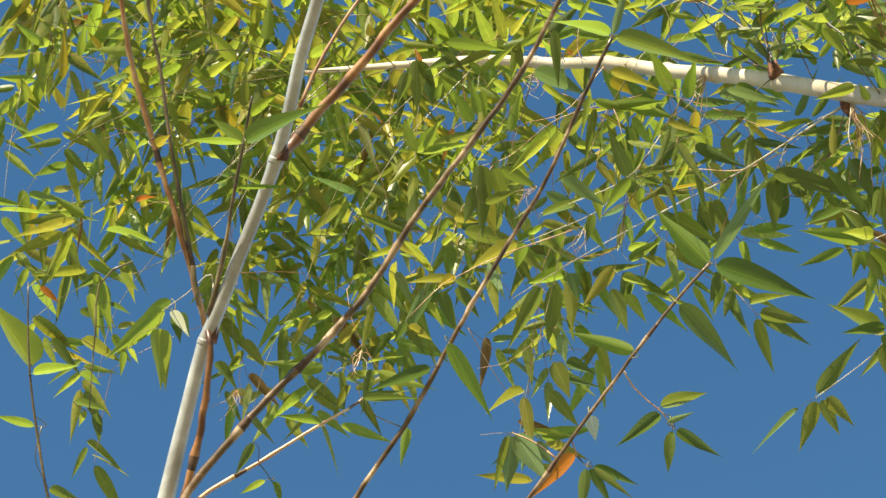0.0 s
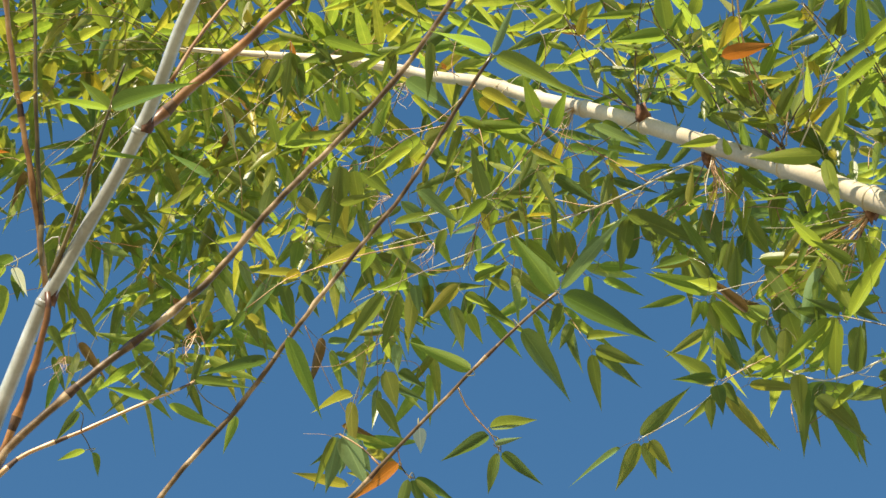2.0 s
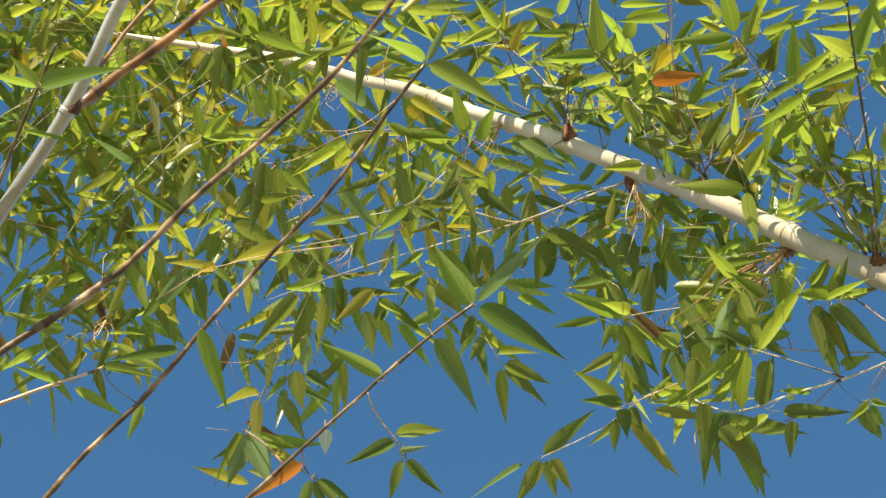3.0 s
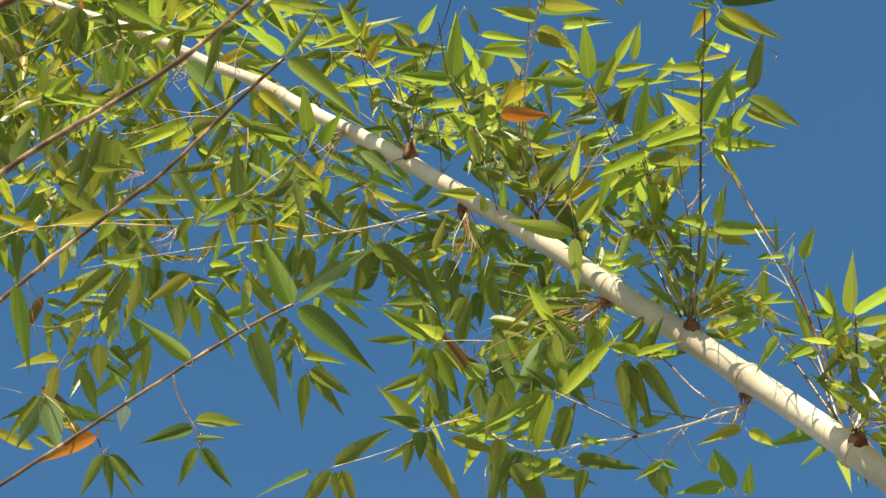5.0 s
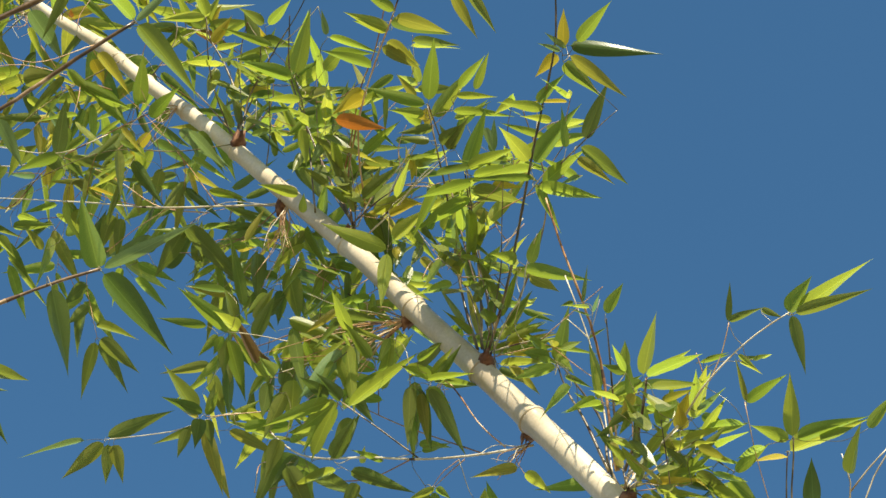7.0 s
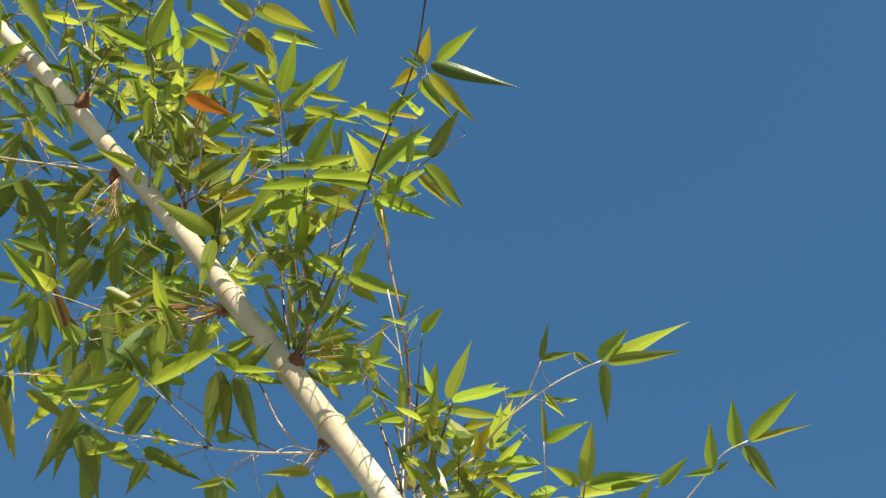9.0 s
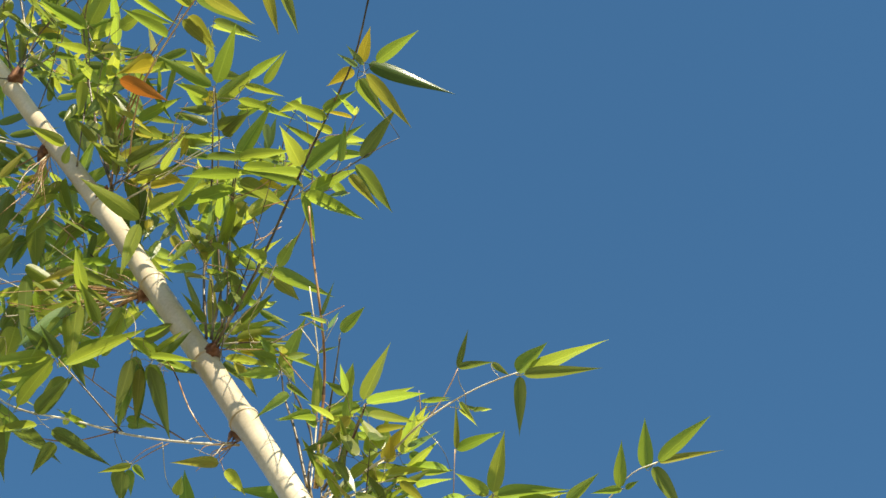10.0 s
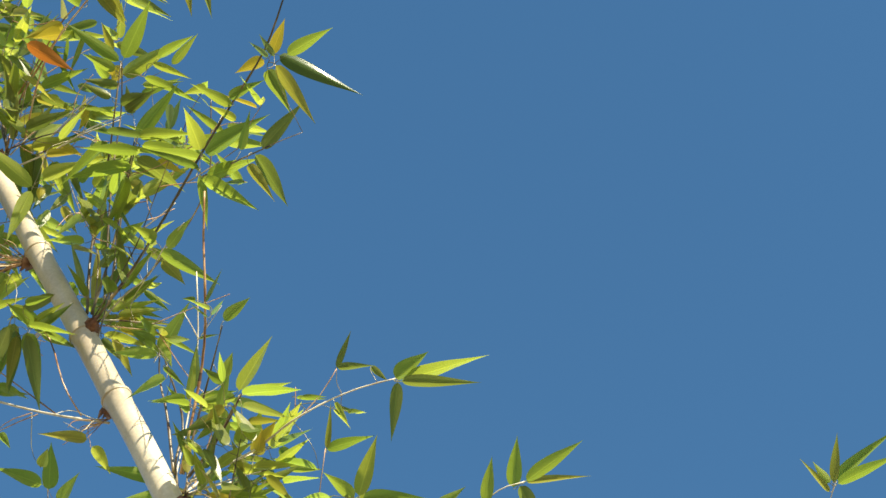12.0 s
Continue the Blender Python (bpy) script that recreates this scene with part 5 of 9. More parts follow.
leaf(b, (0.481, 2.948, 7.060), (0.385, 3.043, 6.987), 0.052, 15, SHADE_GREEN)
leaf(b, (0.468, 3.029, 7.070), (0.519, 3.120, 6.986), 0.064, 19, SHADE_GREEN)
leaf(b, (0.492, 2.940, 6.978), (0.563, 2.951, 6.948), 0.046, 10, GREEN)
leaf(b, (0.508, 2.985, 6.957), (0.559, 3.047, 6.908), 0.042, -6, GREEN)
leaf(b, (0.287, 2.879, 7.401), (0.417, 2.940, 7.369), 0.047, -17, PALE)
leaf(b, (0.455, 2.692, 7.179), (0.480, 2.735, 7.155), 0.038, -9, YELLOW)
b = branch(culm_arching, [(0.319, 3.218, 7.165), (0.245, 3.305, 7.204), (0.177, 3.385, 7.234), (0.082, 3.445, 7.292)], 0.0012, 0.00061, PINK, 3)
b = branch(culm_arching, [(0.228, 3.578, 7.068), (0.177, 3.578, 7.121), (0.090, 3.619, 7.176)], 0.0011, 0.00049, PINK, 2)
leaf(b, (-0.714, 2.764, 8.135), (-0.845, 2.631, 8.165), 0.062, 20, LIT_GREEN)
leaf(b, (-0.626, 2.733, 8.245), (-0.612, 2.623, 8.317), 0.059, -24, LIT_GREEN)
leaf(b, (-0.819, 2.848, 8.203), (-0.733, 2.800, 8.246), 0.056, 20, LIT_GREEN)
leaf(b, (-0.684, 2.962, 8.131), (-0.584, 2.888, 8.162), 0.049, 7, LIT_GREEN)
leaf(b, (-0.425, 2.914, 8.137), (-0.456, 2.808, 8.170), 0.048, 14, LIT_GREEN)
leaf(b, (-0.374, 2.864, 8.073), (-0.351, 2.757, 8.128), 0.041, -12, GREEN)
leaf(b, (-0.695, 2.899, 8.067), (-0.684, 2.796, 8.123), 0.044, 3, SHADE_GREEN)
leaf(b, (-0.477, 2.784, 8.219), (-0.374, 2.737, 8.245), 0.065, 22, LIT_GREEN)
leaf(b, (-1.170, 2.713, 8.119), (-1.201, 2.660, 8.139), 0.036, -16, YELLOW)
leaf(b, (-1.287, 2.790, 8.045), (-1.275, 2.629, 8.083), 0.040, -12, YELLOW)
leaf(b, (-1.239, 2.743, 8.123), (-1.213, 2.629, 8.160), 0.037, 0, LIT_GREEN)
leaf(b, (-1.424, 2.889, 8.083), (-1.434, 2.809, 8.106), 0.035, -3, LIT_GREEN)
leaf(b, (-1.284, 2.873, 8.002), (-1.311, 2.813, 8.041), 0.039, 1, YELLOW)
leaf(b, (-1.157, 3.257, 7.863), (-0.992, 3.278, 7.846), 0.094, 40, LIT_GREEN)
leaf(b, (-1.229, 3.232, 7.921), (-1.346, 3.167, 7.953), 0.041, 33, LIT_GREEN)
leaf(b, (-0.135, 2.927, 7.813), (-0.144, 2.839, 7.841), 0.046, 0, LIT_GREEN)
leaf(b, (-0.110, 2.894, 7.726), (-0.034, 2.809, 7.766), 0.049, 5, LIT_GREEN)
leaf(b, (-0.115, 2.893, 7.709), (0.060, 2.878, 7.744), 0.060, 15, LIT_GREEN)
leaf(b, (-0.267, 2.656, 8.092), (-0.272, 2.616, 8.109), 0.044, -20, YELLOW)
leaf(b, (-0.097, 2.637, 7.814), (-0.116, 2.582, 7.831), 0.025, -7, ORANGE)
leaf(b, (-1.161, 3.395, 7.755), (-1.137, 3.526, 7.674), 0.053, 2, LIT_GREEN)
leaf(b, (-0.972, 3.554, 7.818), (-1.137, 3.682, 7.750), 0.063, 0, LIT_GREEN)
leaf(b, (-0.971, 3.554, 7.729), (-0.955, 3.715, 7.616), 0.068, -21, SHADE_GREEN)
leaf(b, (-0.914, 3.531, 7.795), (-0.883, 3.607, 7.766), 0.042, -2, PALE)
leaf(b, (-0.602, 3.397, 7.821), (-0.606, 3.334, 7.847), 0.051, 8, LIT_GREEN)
leaf(b, (-1.360, 3.386, 7.709), (-1.296, 3.430, 7.687), 0.037, 6, ORANGE)
leaf(b, (-1.060, 3.192, 7.951), (-0.995, 3.185, 7.971), 0.037, 22, ORANGE)
leaf(b, (0.355, 2.428, 7.409), (0.342, 2.411, 7.418), 0.020, -7, ORANGE)
leaf(b, (-0.451, 3.092, 7.990), (-0.394, 3.011, 8.039), 0.045, -24, LIT_GREEN)
leaf(b, (-0.889, 2.750, 8.197), (-0.803, 2.696, 8.216), 0.037, -19, LIT_GREEN)
leaf(b, (-1.029, 2.766, 8.092), (-0.936, 2.734, 8.112), 0.044, 4, GREEN)
leaf(b, (-1.222, 2.961, 8.021), (-1.134, 3.078, 8.003), 0.046, -6, SHADE_GREEN)
leaf(b, (-0.944, 2.691, 8.203), (-0.867, 2.622, 8.233), 0.052, 19, LIT_GREEN)
leaf(b, (-0.791, 2.856, 8.109), (-0.866, 2.802, 8.127), 0.050, -5, LIT_GREEN)
leaf(b, (-1.278, 3.057, 7.960), (-1.384, 3.075, 7.913), 0.047, -6, GREEN)
leaf(b, (-0.293, 3.061, 7.802), (-0.181, 3.086, 7.768), 0.056, -13, SHADE_GREEN)
leaf(b, (-0.254, 2.916, 7.840), (-0.181, 2.977, 7.797), 0.050, 0, SHADE_GREEN)
leaf(b, (-0.034, 3.028, 7.615), (0.074, 3.066, 7.572), 0.061, -14, SHADE_GREEN)
leaf(b, (-0.181, 3.204, 7.677), (-0.071, 3.263, 7.631), 0.066, 19, SHADE_GREEN)
leaf(b, (0.090, 2.653, 7.656), (0.107, 2.731, 7.617), 0.041, 0, LIT_GREEN)
leaf(b, (0.082, 2.731, 7.658), (0.064, 2.653, 7.700), 0.042, 18, LIT_GREEN)
leaf(b, (-0.371, 3.562, 7.632), (-0.296, 3.484, 7.684), 0.047, 5, SHADE_GREEN)
leaf(b, (-0.469, 3.515, 7.736), (-0.525, 3.594, 7.685), 0.062, -39, SHADE_GREEN)
leaf(b, (-0.703, 3.623, 7.771), (-0.628, 3.713, 7.735), 0.049, -14, SHADE_GREEN)
leaf(b, (-0.797, 3.681, 7.718), (-0.723, 3.777, 7.692), 0.059, 16, SHADE_GREEN)
leaf(b, (-0.181, 3.288, 7.639), (-0.126, 3.389, 7.594), 0.044, 2, PALE)
leaf(b, (-0.070, 3.275, 7.540), (-0.152, 3.400, 7.486), 0.035, 21, PALE)
leaf(b, (-1.327, 3.552, 7.651), (-1.236, 3.657, 7.608), 0.048, -4, SHADE_GREEN)
leaf(b, (-1.221, 3.721, 7.604), (-1.164, 3.835, 7.538), 0.044, -26, SHADE_GREEN)
leaf(b, (-1.244, 3.499, 7.747), (-1.169, 3.519, 7.744), 0.044, -8, SHADE_GREEN)
leaf(b, (-1.124, 3.545, 7.676), (-1.069, 3.633, 7.640), 0.038, -39, GREEN)

# leaves that hang in front of the thin end of the arching culm
b = branch(culm_arching, [(-0.135, 2.661, 7.887), (-0.116, 2.524, 7.674), (-0.102, 2.429, 7.388), (-0.101, 2.414, 7.231)], 0.0014, 0.0008, OLIVE, 3)
leaf(b, (-0.102, 2.350, 7.205), (-0.102, 2.481, 7.147), 0.065, 10, SHADE_GREEN)
leaf(b, (-0.093, 2.356, 7.202), (-0.049, 2.432, 7.169), 0.041, -20, GREEN)
leaf(b, (-0.125, 2.383, 7.190), (-0.157, 2.468, 7.151), 0.045, 0, SHADE_GREEN)
leaf(b, (-0.105, 2.573, 7.048), (-0.137, 2.493, 7.085), 0.040, 0, LIT_GREEN)
leaf(b, (-0.077, 2.569, 7.050), (-0.043, 2.496, 7.085), 0.036, 0, LIT_GREEN)
leaf(b, (-0.089, 2.575, 7.047), (0.062, 2.547, 7.060), 0.032, 0, LIT_GREEN)
leaf(b, (-0.059, 2.582, 7.100), (0.073, 2.538, 7.119), 0.041, 0, SHADE_GREEN)
leaf(b, (-0.045, 2.459, 7.157), (-0.032, 2.406, 7.180), 0.026, 0, LIT_GREEN)
leaf(b, (-0.079, 2.392, 7.187), (-0.056, 2.470, 7.152), 0.049, 25, GREEN)
b = branch(culm_arching, [(0.114, 2.561, 7.678), (0.084, 2.443, 7.490), (0.080, 2.426, 7.280), (0.061, 2.514, 7.131)], 0.0014, 0.0008, OLIVE, 3)
leaf(b, (0.084, 2.394, 7.185), (0.043, 2.352, 7.204), 0.032, 0, LIT_GREEN)
leaf(b, (0.079, 2.392, 7.186), (0.178, 2.312, 7.217), 0.035, 0, LIT_GREEN)
leaf(b, (0.074, 2.474, 7.094), (0.055, 2.392, 7.131), 0.036, 0, LIT_GREEN)
leaf(b, (0.058, 2.498, 7.083), (0.003, 2.414, 7.122), 0.046, 0, LIT_GREEN)
leaf(b, (-0.019, 2.306, 7.223), (0.144, 2.327, 7.212), 0.049, 0, GREEN)
leaf(b, (0.004, 2.351, 7.204), (-0.073, 2.379, 7.192), 0.037, 0, SHADE_GREEN)
leaf(b, (-0.031, 2.333, 7.212), (0.042, 2.388, 7.188), 0.041, 20, SHADE_GREEN)
leaf(b, (0.029, 2.407, 7.180), (-0.026, 2.367, 7.198), 0.037, 0, GREEN)
leaf(b, (0.116, 2.336, 7.209), (-0.023, 2.385, 7.190), 0.045, -15, SHADE_GREEN)
b = branch(culm_arching, [(0.331, 2.465, 7.416), (0.306, 2.340, 7.308), (0.289, 2.268, 7.230)], 0.0014, 0.0008, OLIVE, 2)
leaf(b, (0.289, 2.268, 7.230), (0.303, 2.416, 7.166), 0.041, 15, SHADE_GREEN)
leaf(b, (0.277, 2.267, 7.231), (0.179, 2.324, 7.212), 0.041, 0, GREEN)
leaf(b, (0.194, 2.310, 7.217), (0.169, 2.403, 7.178), 0.045, 0, GREEN)
leaf(b, (0.190, 2.415, 7.172), (0.169, 2.534, 7.119), 0.045, 0, LIT_GREEN)
leaf(b, (0.177, 2.309, 7.218), (0.205, 2.383, 7.186), 0.037, 0, SHADE_GREEN)
b = branch(culm_arching, [(0.486, 2.313, 7.087), (0.461, 2.288, 6.991), (0.429, 2.275, 6.945)], 0.0012, 0.0007, OLIVE, 2)
leaf(b, (0.429, 2.275, 6.945), (0.561, 2.316, 6.913), 0.051, 15, SHADE_GREEN)
b = branch(culm_arching, [(0.282, 2.322, 6.099), (0.067, 2.348, 5.981), (0.016, 2.371, 5.969), (-0.010, 2.372, 5.946), (-0.111, 2.436, 5.874)], 0.0018, 0.0009, PINK, 4)
leaf(b, (0.002, 2.363, 5.950), (-0.036, 2.395, 5.956), 0.034, 0, YELLOW)
leaf(b, (-0.049, 2.386, 5.926), (-0.122, 2.498, 5.883), 0.024, 0, PALE)
leaf(b, (-0.036, 2.403, 5.951), (0.007, 2.498, 5.919), 0.042, 0, DEEP)
leaf(b, (0.004, 2.396, 5.955), (0.057, 2.466, 5.937), 0.038, 0, SHADE_GREEN)
leaf(b, (-0.011, 2.376, 5.966), (-0.104, 2.395, 5.978), 0.031, 0, SHADE_GREEN)
leaf(b, (-0.043, 2.389, 5.959), (-0.060, 2.452, 5.946), 0.031, 0, GREEN)
leaf(b, (-0.110, 2.460, 5.883), (-0.056, 2.498, 5.885), 0.034, 0, SHADE_GREEN)
leaf(b, (-0.110, 2.467, 5.879), (-0.070, 2.525, 5.868), 0.031, 0, DEEP)
leaf(b, (0.003, 2.381, 5.963), (0.047, 2.412, 5.969), 0.028, 0, SHADE_GREEN)
leaf(b, (-0.111, 2.452, 5.888), (-0.141, 2.503, 5.880), 0.028, 0, DEEP)
leaf(b, (-0.061, 2.410, 5.913), (-0.025, 2.473, 5.899), 0.021, 0, LIT_GREEN)

# leaves that hang below the middle of the arching culm
b = branch(culm_arching, [(0.957, 2.085, 6.304), (0.871, 2.249, 6.475), (0.786, 2.407, 6.618), (0.676, 2.545, 6.770), (0.544, 2.666, 6.964), (0.419, 2.860, 7.179)], 0.0018, 0.0008, TAN, 4)
leaf(b, (0.612, 2.373, 7.005), (0.555, 2.289, 7.059), 0.059, -12, LIT_GREEN)
leaf(b, (0.658, 2.323, 6.861), (0.647, 2.227, 6.893), 0.059, -38, LIT_GREEN)
leaf(b, (0.569, 2.382, 6.953), (0.427, 2.390, 6.992), 0.051, 0, LIT_GREEN)
leaf(b, (0.468, 2.660, 7.144), (0.470, 2.560, 7.201), 0.051, -14, SHADE_GREEN)
leaf(b, (0.505, 2.659, 7.046), (0.599, 2.679, 7.036), 0.056, 18, SHADE_GREEN)
leaf(b, (0.524, 2.724, 6.982), (0.504, 2.666, 7.016), 0.034, -3, YELLOW)
leaf(b, (0.429, 2.774, 7.115), (0.458, 2.706, 7.140), 0.058, -4, SHADE_GREEN)
leaf(b, (0.398, 2.628, 7.228), (0.470, 2.616, 7.220), 0.039, 0, PALE)
leaf(b, (0.838, 2.239, 6.502), (0.903, 2.209, 6.496), 0.026, -10, LIT_GREEN)
leaf(b, (0.860, 2.531, 6.551), (0.870, 2.405, 6.603), 0.053, -18, SHADE_GREEN)
leaf(b, (0.892, 2.399, 6.417), (0.846, 2.311, 6.446), 0.052, 6, SHADE_GREEN)
leaf(b, (0.801, 2.523, 6.561), (0.794, 2.434, 6.630), 0.036, 6, GREEN)
leaf(b, (0.686, 2.689, 6.713), (0.674, 2.584, 6.759), 0.043, -12, SHADE_GREEN)
leaf(b, (0.742, 2.617, 6.610), (0.687, 2.521, 6.656), 0.047, -13, SHADE_GREEN)
leaf(b, (0.788, 2.559, 6.553), (0.890, 2.536, 6.528), 0.035, -25, LIT_GREEN)
leaf(b, (0.809, 2.610, 6.571), (0.916, 2.619, 6.537), 0.040, 10, LIT_GREEN)
leaf(b, (0.941, 2.471, 6.434), (1.016, 2.433, 6.454), 0.046, -1, SHADE_GREEN)
leaf(b, (0.977, 2.356, 6.277), (1.035, 2.393, 6.252), 0.034, 0, SHADE_GREEN)
leaf(b, (1.026, 2.450, 6.268), (0.889, 2.413, 6.283), 0.059, -6, LIT_GREEN)
leaf(b, (0.996, 2.447, 6.341), (1.073, 2.426, 6.320), 0.056, 16, LIT_GREEN)
leaf(b, (0.952, 2.307, 6.412), (0.988, 2.274, 6.416), 0.033, 14, YELLOW)
leaf(b, (0.936, 2.348, 6.379), (0.986, 2.300, 6.386), 0.034, 8, SHADE_GREEN)
leaf(b, (0.999, 2.341, 6.333), (0.988, 2.258, 6.369), 0.037, 2, SHADE_GREEN)
leaf(b, (0.375, 2.727, 7.288), (0.351, 2.802, 7.242), 0.050, -11, SHADE_GREEN)
leaf(b, (0.341, 2.794, 7.385), (0.355, 2.864, 7.350), 0.040, -11, SHADE_GREEN)
leaf(b, (0.274, 2.954, 7.340), (0.366, 2.957, 7.318), 0.037, -21, SHADE_GREEN)
leaf(b, (0.501, 2.833, 6.945), (0.587, 2.810, 6.944), 0.053, 23, LIT_GREEN)
leaf(b, (0.724, 2.222, 6.695), (0.778, 2.260, 6.664), 0.027, 1, PALE)
leaf(b, (0.764, 2.466, 6.647), (0.821, 2.414, 6.677), 0.025, -5, GREEN)
leaf(b, (0.598, 2.799, 6.791), (0.520, 2.777, 6.815), 0.037, 0, SHADE_GREEN)
leaf(b, (0.614, 2.379, 6.858), (0.597, 2.481, 6.786), 0.048, 28, SHADE_GREEN)
leaf(b, (0.673, 2.425, 6.811), (0.598, 2.496, 6.782), 0.055, -24, SHADE_GREEN)
leaf(b, (0.726, 2.382, 6.757), (0.755, 2.457, 6.703), 0.042, 0, SHADE_GREEN)
leaf(b, (0.540, 2.531, 6.997), (0.493, 2.632, 6.949), 0.031, 5, GREEN)
leaf(b, (0.789, 2.357, 6.668), (0.730, 2.387, 6.662), 0.032, 1, GREEN)
leaf(b, (0.606, 2.722, 6.915), (0.558, 2.639, 6.963), 0.042, -8, YELLOW)
b = branch(culm_arching, [(1.239, 1.943, 5.809), (1.236, 2.085, 5.859), (1.218, 2.219, 5.917), (1.178, 2.347, 5.999), (1.124, 2.456, 6.091)], 0.0016, 0.0007, TAN, 4)
leaf(b, (1.153, 2.413, 6.092), (1.027, 2.392, 6.167), 0.073, -16, BROWN)
leaf(b, (1.139, 2.408, 6.106), (1.104, 2.380, 6.136), 0.052, 32, LIT_GREEN)
leaf(b, (1.208, 2.374, 5.888), (1.123, 2.430, 5.887), 0.043, 20, LIT_GREEN)
leaf(b, (1.198, 2.433, 5.902), (1.078, 2.462, 5.909), 0.045, -13, LIT_GREEN)
leaf(b, (1.126, 2.556, 6.034), (1.263, 2.532, 6.011), 0.041, -8, SHADE_GREEN)
leaf(b, (1.227, 2.458, 5.912), (1.247, 2.600, 5.828), 0.045, 9, SHADE_GREEN)
leaf(b, (1.268, 2.439, 5.896), (1.243, 2.514, 5.836), 0.042, 5, SHADE_GREEN)
leaf(b, (1.252, 2.457, 5.842), (1.365, 2.509, 5.792), 0.043, -4, SHADE_GREEN)
leaf(b, (1.307, 2.445, 5.816), (1.370, 2.552, 5.746), 0.042, -9, SHADE_GREEN)
leaf(b, (1.302, 2.319, 5.754), (1.288, 2.204, 5.795), 0.035, 4, SHADE_GREEN)
leaf(b, (1.248, 2.459, 5.958), (1.292, 2.330, 6.006), 0.035, -11, LIT_GREEN)
leaf(b, (1.200, 2.416, 6.005), (1.162, 2.316, 6.052), 0.055, 6, SHADE_GREEN)
leaf(b, (1.172, 2.391, 6.061), (1.136, 2.302, 6.096), 0.036, -10, SHADE_GREEN)
leaf(b, (1.236, 2.289, 5.913), (1.165, 2.280, 5.932), 0.045, 2, PALE)
leaf(b, (1.285, 2.002, 5.724), (1.357, 1.966, 5.718), 0.044, -24, LIT_GREEN)
leaf(b, (1.311, 2.011, 5.709), (1.382, 2.103, 5.633), 0.044, 1, SHADE_GREEN)
leaf(b, (1.248, 2.149, 5.890), (1.211, 2.100, 5.931), 0.037, -23, YELLOW)
leaf(b, (1.163, 2.521, 6.055), (1.126, 2.453, 6.100), 0.034, -15, SHADE_GREEN)
leaf(b, (1.052, 2.280, 6.136), (1.066, 2.227, 6.166), 0.038, -5, SHADE_GREEN)
leaf(b, (1.116, 2.159, 5.998), (1.113, 2.225, 5.970), 0.029, 10, SHADE_GREEN)
leaf(b, (1.174, 2.237, 5.965), (1.132, 2.166, 6.021), 0.036, 20, SHADE_GREEN)
leaf(b, (1.113, 2.635, 6.060), (1.221, 2.687, 5.975), 0.044, -13, SHADE_GREEN)

# twigs and leaves above the lowest joint
b = branch(culm_arching, [(1.594, 1.688, 5.120), (1.577, 1.685, 5.135), (1.536, 1.662, 5.299), (1.441, 1.647, 5.379)], 0.003, 0.0018, DARK, 4)
leaf(b, (1.373, 1.595, 5.251), (1.297, 1.633, 5.189), 0.033, 11, LIT_GREEN)
leaf(b, (1.359, 1.596, 5.256), (1.330, 1.616, 5.280), 0.027, -6, LIT_GREEN)
leaf(b, (1.438, 1.647, 5.352), (1.494, 1.633, 5.340), 0.018, -7, GREEN)
leaf(b, (1.511, 1.640, 5.316), (1.451, 1.675, 5.258), 0.024, -13, LIT_GREEN)
leaf(b, (1.520, 1.634, 5.356), (1.468, 1.592, 5.424), 0.030, -16, DEEP)
leaf(b, (1.540, 1.636, 5.352), (1.572, 1.566, 5.370), 0.030, 10, LIT_GREEN)
b = branch(culm_arching, [(1.601, 1.687, 5.124), (1.614, 1.632, 5.289), (1.581, 1.559, 5.359)], 0.003, 0.0018, DARK, 4)
leaf(b, (1.542, 1.588, 5.379), (1.520, 1.544, 5.419), 0.027, -8, LIT_GREEN)
leaf(b, (1.552, 1.578, 5.376), (1.505, 1.605, 5.408), 0.024, -14, LIT_GREEN)
leaf(b, (1.565, 1.569, 5.321), (1.610, 1.449, 5.221), 0.033, -3, DEEP)
leaf(b, (1.589, 1.555, 5.366), (1.593, 1.444, 5.316), 0.033, 2, GREEN)
leaf(b, (1.658, 1.605, 5.299), (1.633, 1.586, 5.346), 0.039, 15, LIT_GREEN)
leaf(b, (1.573, 1.577, 5.330), (1.547, 1.631, 5.312), 0.027, -18, GREEN)
leaf(b, (1.580, 1.582, 5.365), (1.555, 1.627, 5.359), 0.024, -1, YELLOW)
leaf(b, (1.575, 1.597, 5.337), (1.630, 1.615, 5.313), 0.027, -13, GREEN)
b = branch(culm_arching, [(1.604, 1.686, 5.127), (1.653, 1.625, 5.251), (1.675, 1.584, 5.282)], 0.003, 0.0015, PALE_STEM, 3)
leaf(b, (1.690, 1.587, 5.294), (1.655, 1.551, 5.321), 0.041, 0, YELLOW)
leaf(b, (1.685, 1.553, 5.289), (1.618, 1.427, 5.249), 0.045, -14, LIT_GREEN)
leaf(b, (1.707, 1.544, 5.314), (1.761, 1.523, 5.280), 0.033, -12, GREEN)
leaf(b, (1.718, 1.521, 5.227), (1.755, 1.469, 5.230), 0.023, -17, LIT_GREEN)
leaf(b, (1.707, 1.569, 5.330), (1.678, 1.445, 5.254), 0.021, -5, GREEN)
leaf(b, (1.706, 1.616, 5.319), (1.703, 1.567, 5.201), 0.033, 6, GREEN)
leaf(b, (1.695, 1.621, 5.326), (1.678, 1.626, 5.212), 0.033, -14, DEEP)
b = branch(culm_arching, [(1.608, 1.685, 5.129), (1.687, 1.643, 5.238), (1.734, 1.603, 5.269), (1.779, 1.550, 5.174)], 0.0024, 0.0012, PALE_STEM, 3)
leaf(b, (1.732, 1.609, 5.274), (1.774, 1.522, 5.159), 0.033, -1, GREEN)
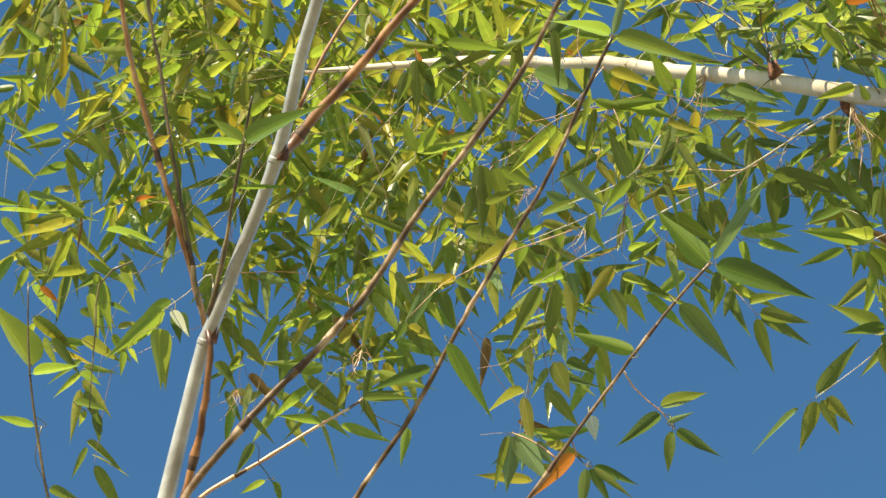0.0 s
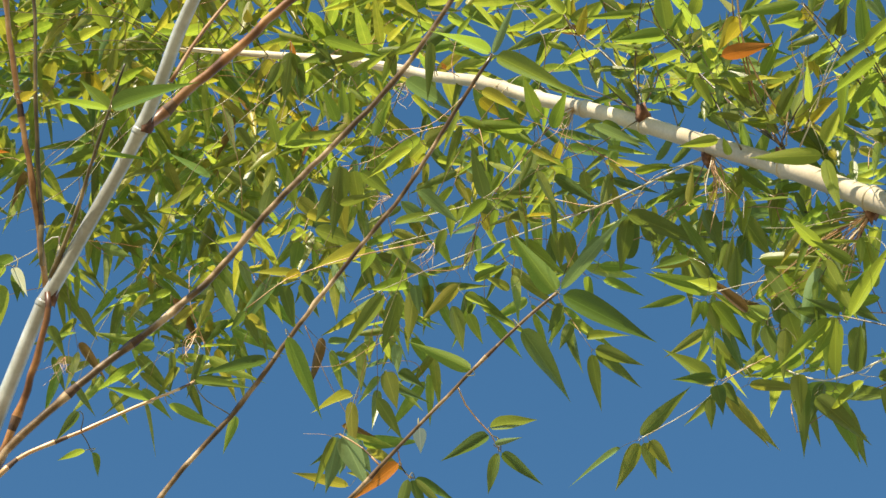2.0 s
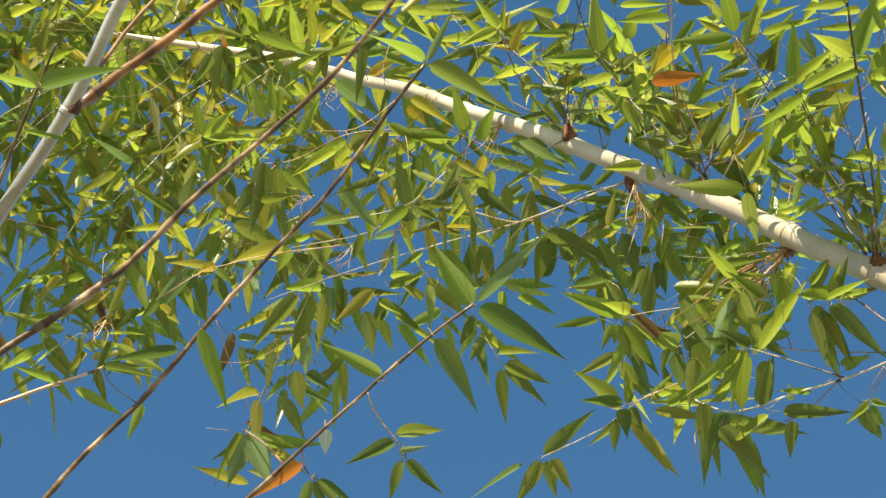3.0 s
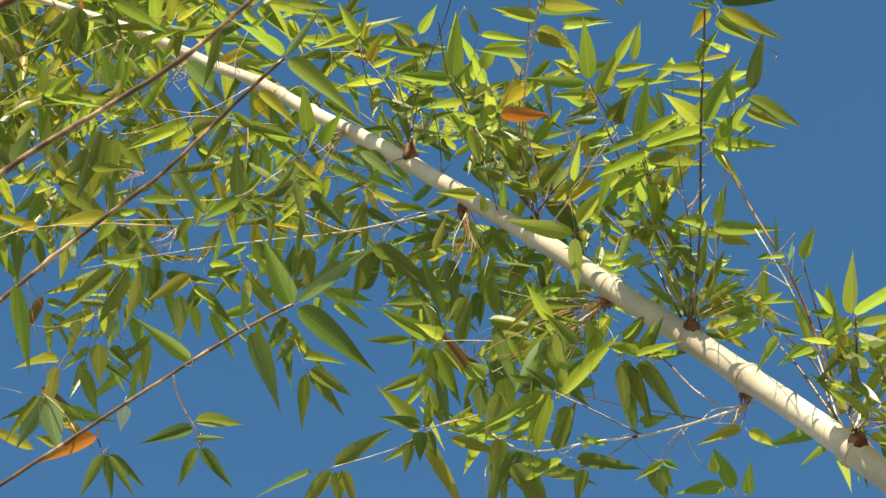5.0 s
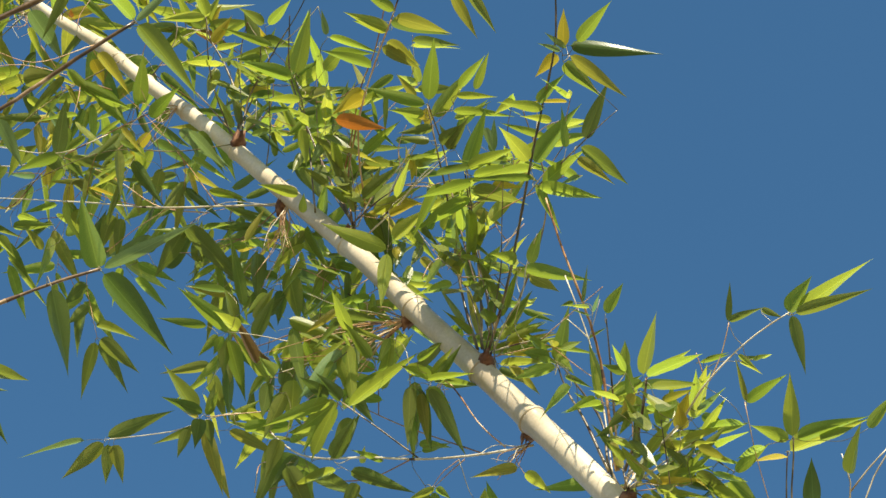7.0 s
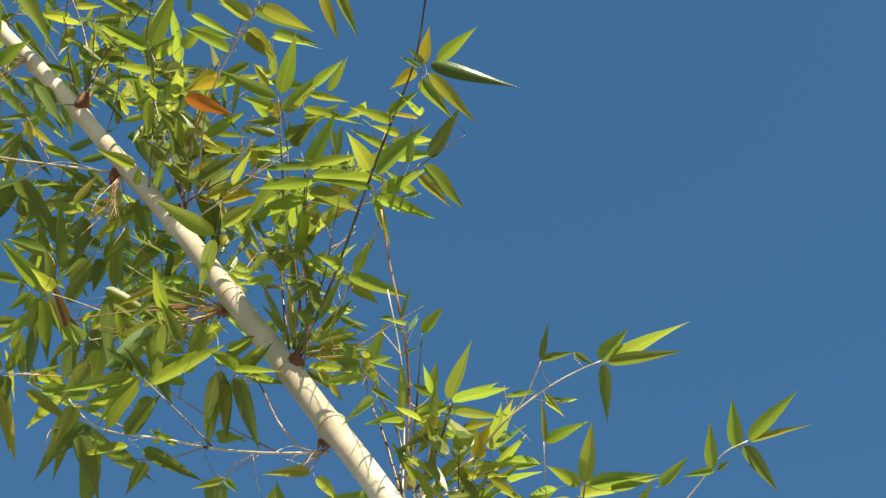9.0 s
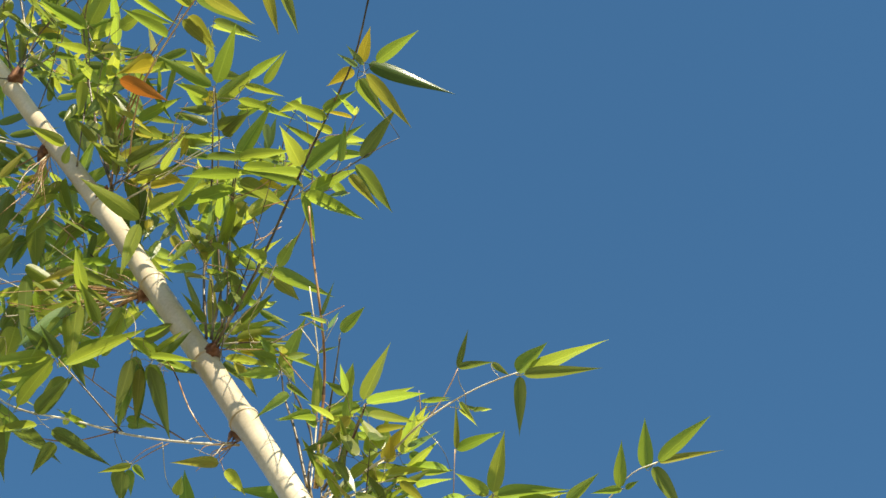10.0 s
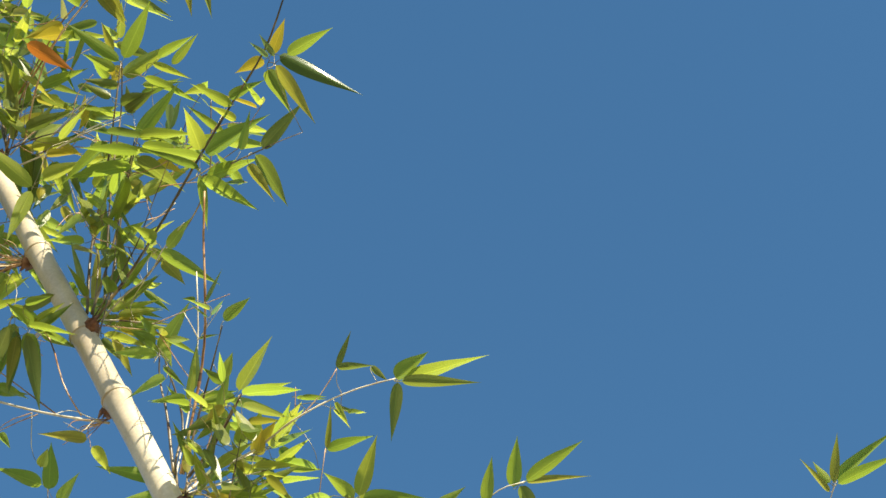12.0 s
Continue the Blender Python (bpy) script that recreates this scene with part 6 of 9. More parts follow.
leaf(b, (1.766, 1.539, 5.146), (1.787, 1.459, 5.164), 0.033, -18, LIT_GREEN)
leaf(b, (1.786, 1.575, 5.180), (1.861, 1.577, 5.162), 0.045, -11, GREEN)
leaf(b, (1.756, 1.623, 5.214), (1.772, 1.603, 5.112), 0.039, -18, DEEP)
leaf(b, (1.766, 1.599, 5.213), (1.789, 1.534, 5.133), 0.027, -7, LIT_GREEN)
leaf(b, (1.728, 1.653, 5.267), (1.744, 1.600, 5.150), 0.036, 14, YELLOW)
leaf(b, (1.678, 1.628, 5.256), (1.745, 1.623, 5.245), 0.030, -10, GREEN)
b = branch(culm_arching, [(1.618, 1.676, 5.160), (1.613, 1.656, 5.255), (1.580, 1.612, 5.314)], 0.0018, 0.001, PINK, 3)
leaf(b, (1.585, 1.617, 5.325), (1.558, 1.618, 5.335), 0.015, 7, LIT_GREEN)
b = branch(culm_arching, [(1.574, 1.686, 5.132), (1.519, 1.633, 5.354), (1.462, 1.588, 5.444), (1.403, 1.554, 5.502), (1.369, 1.537, 5.545)], 0.0018, 0.0012, PALE_STEM, 4)
leaf(b, (1.349, 1.452, 5.259), (1.270, 1.440, 5.170), 0.015, -1, LIT_GREEN)
leaf(b, (1.458, 1.582, 5.435), (1.485, 1.556, 5.468), 0.011, 1, GREEN)
b = branch(culm_arching, [(1.463, 1.587, 5.444), (1.428, 1.585, 5.458), (1.404, 1.585, 5.467)], 0.0012, 0.0007, PALE_STEM, 1)
b = branch(culm_arching, [(1.463, 1.587, 5.444), (1.451, 1.551, 5.463), (1.439, 1.515, 5.482)], 0.001, 0.0006, PALE_STEM, 1)
b = branch(culm_arching, [(1.650, 1.461, 5.252), (1.631, 1.447, 5.266), (1.597, 1.424, 5.291)], 0.0012, 0.0006, PINK, 2)
leaf(b, (1.628, 1.448, 5.314), (1.656, 1.394, 5.300), 0.014, -7, LIT_GREEN)
leaf(b, (1.670, 1.379, 5.265), (1.723, 1.377, 5.267), 0.017, 18, LIT_GREEN)
leaf(b, (1.657, 1.369, 5.247), (1.702, 1.346, 5.269), 0.012, -5, GREEN)
leaf(b, (1.698, 1.351, 5.267), (1.704, 1.324, 5.251), 0.014, 3, GREEN)
b = branch(culm_arching, [(1.883, 1.527, 5.105), (1.851, 1.481, 5.142), (1.831, 1.447, 5.167)], 0.0016, 0.001, DARK, 2)
leaf(b, (1.844, 1.457, 5.188), (1.922, 1.320, 5.200), 0.070, 12, GREEN)
leaf(b, (1.821, 1.443, 5.133), (1.817, 1.521, 5.212), 0.026, -3, YELLOW)
leaf(b, (1.906, 1.481, 5.065), (1.857, 1.420, 5.116), 0.048, 11, DEEP)
b = branch(culm_arching, [(1.973, 1.455, 5.085), (1.960, 1.421, 5.107), (1.913, 1.383, 5.149)], 0.002, 0.001, PALE_STEM, 2)
leaf(b, (1.931, 1.393, 5.099), (1.903, 1.313, 5.157), 0.042, 18, GREEN)
b = branch(culm_arching, [(1.961, 1.426, 5.105), (1.966, 1.365, 5.126), (1.974, 1.315, 5.141)], 0.002, 0.0014, PALE_STEM, 2)

# twigs and leaves over the middle joints
b = branch(culm_arching, [(1.131, 1.939, 6.163), (1.124, 1.852, 6.188), (1.104, 1.711, 6.205)], 0.0022, 0.0012, PALE_STEM, 3)
leaf(b, (1.061, 1.635, 6.102), (0.994, 1.638, 6.117), 0.038, -9, LIT_GREEN)
leaf(b, (1.056, 1.599, 6.132), (1.076, 1.633, 6.105), 0.038, 0, YELLOW)
leaf(b, (1.125, 1.776, 6.184), (1.095, 1.748, 6.221), 0.024, -8, YELLOW)
leaf(b, (1.124, 1.751, 6.206), (1.152, 1.806, 6.206), 0.024, -6, YELLOW)
b = branch(culm_arching, [(1.137, 1.937, 6.167), (1.152, 1.873, 6.195), (1.183, 1.705, 6.198)], 0.0026, 0.0014, PALE_STEM, 3)
leaf(b, (1.144, 1.768, 6.200), (1.153, 1.659, 6.129), 0.038, 12, GREEN)
leaf(b, (1.148, 1.847, 6.160), (1.197, 1.823, 6.158), 0.024, -12, YELLOW)
leaf(b, (1.059, 1.878, 6.118), (1.092, 1.781, 6.163), 0.042, -2, DEEP)
leaf(b, (1.022, 1.816, 6.172), (1.105, 1.775, 6.185), 0.031, -2, SHADE_GREEN)
b = branch(culm_arching, [(1.118, 1.943, 6.154), (0.934, 1.700, 6.128), (0.891, 1.576, 6.129), (0.862, 1.470, 6.129)], 0.0022, 0.0016, PINK, 5)
b = branch(culm_arching, [(1.371, 1.801, 5.656), (1.191, 1.690, 5.958), (1.130, 1.640, 6.049), (1.030, 1.560, 6.038)], 0.0026, 0.0014, DARK, 5)
leaf(b, (1.080, 1.526, 6.009), (1.193, 1.470, 6.025), 0.030, 13, LIT_GREEN)
leaf(b, (1.089, 1.463, 6.017), (1.068, 1.382, 6.037), 0.027, -14, LIT_GREEN)
leaf(b, (1.192, 1.542, 5.947), (1.159, 1.485, 5.981), 0.027, -14, PALE)
b = branch(culm_arching, [(1.384, 1.798, 5.665), (1.245, 1.688, 5.909), (1.158, 1.591, 5.905)], 0.0026, 0.0014, DARK, 4)
b = branch(culm_arching, [(1.404, 1.793, 5.678), (1.318, 1.510, 5.843), (1.195, 1.428, 5.997)], 0.0026, 0.0014, DARK, 4)

# fans of leaves below the cane
b = branch(culm_arching, [(1.286, 2.058, 5.937), (1.191, 2.154, 5.918), (1.140, 2.219, 5.899), (1.081, 2.274, 5.863)], 0.0016, 0.0009, PALE_STEM, 4)
leaf(b, (1.085, 2.261, 5.848), (1.044, 2.260, 5.890), 0.049, -5, LIT_GREEN)
leaf(b, (1.093, 2.244, 5.899), (1.097, 2.140, 5.932), 0.035, 8, LIT_GREEN)
leaf(b, (1.083, 2.282, 5.853), (1.107, 2.338, 5.795), 0.045, -7, DEEP)
leaf(b, (1.126, 2.240, 5.849), (1.175, 2.321, 5.798), 0.063, -10, GREEN)
leaf(b, (1.120, 2.207, 5.850), (1.151, 2.235, 5.811), 0.038, 10, PALE)
leaf(b, (1.016, 2.252, 5.936), (1.004, 2.165, 5.998), 0.049, 15, SHADE_GREEN)
leaf(b, (1.075, 2.285, 5.866), (1.060, 2.329, 5.831), 0.035, -16, GREEN)
leaf(b, (1.202, 2.262, 5.875), (1.231, 2.326, 5.836), 0.042, 4, DEEP)
leaf(b, (1.206, 2.255, 5.857), (1.216, 2.191, 5.921), 0.035, -17, GREEN)
b = branch(culm_arching, [(1.188, 2.150, 5.921), (1.129, 2.181, 5.922), (0.976, 2.233, 5.900), (0.945, 2.244, 5.890)], 0.0015, 0.0009, PALE_STEM, 3)
leaf(b, (0.964, 2.234, 5.900), (0.893, 2.222, 5.903), 0.052, -14, LIT_GREEN)
leaf(b, (0.897, 2.187, 5.951), (0.818, 2.221, 5.946), 0.031, -14, DEEP)
leaf(b, (0.933, 2.197, 5.878), (0.885, 2.167, 5.913), 0.038, -16, DEEP)
leaf(b, (1.046, 2.277, 5.884), (0.944, 2.231, 5.953), 0.038, -10, BROWN)
leaf(b, (0.957, 2.266, 5.902), (1.060, 2.353, 5.859), 0.052, 4, GREEN)
leaf(b, (0.932, 2.242, 5.855), (0.934, 2.283, 5.837), 0.031, -14, GREEN)
leaf(b, (0.953, 2.272, 5.907), (0.991, 2.336, 5.864), 0.042, -17, SHADE_GREEN)
b = branch(culm_arching, [(1.212, 2.274, 5.849), (1.092, 2.352, 5.816), (0.999, 2.409, 5.785)], 0.0015, 0.0009, PINK, 3)
leaf(b, (0.996, 2.421, 5.813), (0.903, 2.447, 5.830), 0.038, 6, GREEN)
leaf(b, (0.996, 2.402, 5.778), (0.987, 2.341, 5.792), 0.028, -14, GREEN)
leaf(b, (0.982, 2.401, 5.754), (1.006, 2.458, 5.728), 0.045, -2, DEEP)
leaf(b, (1.008, 2.427, 5.808), (1.054, 2.472, 5.789), 0.035, 6, SHADE_GREEN)
leaf(b, (1.065, 2.385, 5.822), (1.148, 2.368, 5.827), 0.035, 11, LIT_GREEN)
leaf(b, (1.084, 2.381, 5.773), (1.156, 2.329, 5.808), 0.038, -13, LIT_GREEN)

# slim leaves at the foot of the tuft
b = branch(culm_arching, [(1.389, 1.805, 5.600), (1.406, 1.775, 5.649), (1.424, 1.746, 5.655)], 0.0012, 0.0007, OLIVE, 1)
leaf(b, (1.395, 1.771, 5.633), (1.446, 1.708, 5.668), 0.019, 11, LIT_GREEN)
leaf(b, (1.394, 1.766, 5.649), (1.432, 1.708, 5.690), 0.019, -6, LIT_GREEN)
leaf(b, (1.388, 1.768, 5.596), (1.464, 1.702, 5.637), 0.018, -7, YELLOW)
leaf(b, (1.415, 1.763, 5.592), (1.481, 1.709, 5.606), 0.022, -13, LIT_GREEN)
leaf(b, (1.389, 1.789, 5.593), (1.470, 1.742, 5.672), 0.019, -16, GREEN)
leaf(b, (1.395, 1.758, 5.669), (1.387, 1.683, 5.704), 0.022, 10, GREEN)
b = branch(culm_arching, [(1.608, 1.685, 5.129), (1.709, 1.655, 5.222), (1.762, 1.568, 5.151)], 0.0018, 0.001, OLIVE, 3)
leaf(b, (1.675, 1.649, 5.280), (1.732, 1.596, 5.290), 0.027, -8, GREEN)
leaf(b, (1.704, 1.662, 5.257), (1.717, 1.577, 5.195), 0.030, -14, GREEN)
leaf(b, (1.723, 1.639, 5.204), (1.783, 1.609, 5.175), 0.039, -3, GREEN)
leaf(b, (1.710, 1.591, 5.164), (1.802, 1.584, 5.144), 0.036, 2, DEEP)
leaf(b, (1.675, 1.686, 5.220), (1.715, 1.626, 5.157), 0.030, 15, LIT_GREEN)
leaf(b, (1.696, 1.678, 5.205), (1.764, 1.666, 5.181), 0.036, -18, GREEN)
leaf(b, (1.752, 1.593, 5.148), (1.835, 1.577, 5.115), 0.039, -1, GREEN)
leaf(b, (1.658, 1.680, 5.240), (1.679, 1.637, 5.269), 0.021, -13, LIT_GREEN)
leaf(b, (1.719, 1.632, 5.271), (1.746, 1.568, 5.162), 0.030, -4, LIT_GREEN)
leaf(b, (1.679, 1.608, 5.283), (1.709, 1.554, 5.270), 0.027, 18, SHADE_GREEN)
b = low_twig
leaf(b, (1.370, 2.067, 5.537), (1.411, 2.019, 5.546), 0.026, 0, GREEN)
leaf(b, (1.251, 2.171, 5.485), (1.392, 2.138, 5.487), 0.043, -18, DEEP)
leaf(b, (1.224, 2.176, 5.475), (1.166, 2.272, 5.469), 0.039, -15, GREEN)
leaf(b, (1.306, 2.118, 5.504), (1.247, 2.152, 5.540), 0.023, 7, LIT_GREEN)
leaf(b, (1.131, 2.239, 5.488), (1.252, 2.297, 5.424), 0.056, -6, DEEP)
leaf(b, (1.176, 2.236, 5.510), (1.242, 2.338, 5.420), 0.059, -13, GREEN)
leaf(b, (1.168, 2.191, 5.494), (1.147, 2.081, 5.538), 0.039, 8, GREEN)
leaf(b, (1.218, 2.189, 5.521), (1.209, 2.095, 5.559), 0.049, -3, DEEP)
b = branch(culm_arching, [(1.345, 2.034, 5.442), (1.276, 2.047, 5.484), (1.156, 2.082, 5.575)], 0.002, 0.0012, DARK, 3)
leaf(b, (1.164, 2.093, 5.586), (1.122, 2.169, 5.535), 0.049, 11, GREEN)
leaf(b, (1.190, 2.093, 5.587), (1.246, 1.928, 5.639), 0.052, 17, LIT_GREEN)
leaf(b, (1.158, 2.070, 5.551), (1.090, 2.059, 5.584), 0.043, -10, DEEP)
leaf(b, (1.146, 2.087, 5.568), (1.054, 2.203, 5.531), 0.043, 7, LIT_GREEN)
leaf(b, (1.138, 2.088, 5.570), (1.065, 2.085, 5.582), 0.039, -1, DEEP)
leaf(b, (1.167, 2.107, 5.593), (1.189, 2.228, 5.553), 0.039, 1, GREEN)
b = branch(culm_arching, [(1.438, 1.854, 5.345), (1.392, 1.875, 5.412), (1.296, 1.873, 5.507), (1.220, 1.928, 5.563)], 0.0018, 0.0011, PINK, 3)
leaf(b, (1.256, 1.949, 5.553), (1.334, 2.043, 5.455), 0.043, -7, GREEN)
leaf(b, (1.259, 1.921, 5.509), (1.352, 2.001, 5.463), 0.040, 18, DEEP)
leaf(b, (1.269, 1.895, 5.491), (1.403, 1.959, 5.445), 0.047, -5, GREEN)
leaf(b, (1.219, 1.913, 5.531), (1.278, 1.872, 5.508), 0.040, 3, LIT_GREEN)
leaf(b, (1.307, 1.901, 5.544), (1.373, 1.858, 5.540), 0.031, -14, GREEN)
leaf(b, (1.280, 1.876, 5.496), (1.286, 1.803, 5.539), 0.026, -3, GREEN)
leaf(b, (1.258, 1.887, 5.491), (1.329, 1.822, 5.496), 0.029, 11, LIT_GREEN)
b = branch(culm_arching, [(1.398, 1.943, 5.375), (1.392, 1.988, 5.378), (1.387, 2.037, 5.377)], 0.0013, 0.0008, PINK, 2)
leaf(b, (1.379, 2.025, 5.351), (1.346, 2.083, 5.343), 0.022, 18, GREEN)
leaf(b, (1.380, 2.025, 5.352), (1.416, 2.022, 5.338), 0.022, -9, LIT_GREEN)
leaf(b, (1.378, 2.054, 5.353), (1.416, 2.085, 5.311), 0.041, -3, DEEP)
leaf(b, (1.393, 2.057, 5.385), (1.430, 2.075, 5.347), 0.032, 17, GREEN)

# leaves round the thin end of the cane and its upper joints
b = branch(culm_arching, [(0.426, 2.326, 7.091), (0.306, 2.429, 6.999), (0.168, 2.479, 6.983), (0.176, 2.555, 6.947)], 0.0015, 0.0008, PINK, 4)
leaf(b, (0.113, 2.349, 7.040), (0.179, 2.386, 7.030), 0.033, 11, LIT_GREEN)
leaf(b, (0.160, 2.478, 6.980), (0.190, 2.388, 7.045), 0.038, -6, LIT_GREEN)
leaf(b, (0.292, 2.448, 6.964), (0.175, 2.550, 6.927), 0.046, -7, GREEN)
leaf(b, (0.305, 2.464, 6.947), (0.372, 2.408, 6.963), 0.067, -13, SHADE_GREEN)
leaf(b, (0.133, 2.573, 6.943), (0.227, 2.618, 6.944), 0.042, -16, GREEN)
leaf(b, (0.116, 2.641, 6.915), (0.199, 2.603, 6.930), 0.029, 10, SHADE_GREEN)
leaf(b, (0.343, 2.515, 6.970), (0.449, 2.516, 6.973), 0.033, -8, LIT_GREEN)
leaf(b, (0.077, 2.619, 6.930), (0.120, 2.745, 6.888), 0.071, -14, SHADE_GREEN)
b = branch(culm_arching, [(0.555, 2.367, 6.728), (0.482, 2.462, 6.691), (0.336, 2.543, 6.686), (0.238, 2.590, 6.702)], 0.0015, 0.0008, PALE_STEM, 4)
leaf(b, (0.290, 2.473, 6.685), (0.403, 2.527, 6.637), 0.048, -3, PALE)
leaf(b, (0.473, 2.486, 6.711), (0.421, 2.379, 6.789), 0.052, 2, DEEP)
leaf(b, (0.238, 2.578, 6.669), (0.352, 2.541, 6.705), 0.036, 15, SHADE_GREEN)
leaf(b, (0.444, 2.487, 6.681), (0.517, 2.503, 6.659), 0.044, -18, SHADE_GREEN)
leaf(b, (0.488, 2.483, 6.717), (0.561, 2.499, 6.704), 0.040, -1, DEEP)
leaf(b, (0.386, 2.506, 6.692), (0.395, 2.586, 6.659), 0.040, -13, GREEN)
b = branch(culm_arching, [(0.120, 2.673, 7.169), (0.020, 2.780, 7.062), (-0.001, 2.825, 6.982)], 0.0015, 0.0008, PINK, 3)
leaf(b, (0.030, 2.816, 7.028), (0.197, 2.840, 7.006), 0.069, -4, DEEP)
leaf(b, (-0.029, 2.847, 6.994), (0.018, 2.804, 6.996), 0.030, 18, LIT_GREEN)
leaf(b, (-0.037, 2.761, 7.062), (-0.068, 2.665, 7.110), 0.043, 0, GREEN)
leaf(b, (-0.119, 2.791, 7.012), (-0.104, 2.714, 7.083), 0.056, -18, SHADE_GREEN)
leaf(b, (0.005, 2.761, 7.013), (0.079, 2.785, 7.028), 0.043, -15, SHADE_GREEN)
leaf(b, (-0.009, 2.775, 7.028), (-0.065, 2.854, 7.020), 0.039, 7, GREEN)
leaf(b, (-0.005, 2.840, 6.989), (-0.010, 2.929, 6.950), 0.052, -6, GREEN)
b = branch(culm_arching, [(0.812, 2.158, 6.679), (0.706, 2.093, 6.749), (0.586, 1.926, 6.695)], 0.0024, 0.0012, DARK, 4)
leaf(b, (0.590, 1.939, 6.735), (0.516, 1.882, 6.758), 0.043, -13, LIT_GREEN)
leaf(b, (0.586, 1.926, 6.700), (0.496, 1.985, 6.667), 0.031, 8, LIT_GREEN)
leaf(b, (0.676, 2.047, 6.788), (0.592, 2.065, 6.667), 0.035, -3, LIT_GREEN)
leaf(b, (0.669, 2.024, 6.793), (0.711, 1.969, 6.788), 0.027, 11, GREEN)
leaf(b, (0.693, 2.061, 6.783), (0.708, 2.106, 6.686), 0.043, 17, SHADE_GREEN)
leaf(b, (0.632, 1.966, 6.668), (0.639, 1.892, 6.702), 0.035, -10, YELLOW)
b = branch(culm_arching, [(0.828, 2.162, 6.708), (0.815, 2.060, 6.782), (0.750, 1.929, 6.778)], 0.0022, 0.0012, DARK, 3)
leaf(b, (0.753, 1.936, 6.790), (0.827, 1.901, 6.792), 0.050, 7, SHADE_GREEN)
leaf(b, (0.746, 1.894, 6.807), (0.742, 1.779, 6.732), 0.035, -1, GREEN)
leaf(b, (0.753, 1.955, 6.821), (0.690, 1.927, 6.873), 0.050, 1, DEEP)
leaf(b, (0.798, 2.076, 6.778), (0.837, 2.025, 6.772), 0.031, -7, YELLOW)
leaf(b, (0.775, 1.968, 6.772), (0.729, 2.012, 6.787), 0.031, 18, GREEN)
leaf(b, (0.732, 1.888, 6.785), (0.664, 1.900, 6.822), 0.039, -5, SHADE_GREEN)
b = branch(culm_arching, [(0.999, 1.989, 6.157), (0.878, 1.880, 6.395), (0.795, 1.791, 6.337)], 0.0024, 0.0012, DARK, 4)
leaf(b, (0.795, 1.797, 6.329), (0.673, 1.822, 6.318), 0.047, 3, LIT_GREEN)
leaf(b, (0.799, 1.799, 6.362), (0.749, 1.666, 6.419), 0.054, -14, LIT_GREEN)
leaf(b, (0.842, 1.730, 6.315), (0.856, 1.672, 6.344), 0.043, -3, LIT_GREEN)
leaf(b, (0.806, 1.662, 6.341), (0.920, 1.623, 6.331), 0.029, 11, LIT_GREEN)
leaf(b, (0.965, 1.941, 6.309), (0.999, 1.978, 6.229), 0.051, 18, SHADE_GREEN)
leaf(b, (0.833, 1.816, 6.288), (0.763, 1.860, 6.282), 0.036, -9, GREEN)
leaf(b, (0.855, 1.798, 6.306), (0.911, 1.785, 6.400), 0.036, -3, SHADE_GREEN)
leaf(b, (0.893, 1.811, 6.439), (0.814, 1.723, 6.366), 0.036, 17, LIT_GREEN)
leaf(b, (0.889, 1.905, 6.356), (0.945, 1.962, 6.319), 0.040, 12, GREEN)
leaf(b, (0.705, 2.271, 6.784), (0.874, 2.275, 6.756), 0.048, -12, PALE)
b = branch(culm_arching, [(0.752, 1.803, 6.502), (0.762, 1.722, 6.476), (0.762, 1.649, 6.449)], 0.0014, 0.0009, PALE_STEM, 2)
leaf(b, (0.811, 1.681, 6.395), (0.772, 1.645, 6.421), 0.022, -2, PALE)

# leaves added over the joints, facing the sun, to cast shadows on the cane
b = branch(culm_arching, [(0.831, 2.131, 6.538), (0.781, 2.052, 6.633), (0.712, 1.974, 6.698)], 0.0018, 0.0009, DARK, 3)
leaf(b, (0.691, 1.992, 6.675), (0.704, 2.008, 6.781), 0.050, -46, DEEP)
leaf(b, (0.685, 2.061, 6.668), (0.797, 2.031, 6.663), 0.054, 74, DEEP)
leaf(b, (0.759, 2.035, 6.591), (0.735, 2.058, 6.687), 0.048, -21, DEEP)
leaf(b, (0.699, 1.994, 6.689), (0.795, 1.957, 6.618), 0.059, 46, SHADE_GREEN)
b = branch(culm_arching, [(0.899, 2.091, 6.414), (0.854, 2.010, 6.501), (0.788, 1.929, 6.559)], 0.0018, 0.0009, DARK, 3)
leaf(b, (0.792, 1.920, 6.523), (0.740, 1.953, 6.634), 0.060, -70, DEEP)
leaf(b, (0.787, 2.031, 6.503), (0.888, 2.007, 6.512), 0.049, 51, DEEP)
leaf(b, (0.836, 1.889, 6.526), (0.740, 1.921, 6.563), 0.050, -56, DEEP)
b = branch(culm_arching, [(1.105, 1.970, 6.041), (1.050, 1.895, 6.147), (0.974, 1.820, 6.223)], 0.0018, 0.0009, DARK, 3)
leaf(b, (0.947, 1.798, 6.266), (0.877, 1.830, 6.346), 0.053, -57, GREEN)
leaf(b, (0.926, 1.867, 6.288), (1.012, 1.835, 6.234), 0.050, 86, GREEN)
leaf(b, (1.030, 1.895, 6.176), (0.962, 1.923, 6.237), 0.044, -55, DEEP)
leaf(b, (0.994, 1.893, 6.141), (1.040, 1.898, 6.231), 0.047, 74, DEEP)
leaf(b, (0.977, 1.917, 6.155), (1.082, 1.888, 6.141), 0.052, 61, SHADE_GREEN)
leaf(b, (1.058, 1.881, 6.095), (1.012, 1.907, 6.176), 0.046, -93, GREEN)
leaf(b, (0.958, 1.814, 6.150), (1.050, 1.792, 6.159), 0.044, 56, SHADE_GREEN)
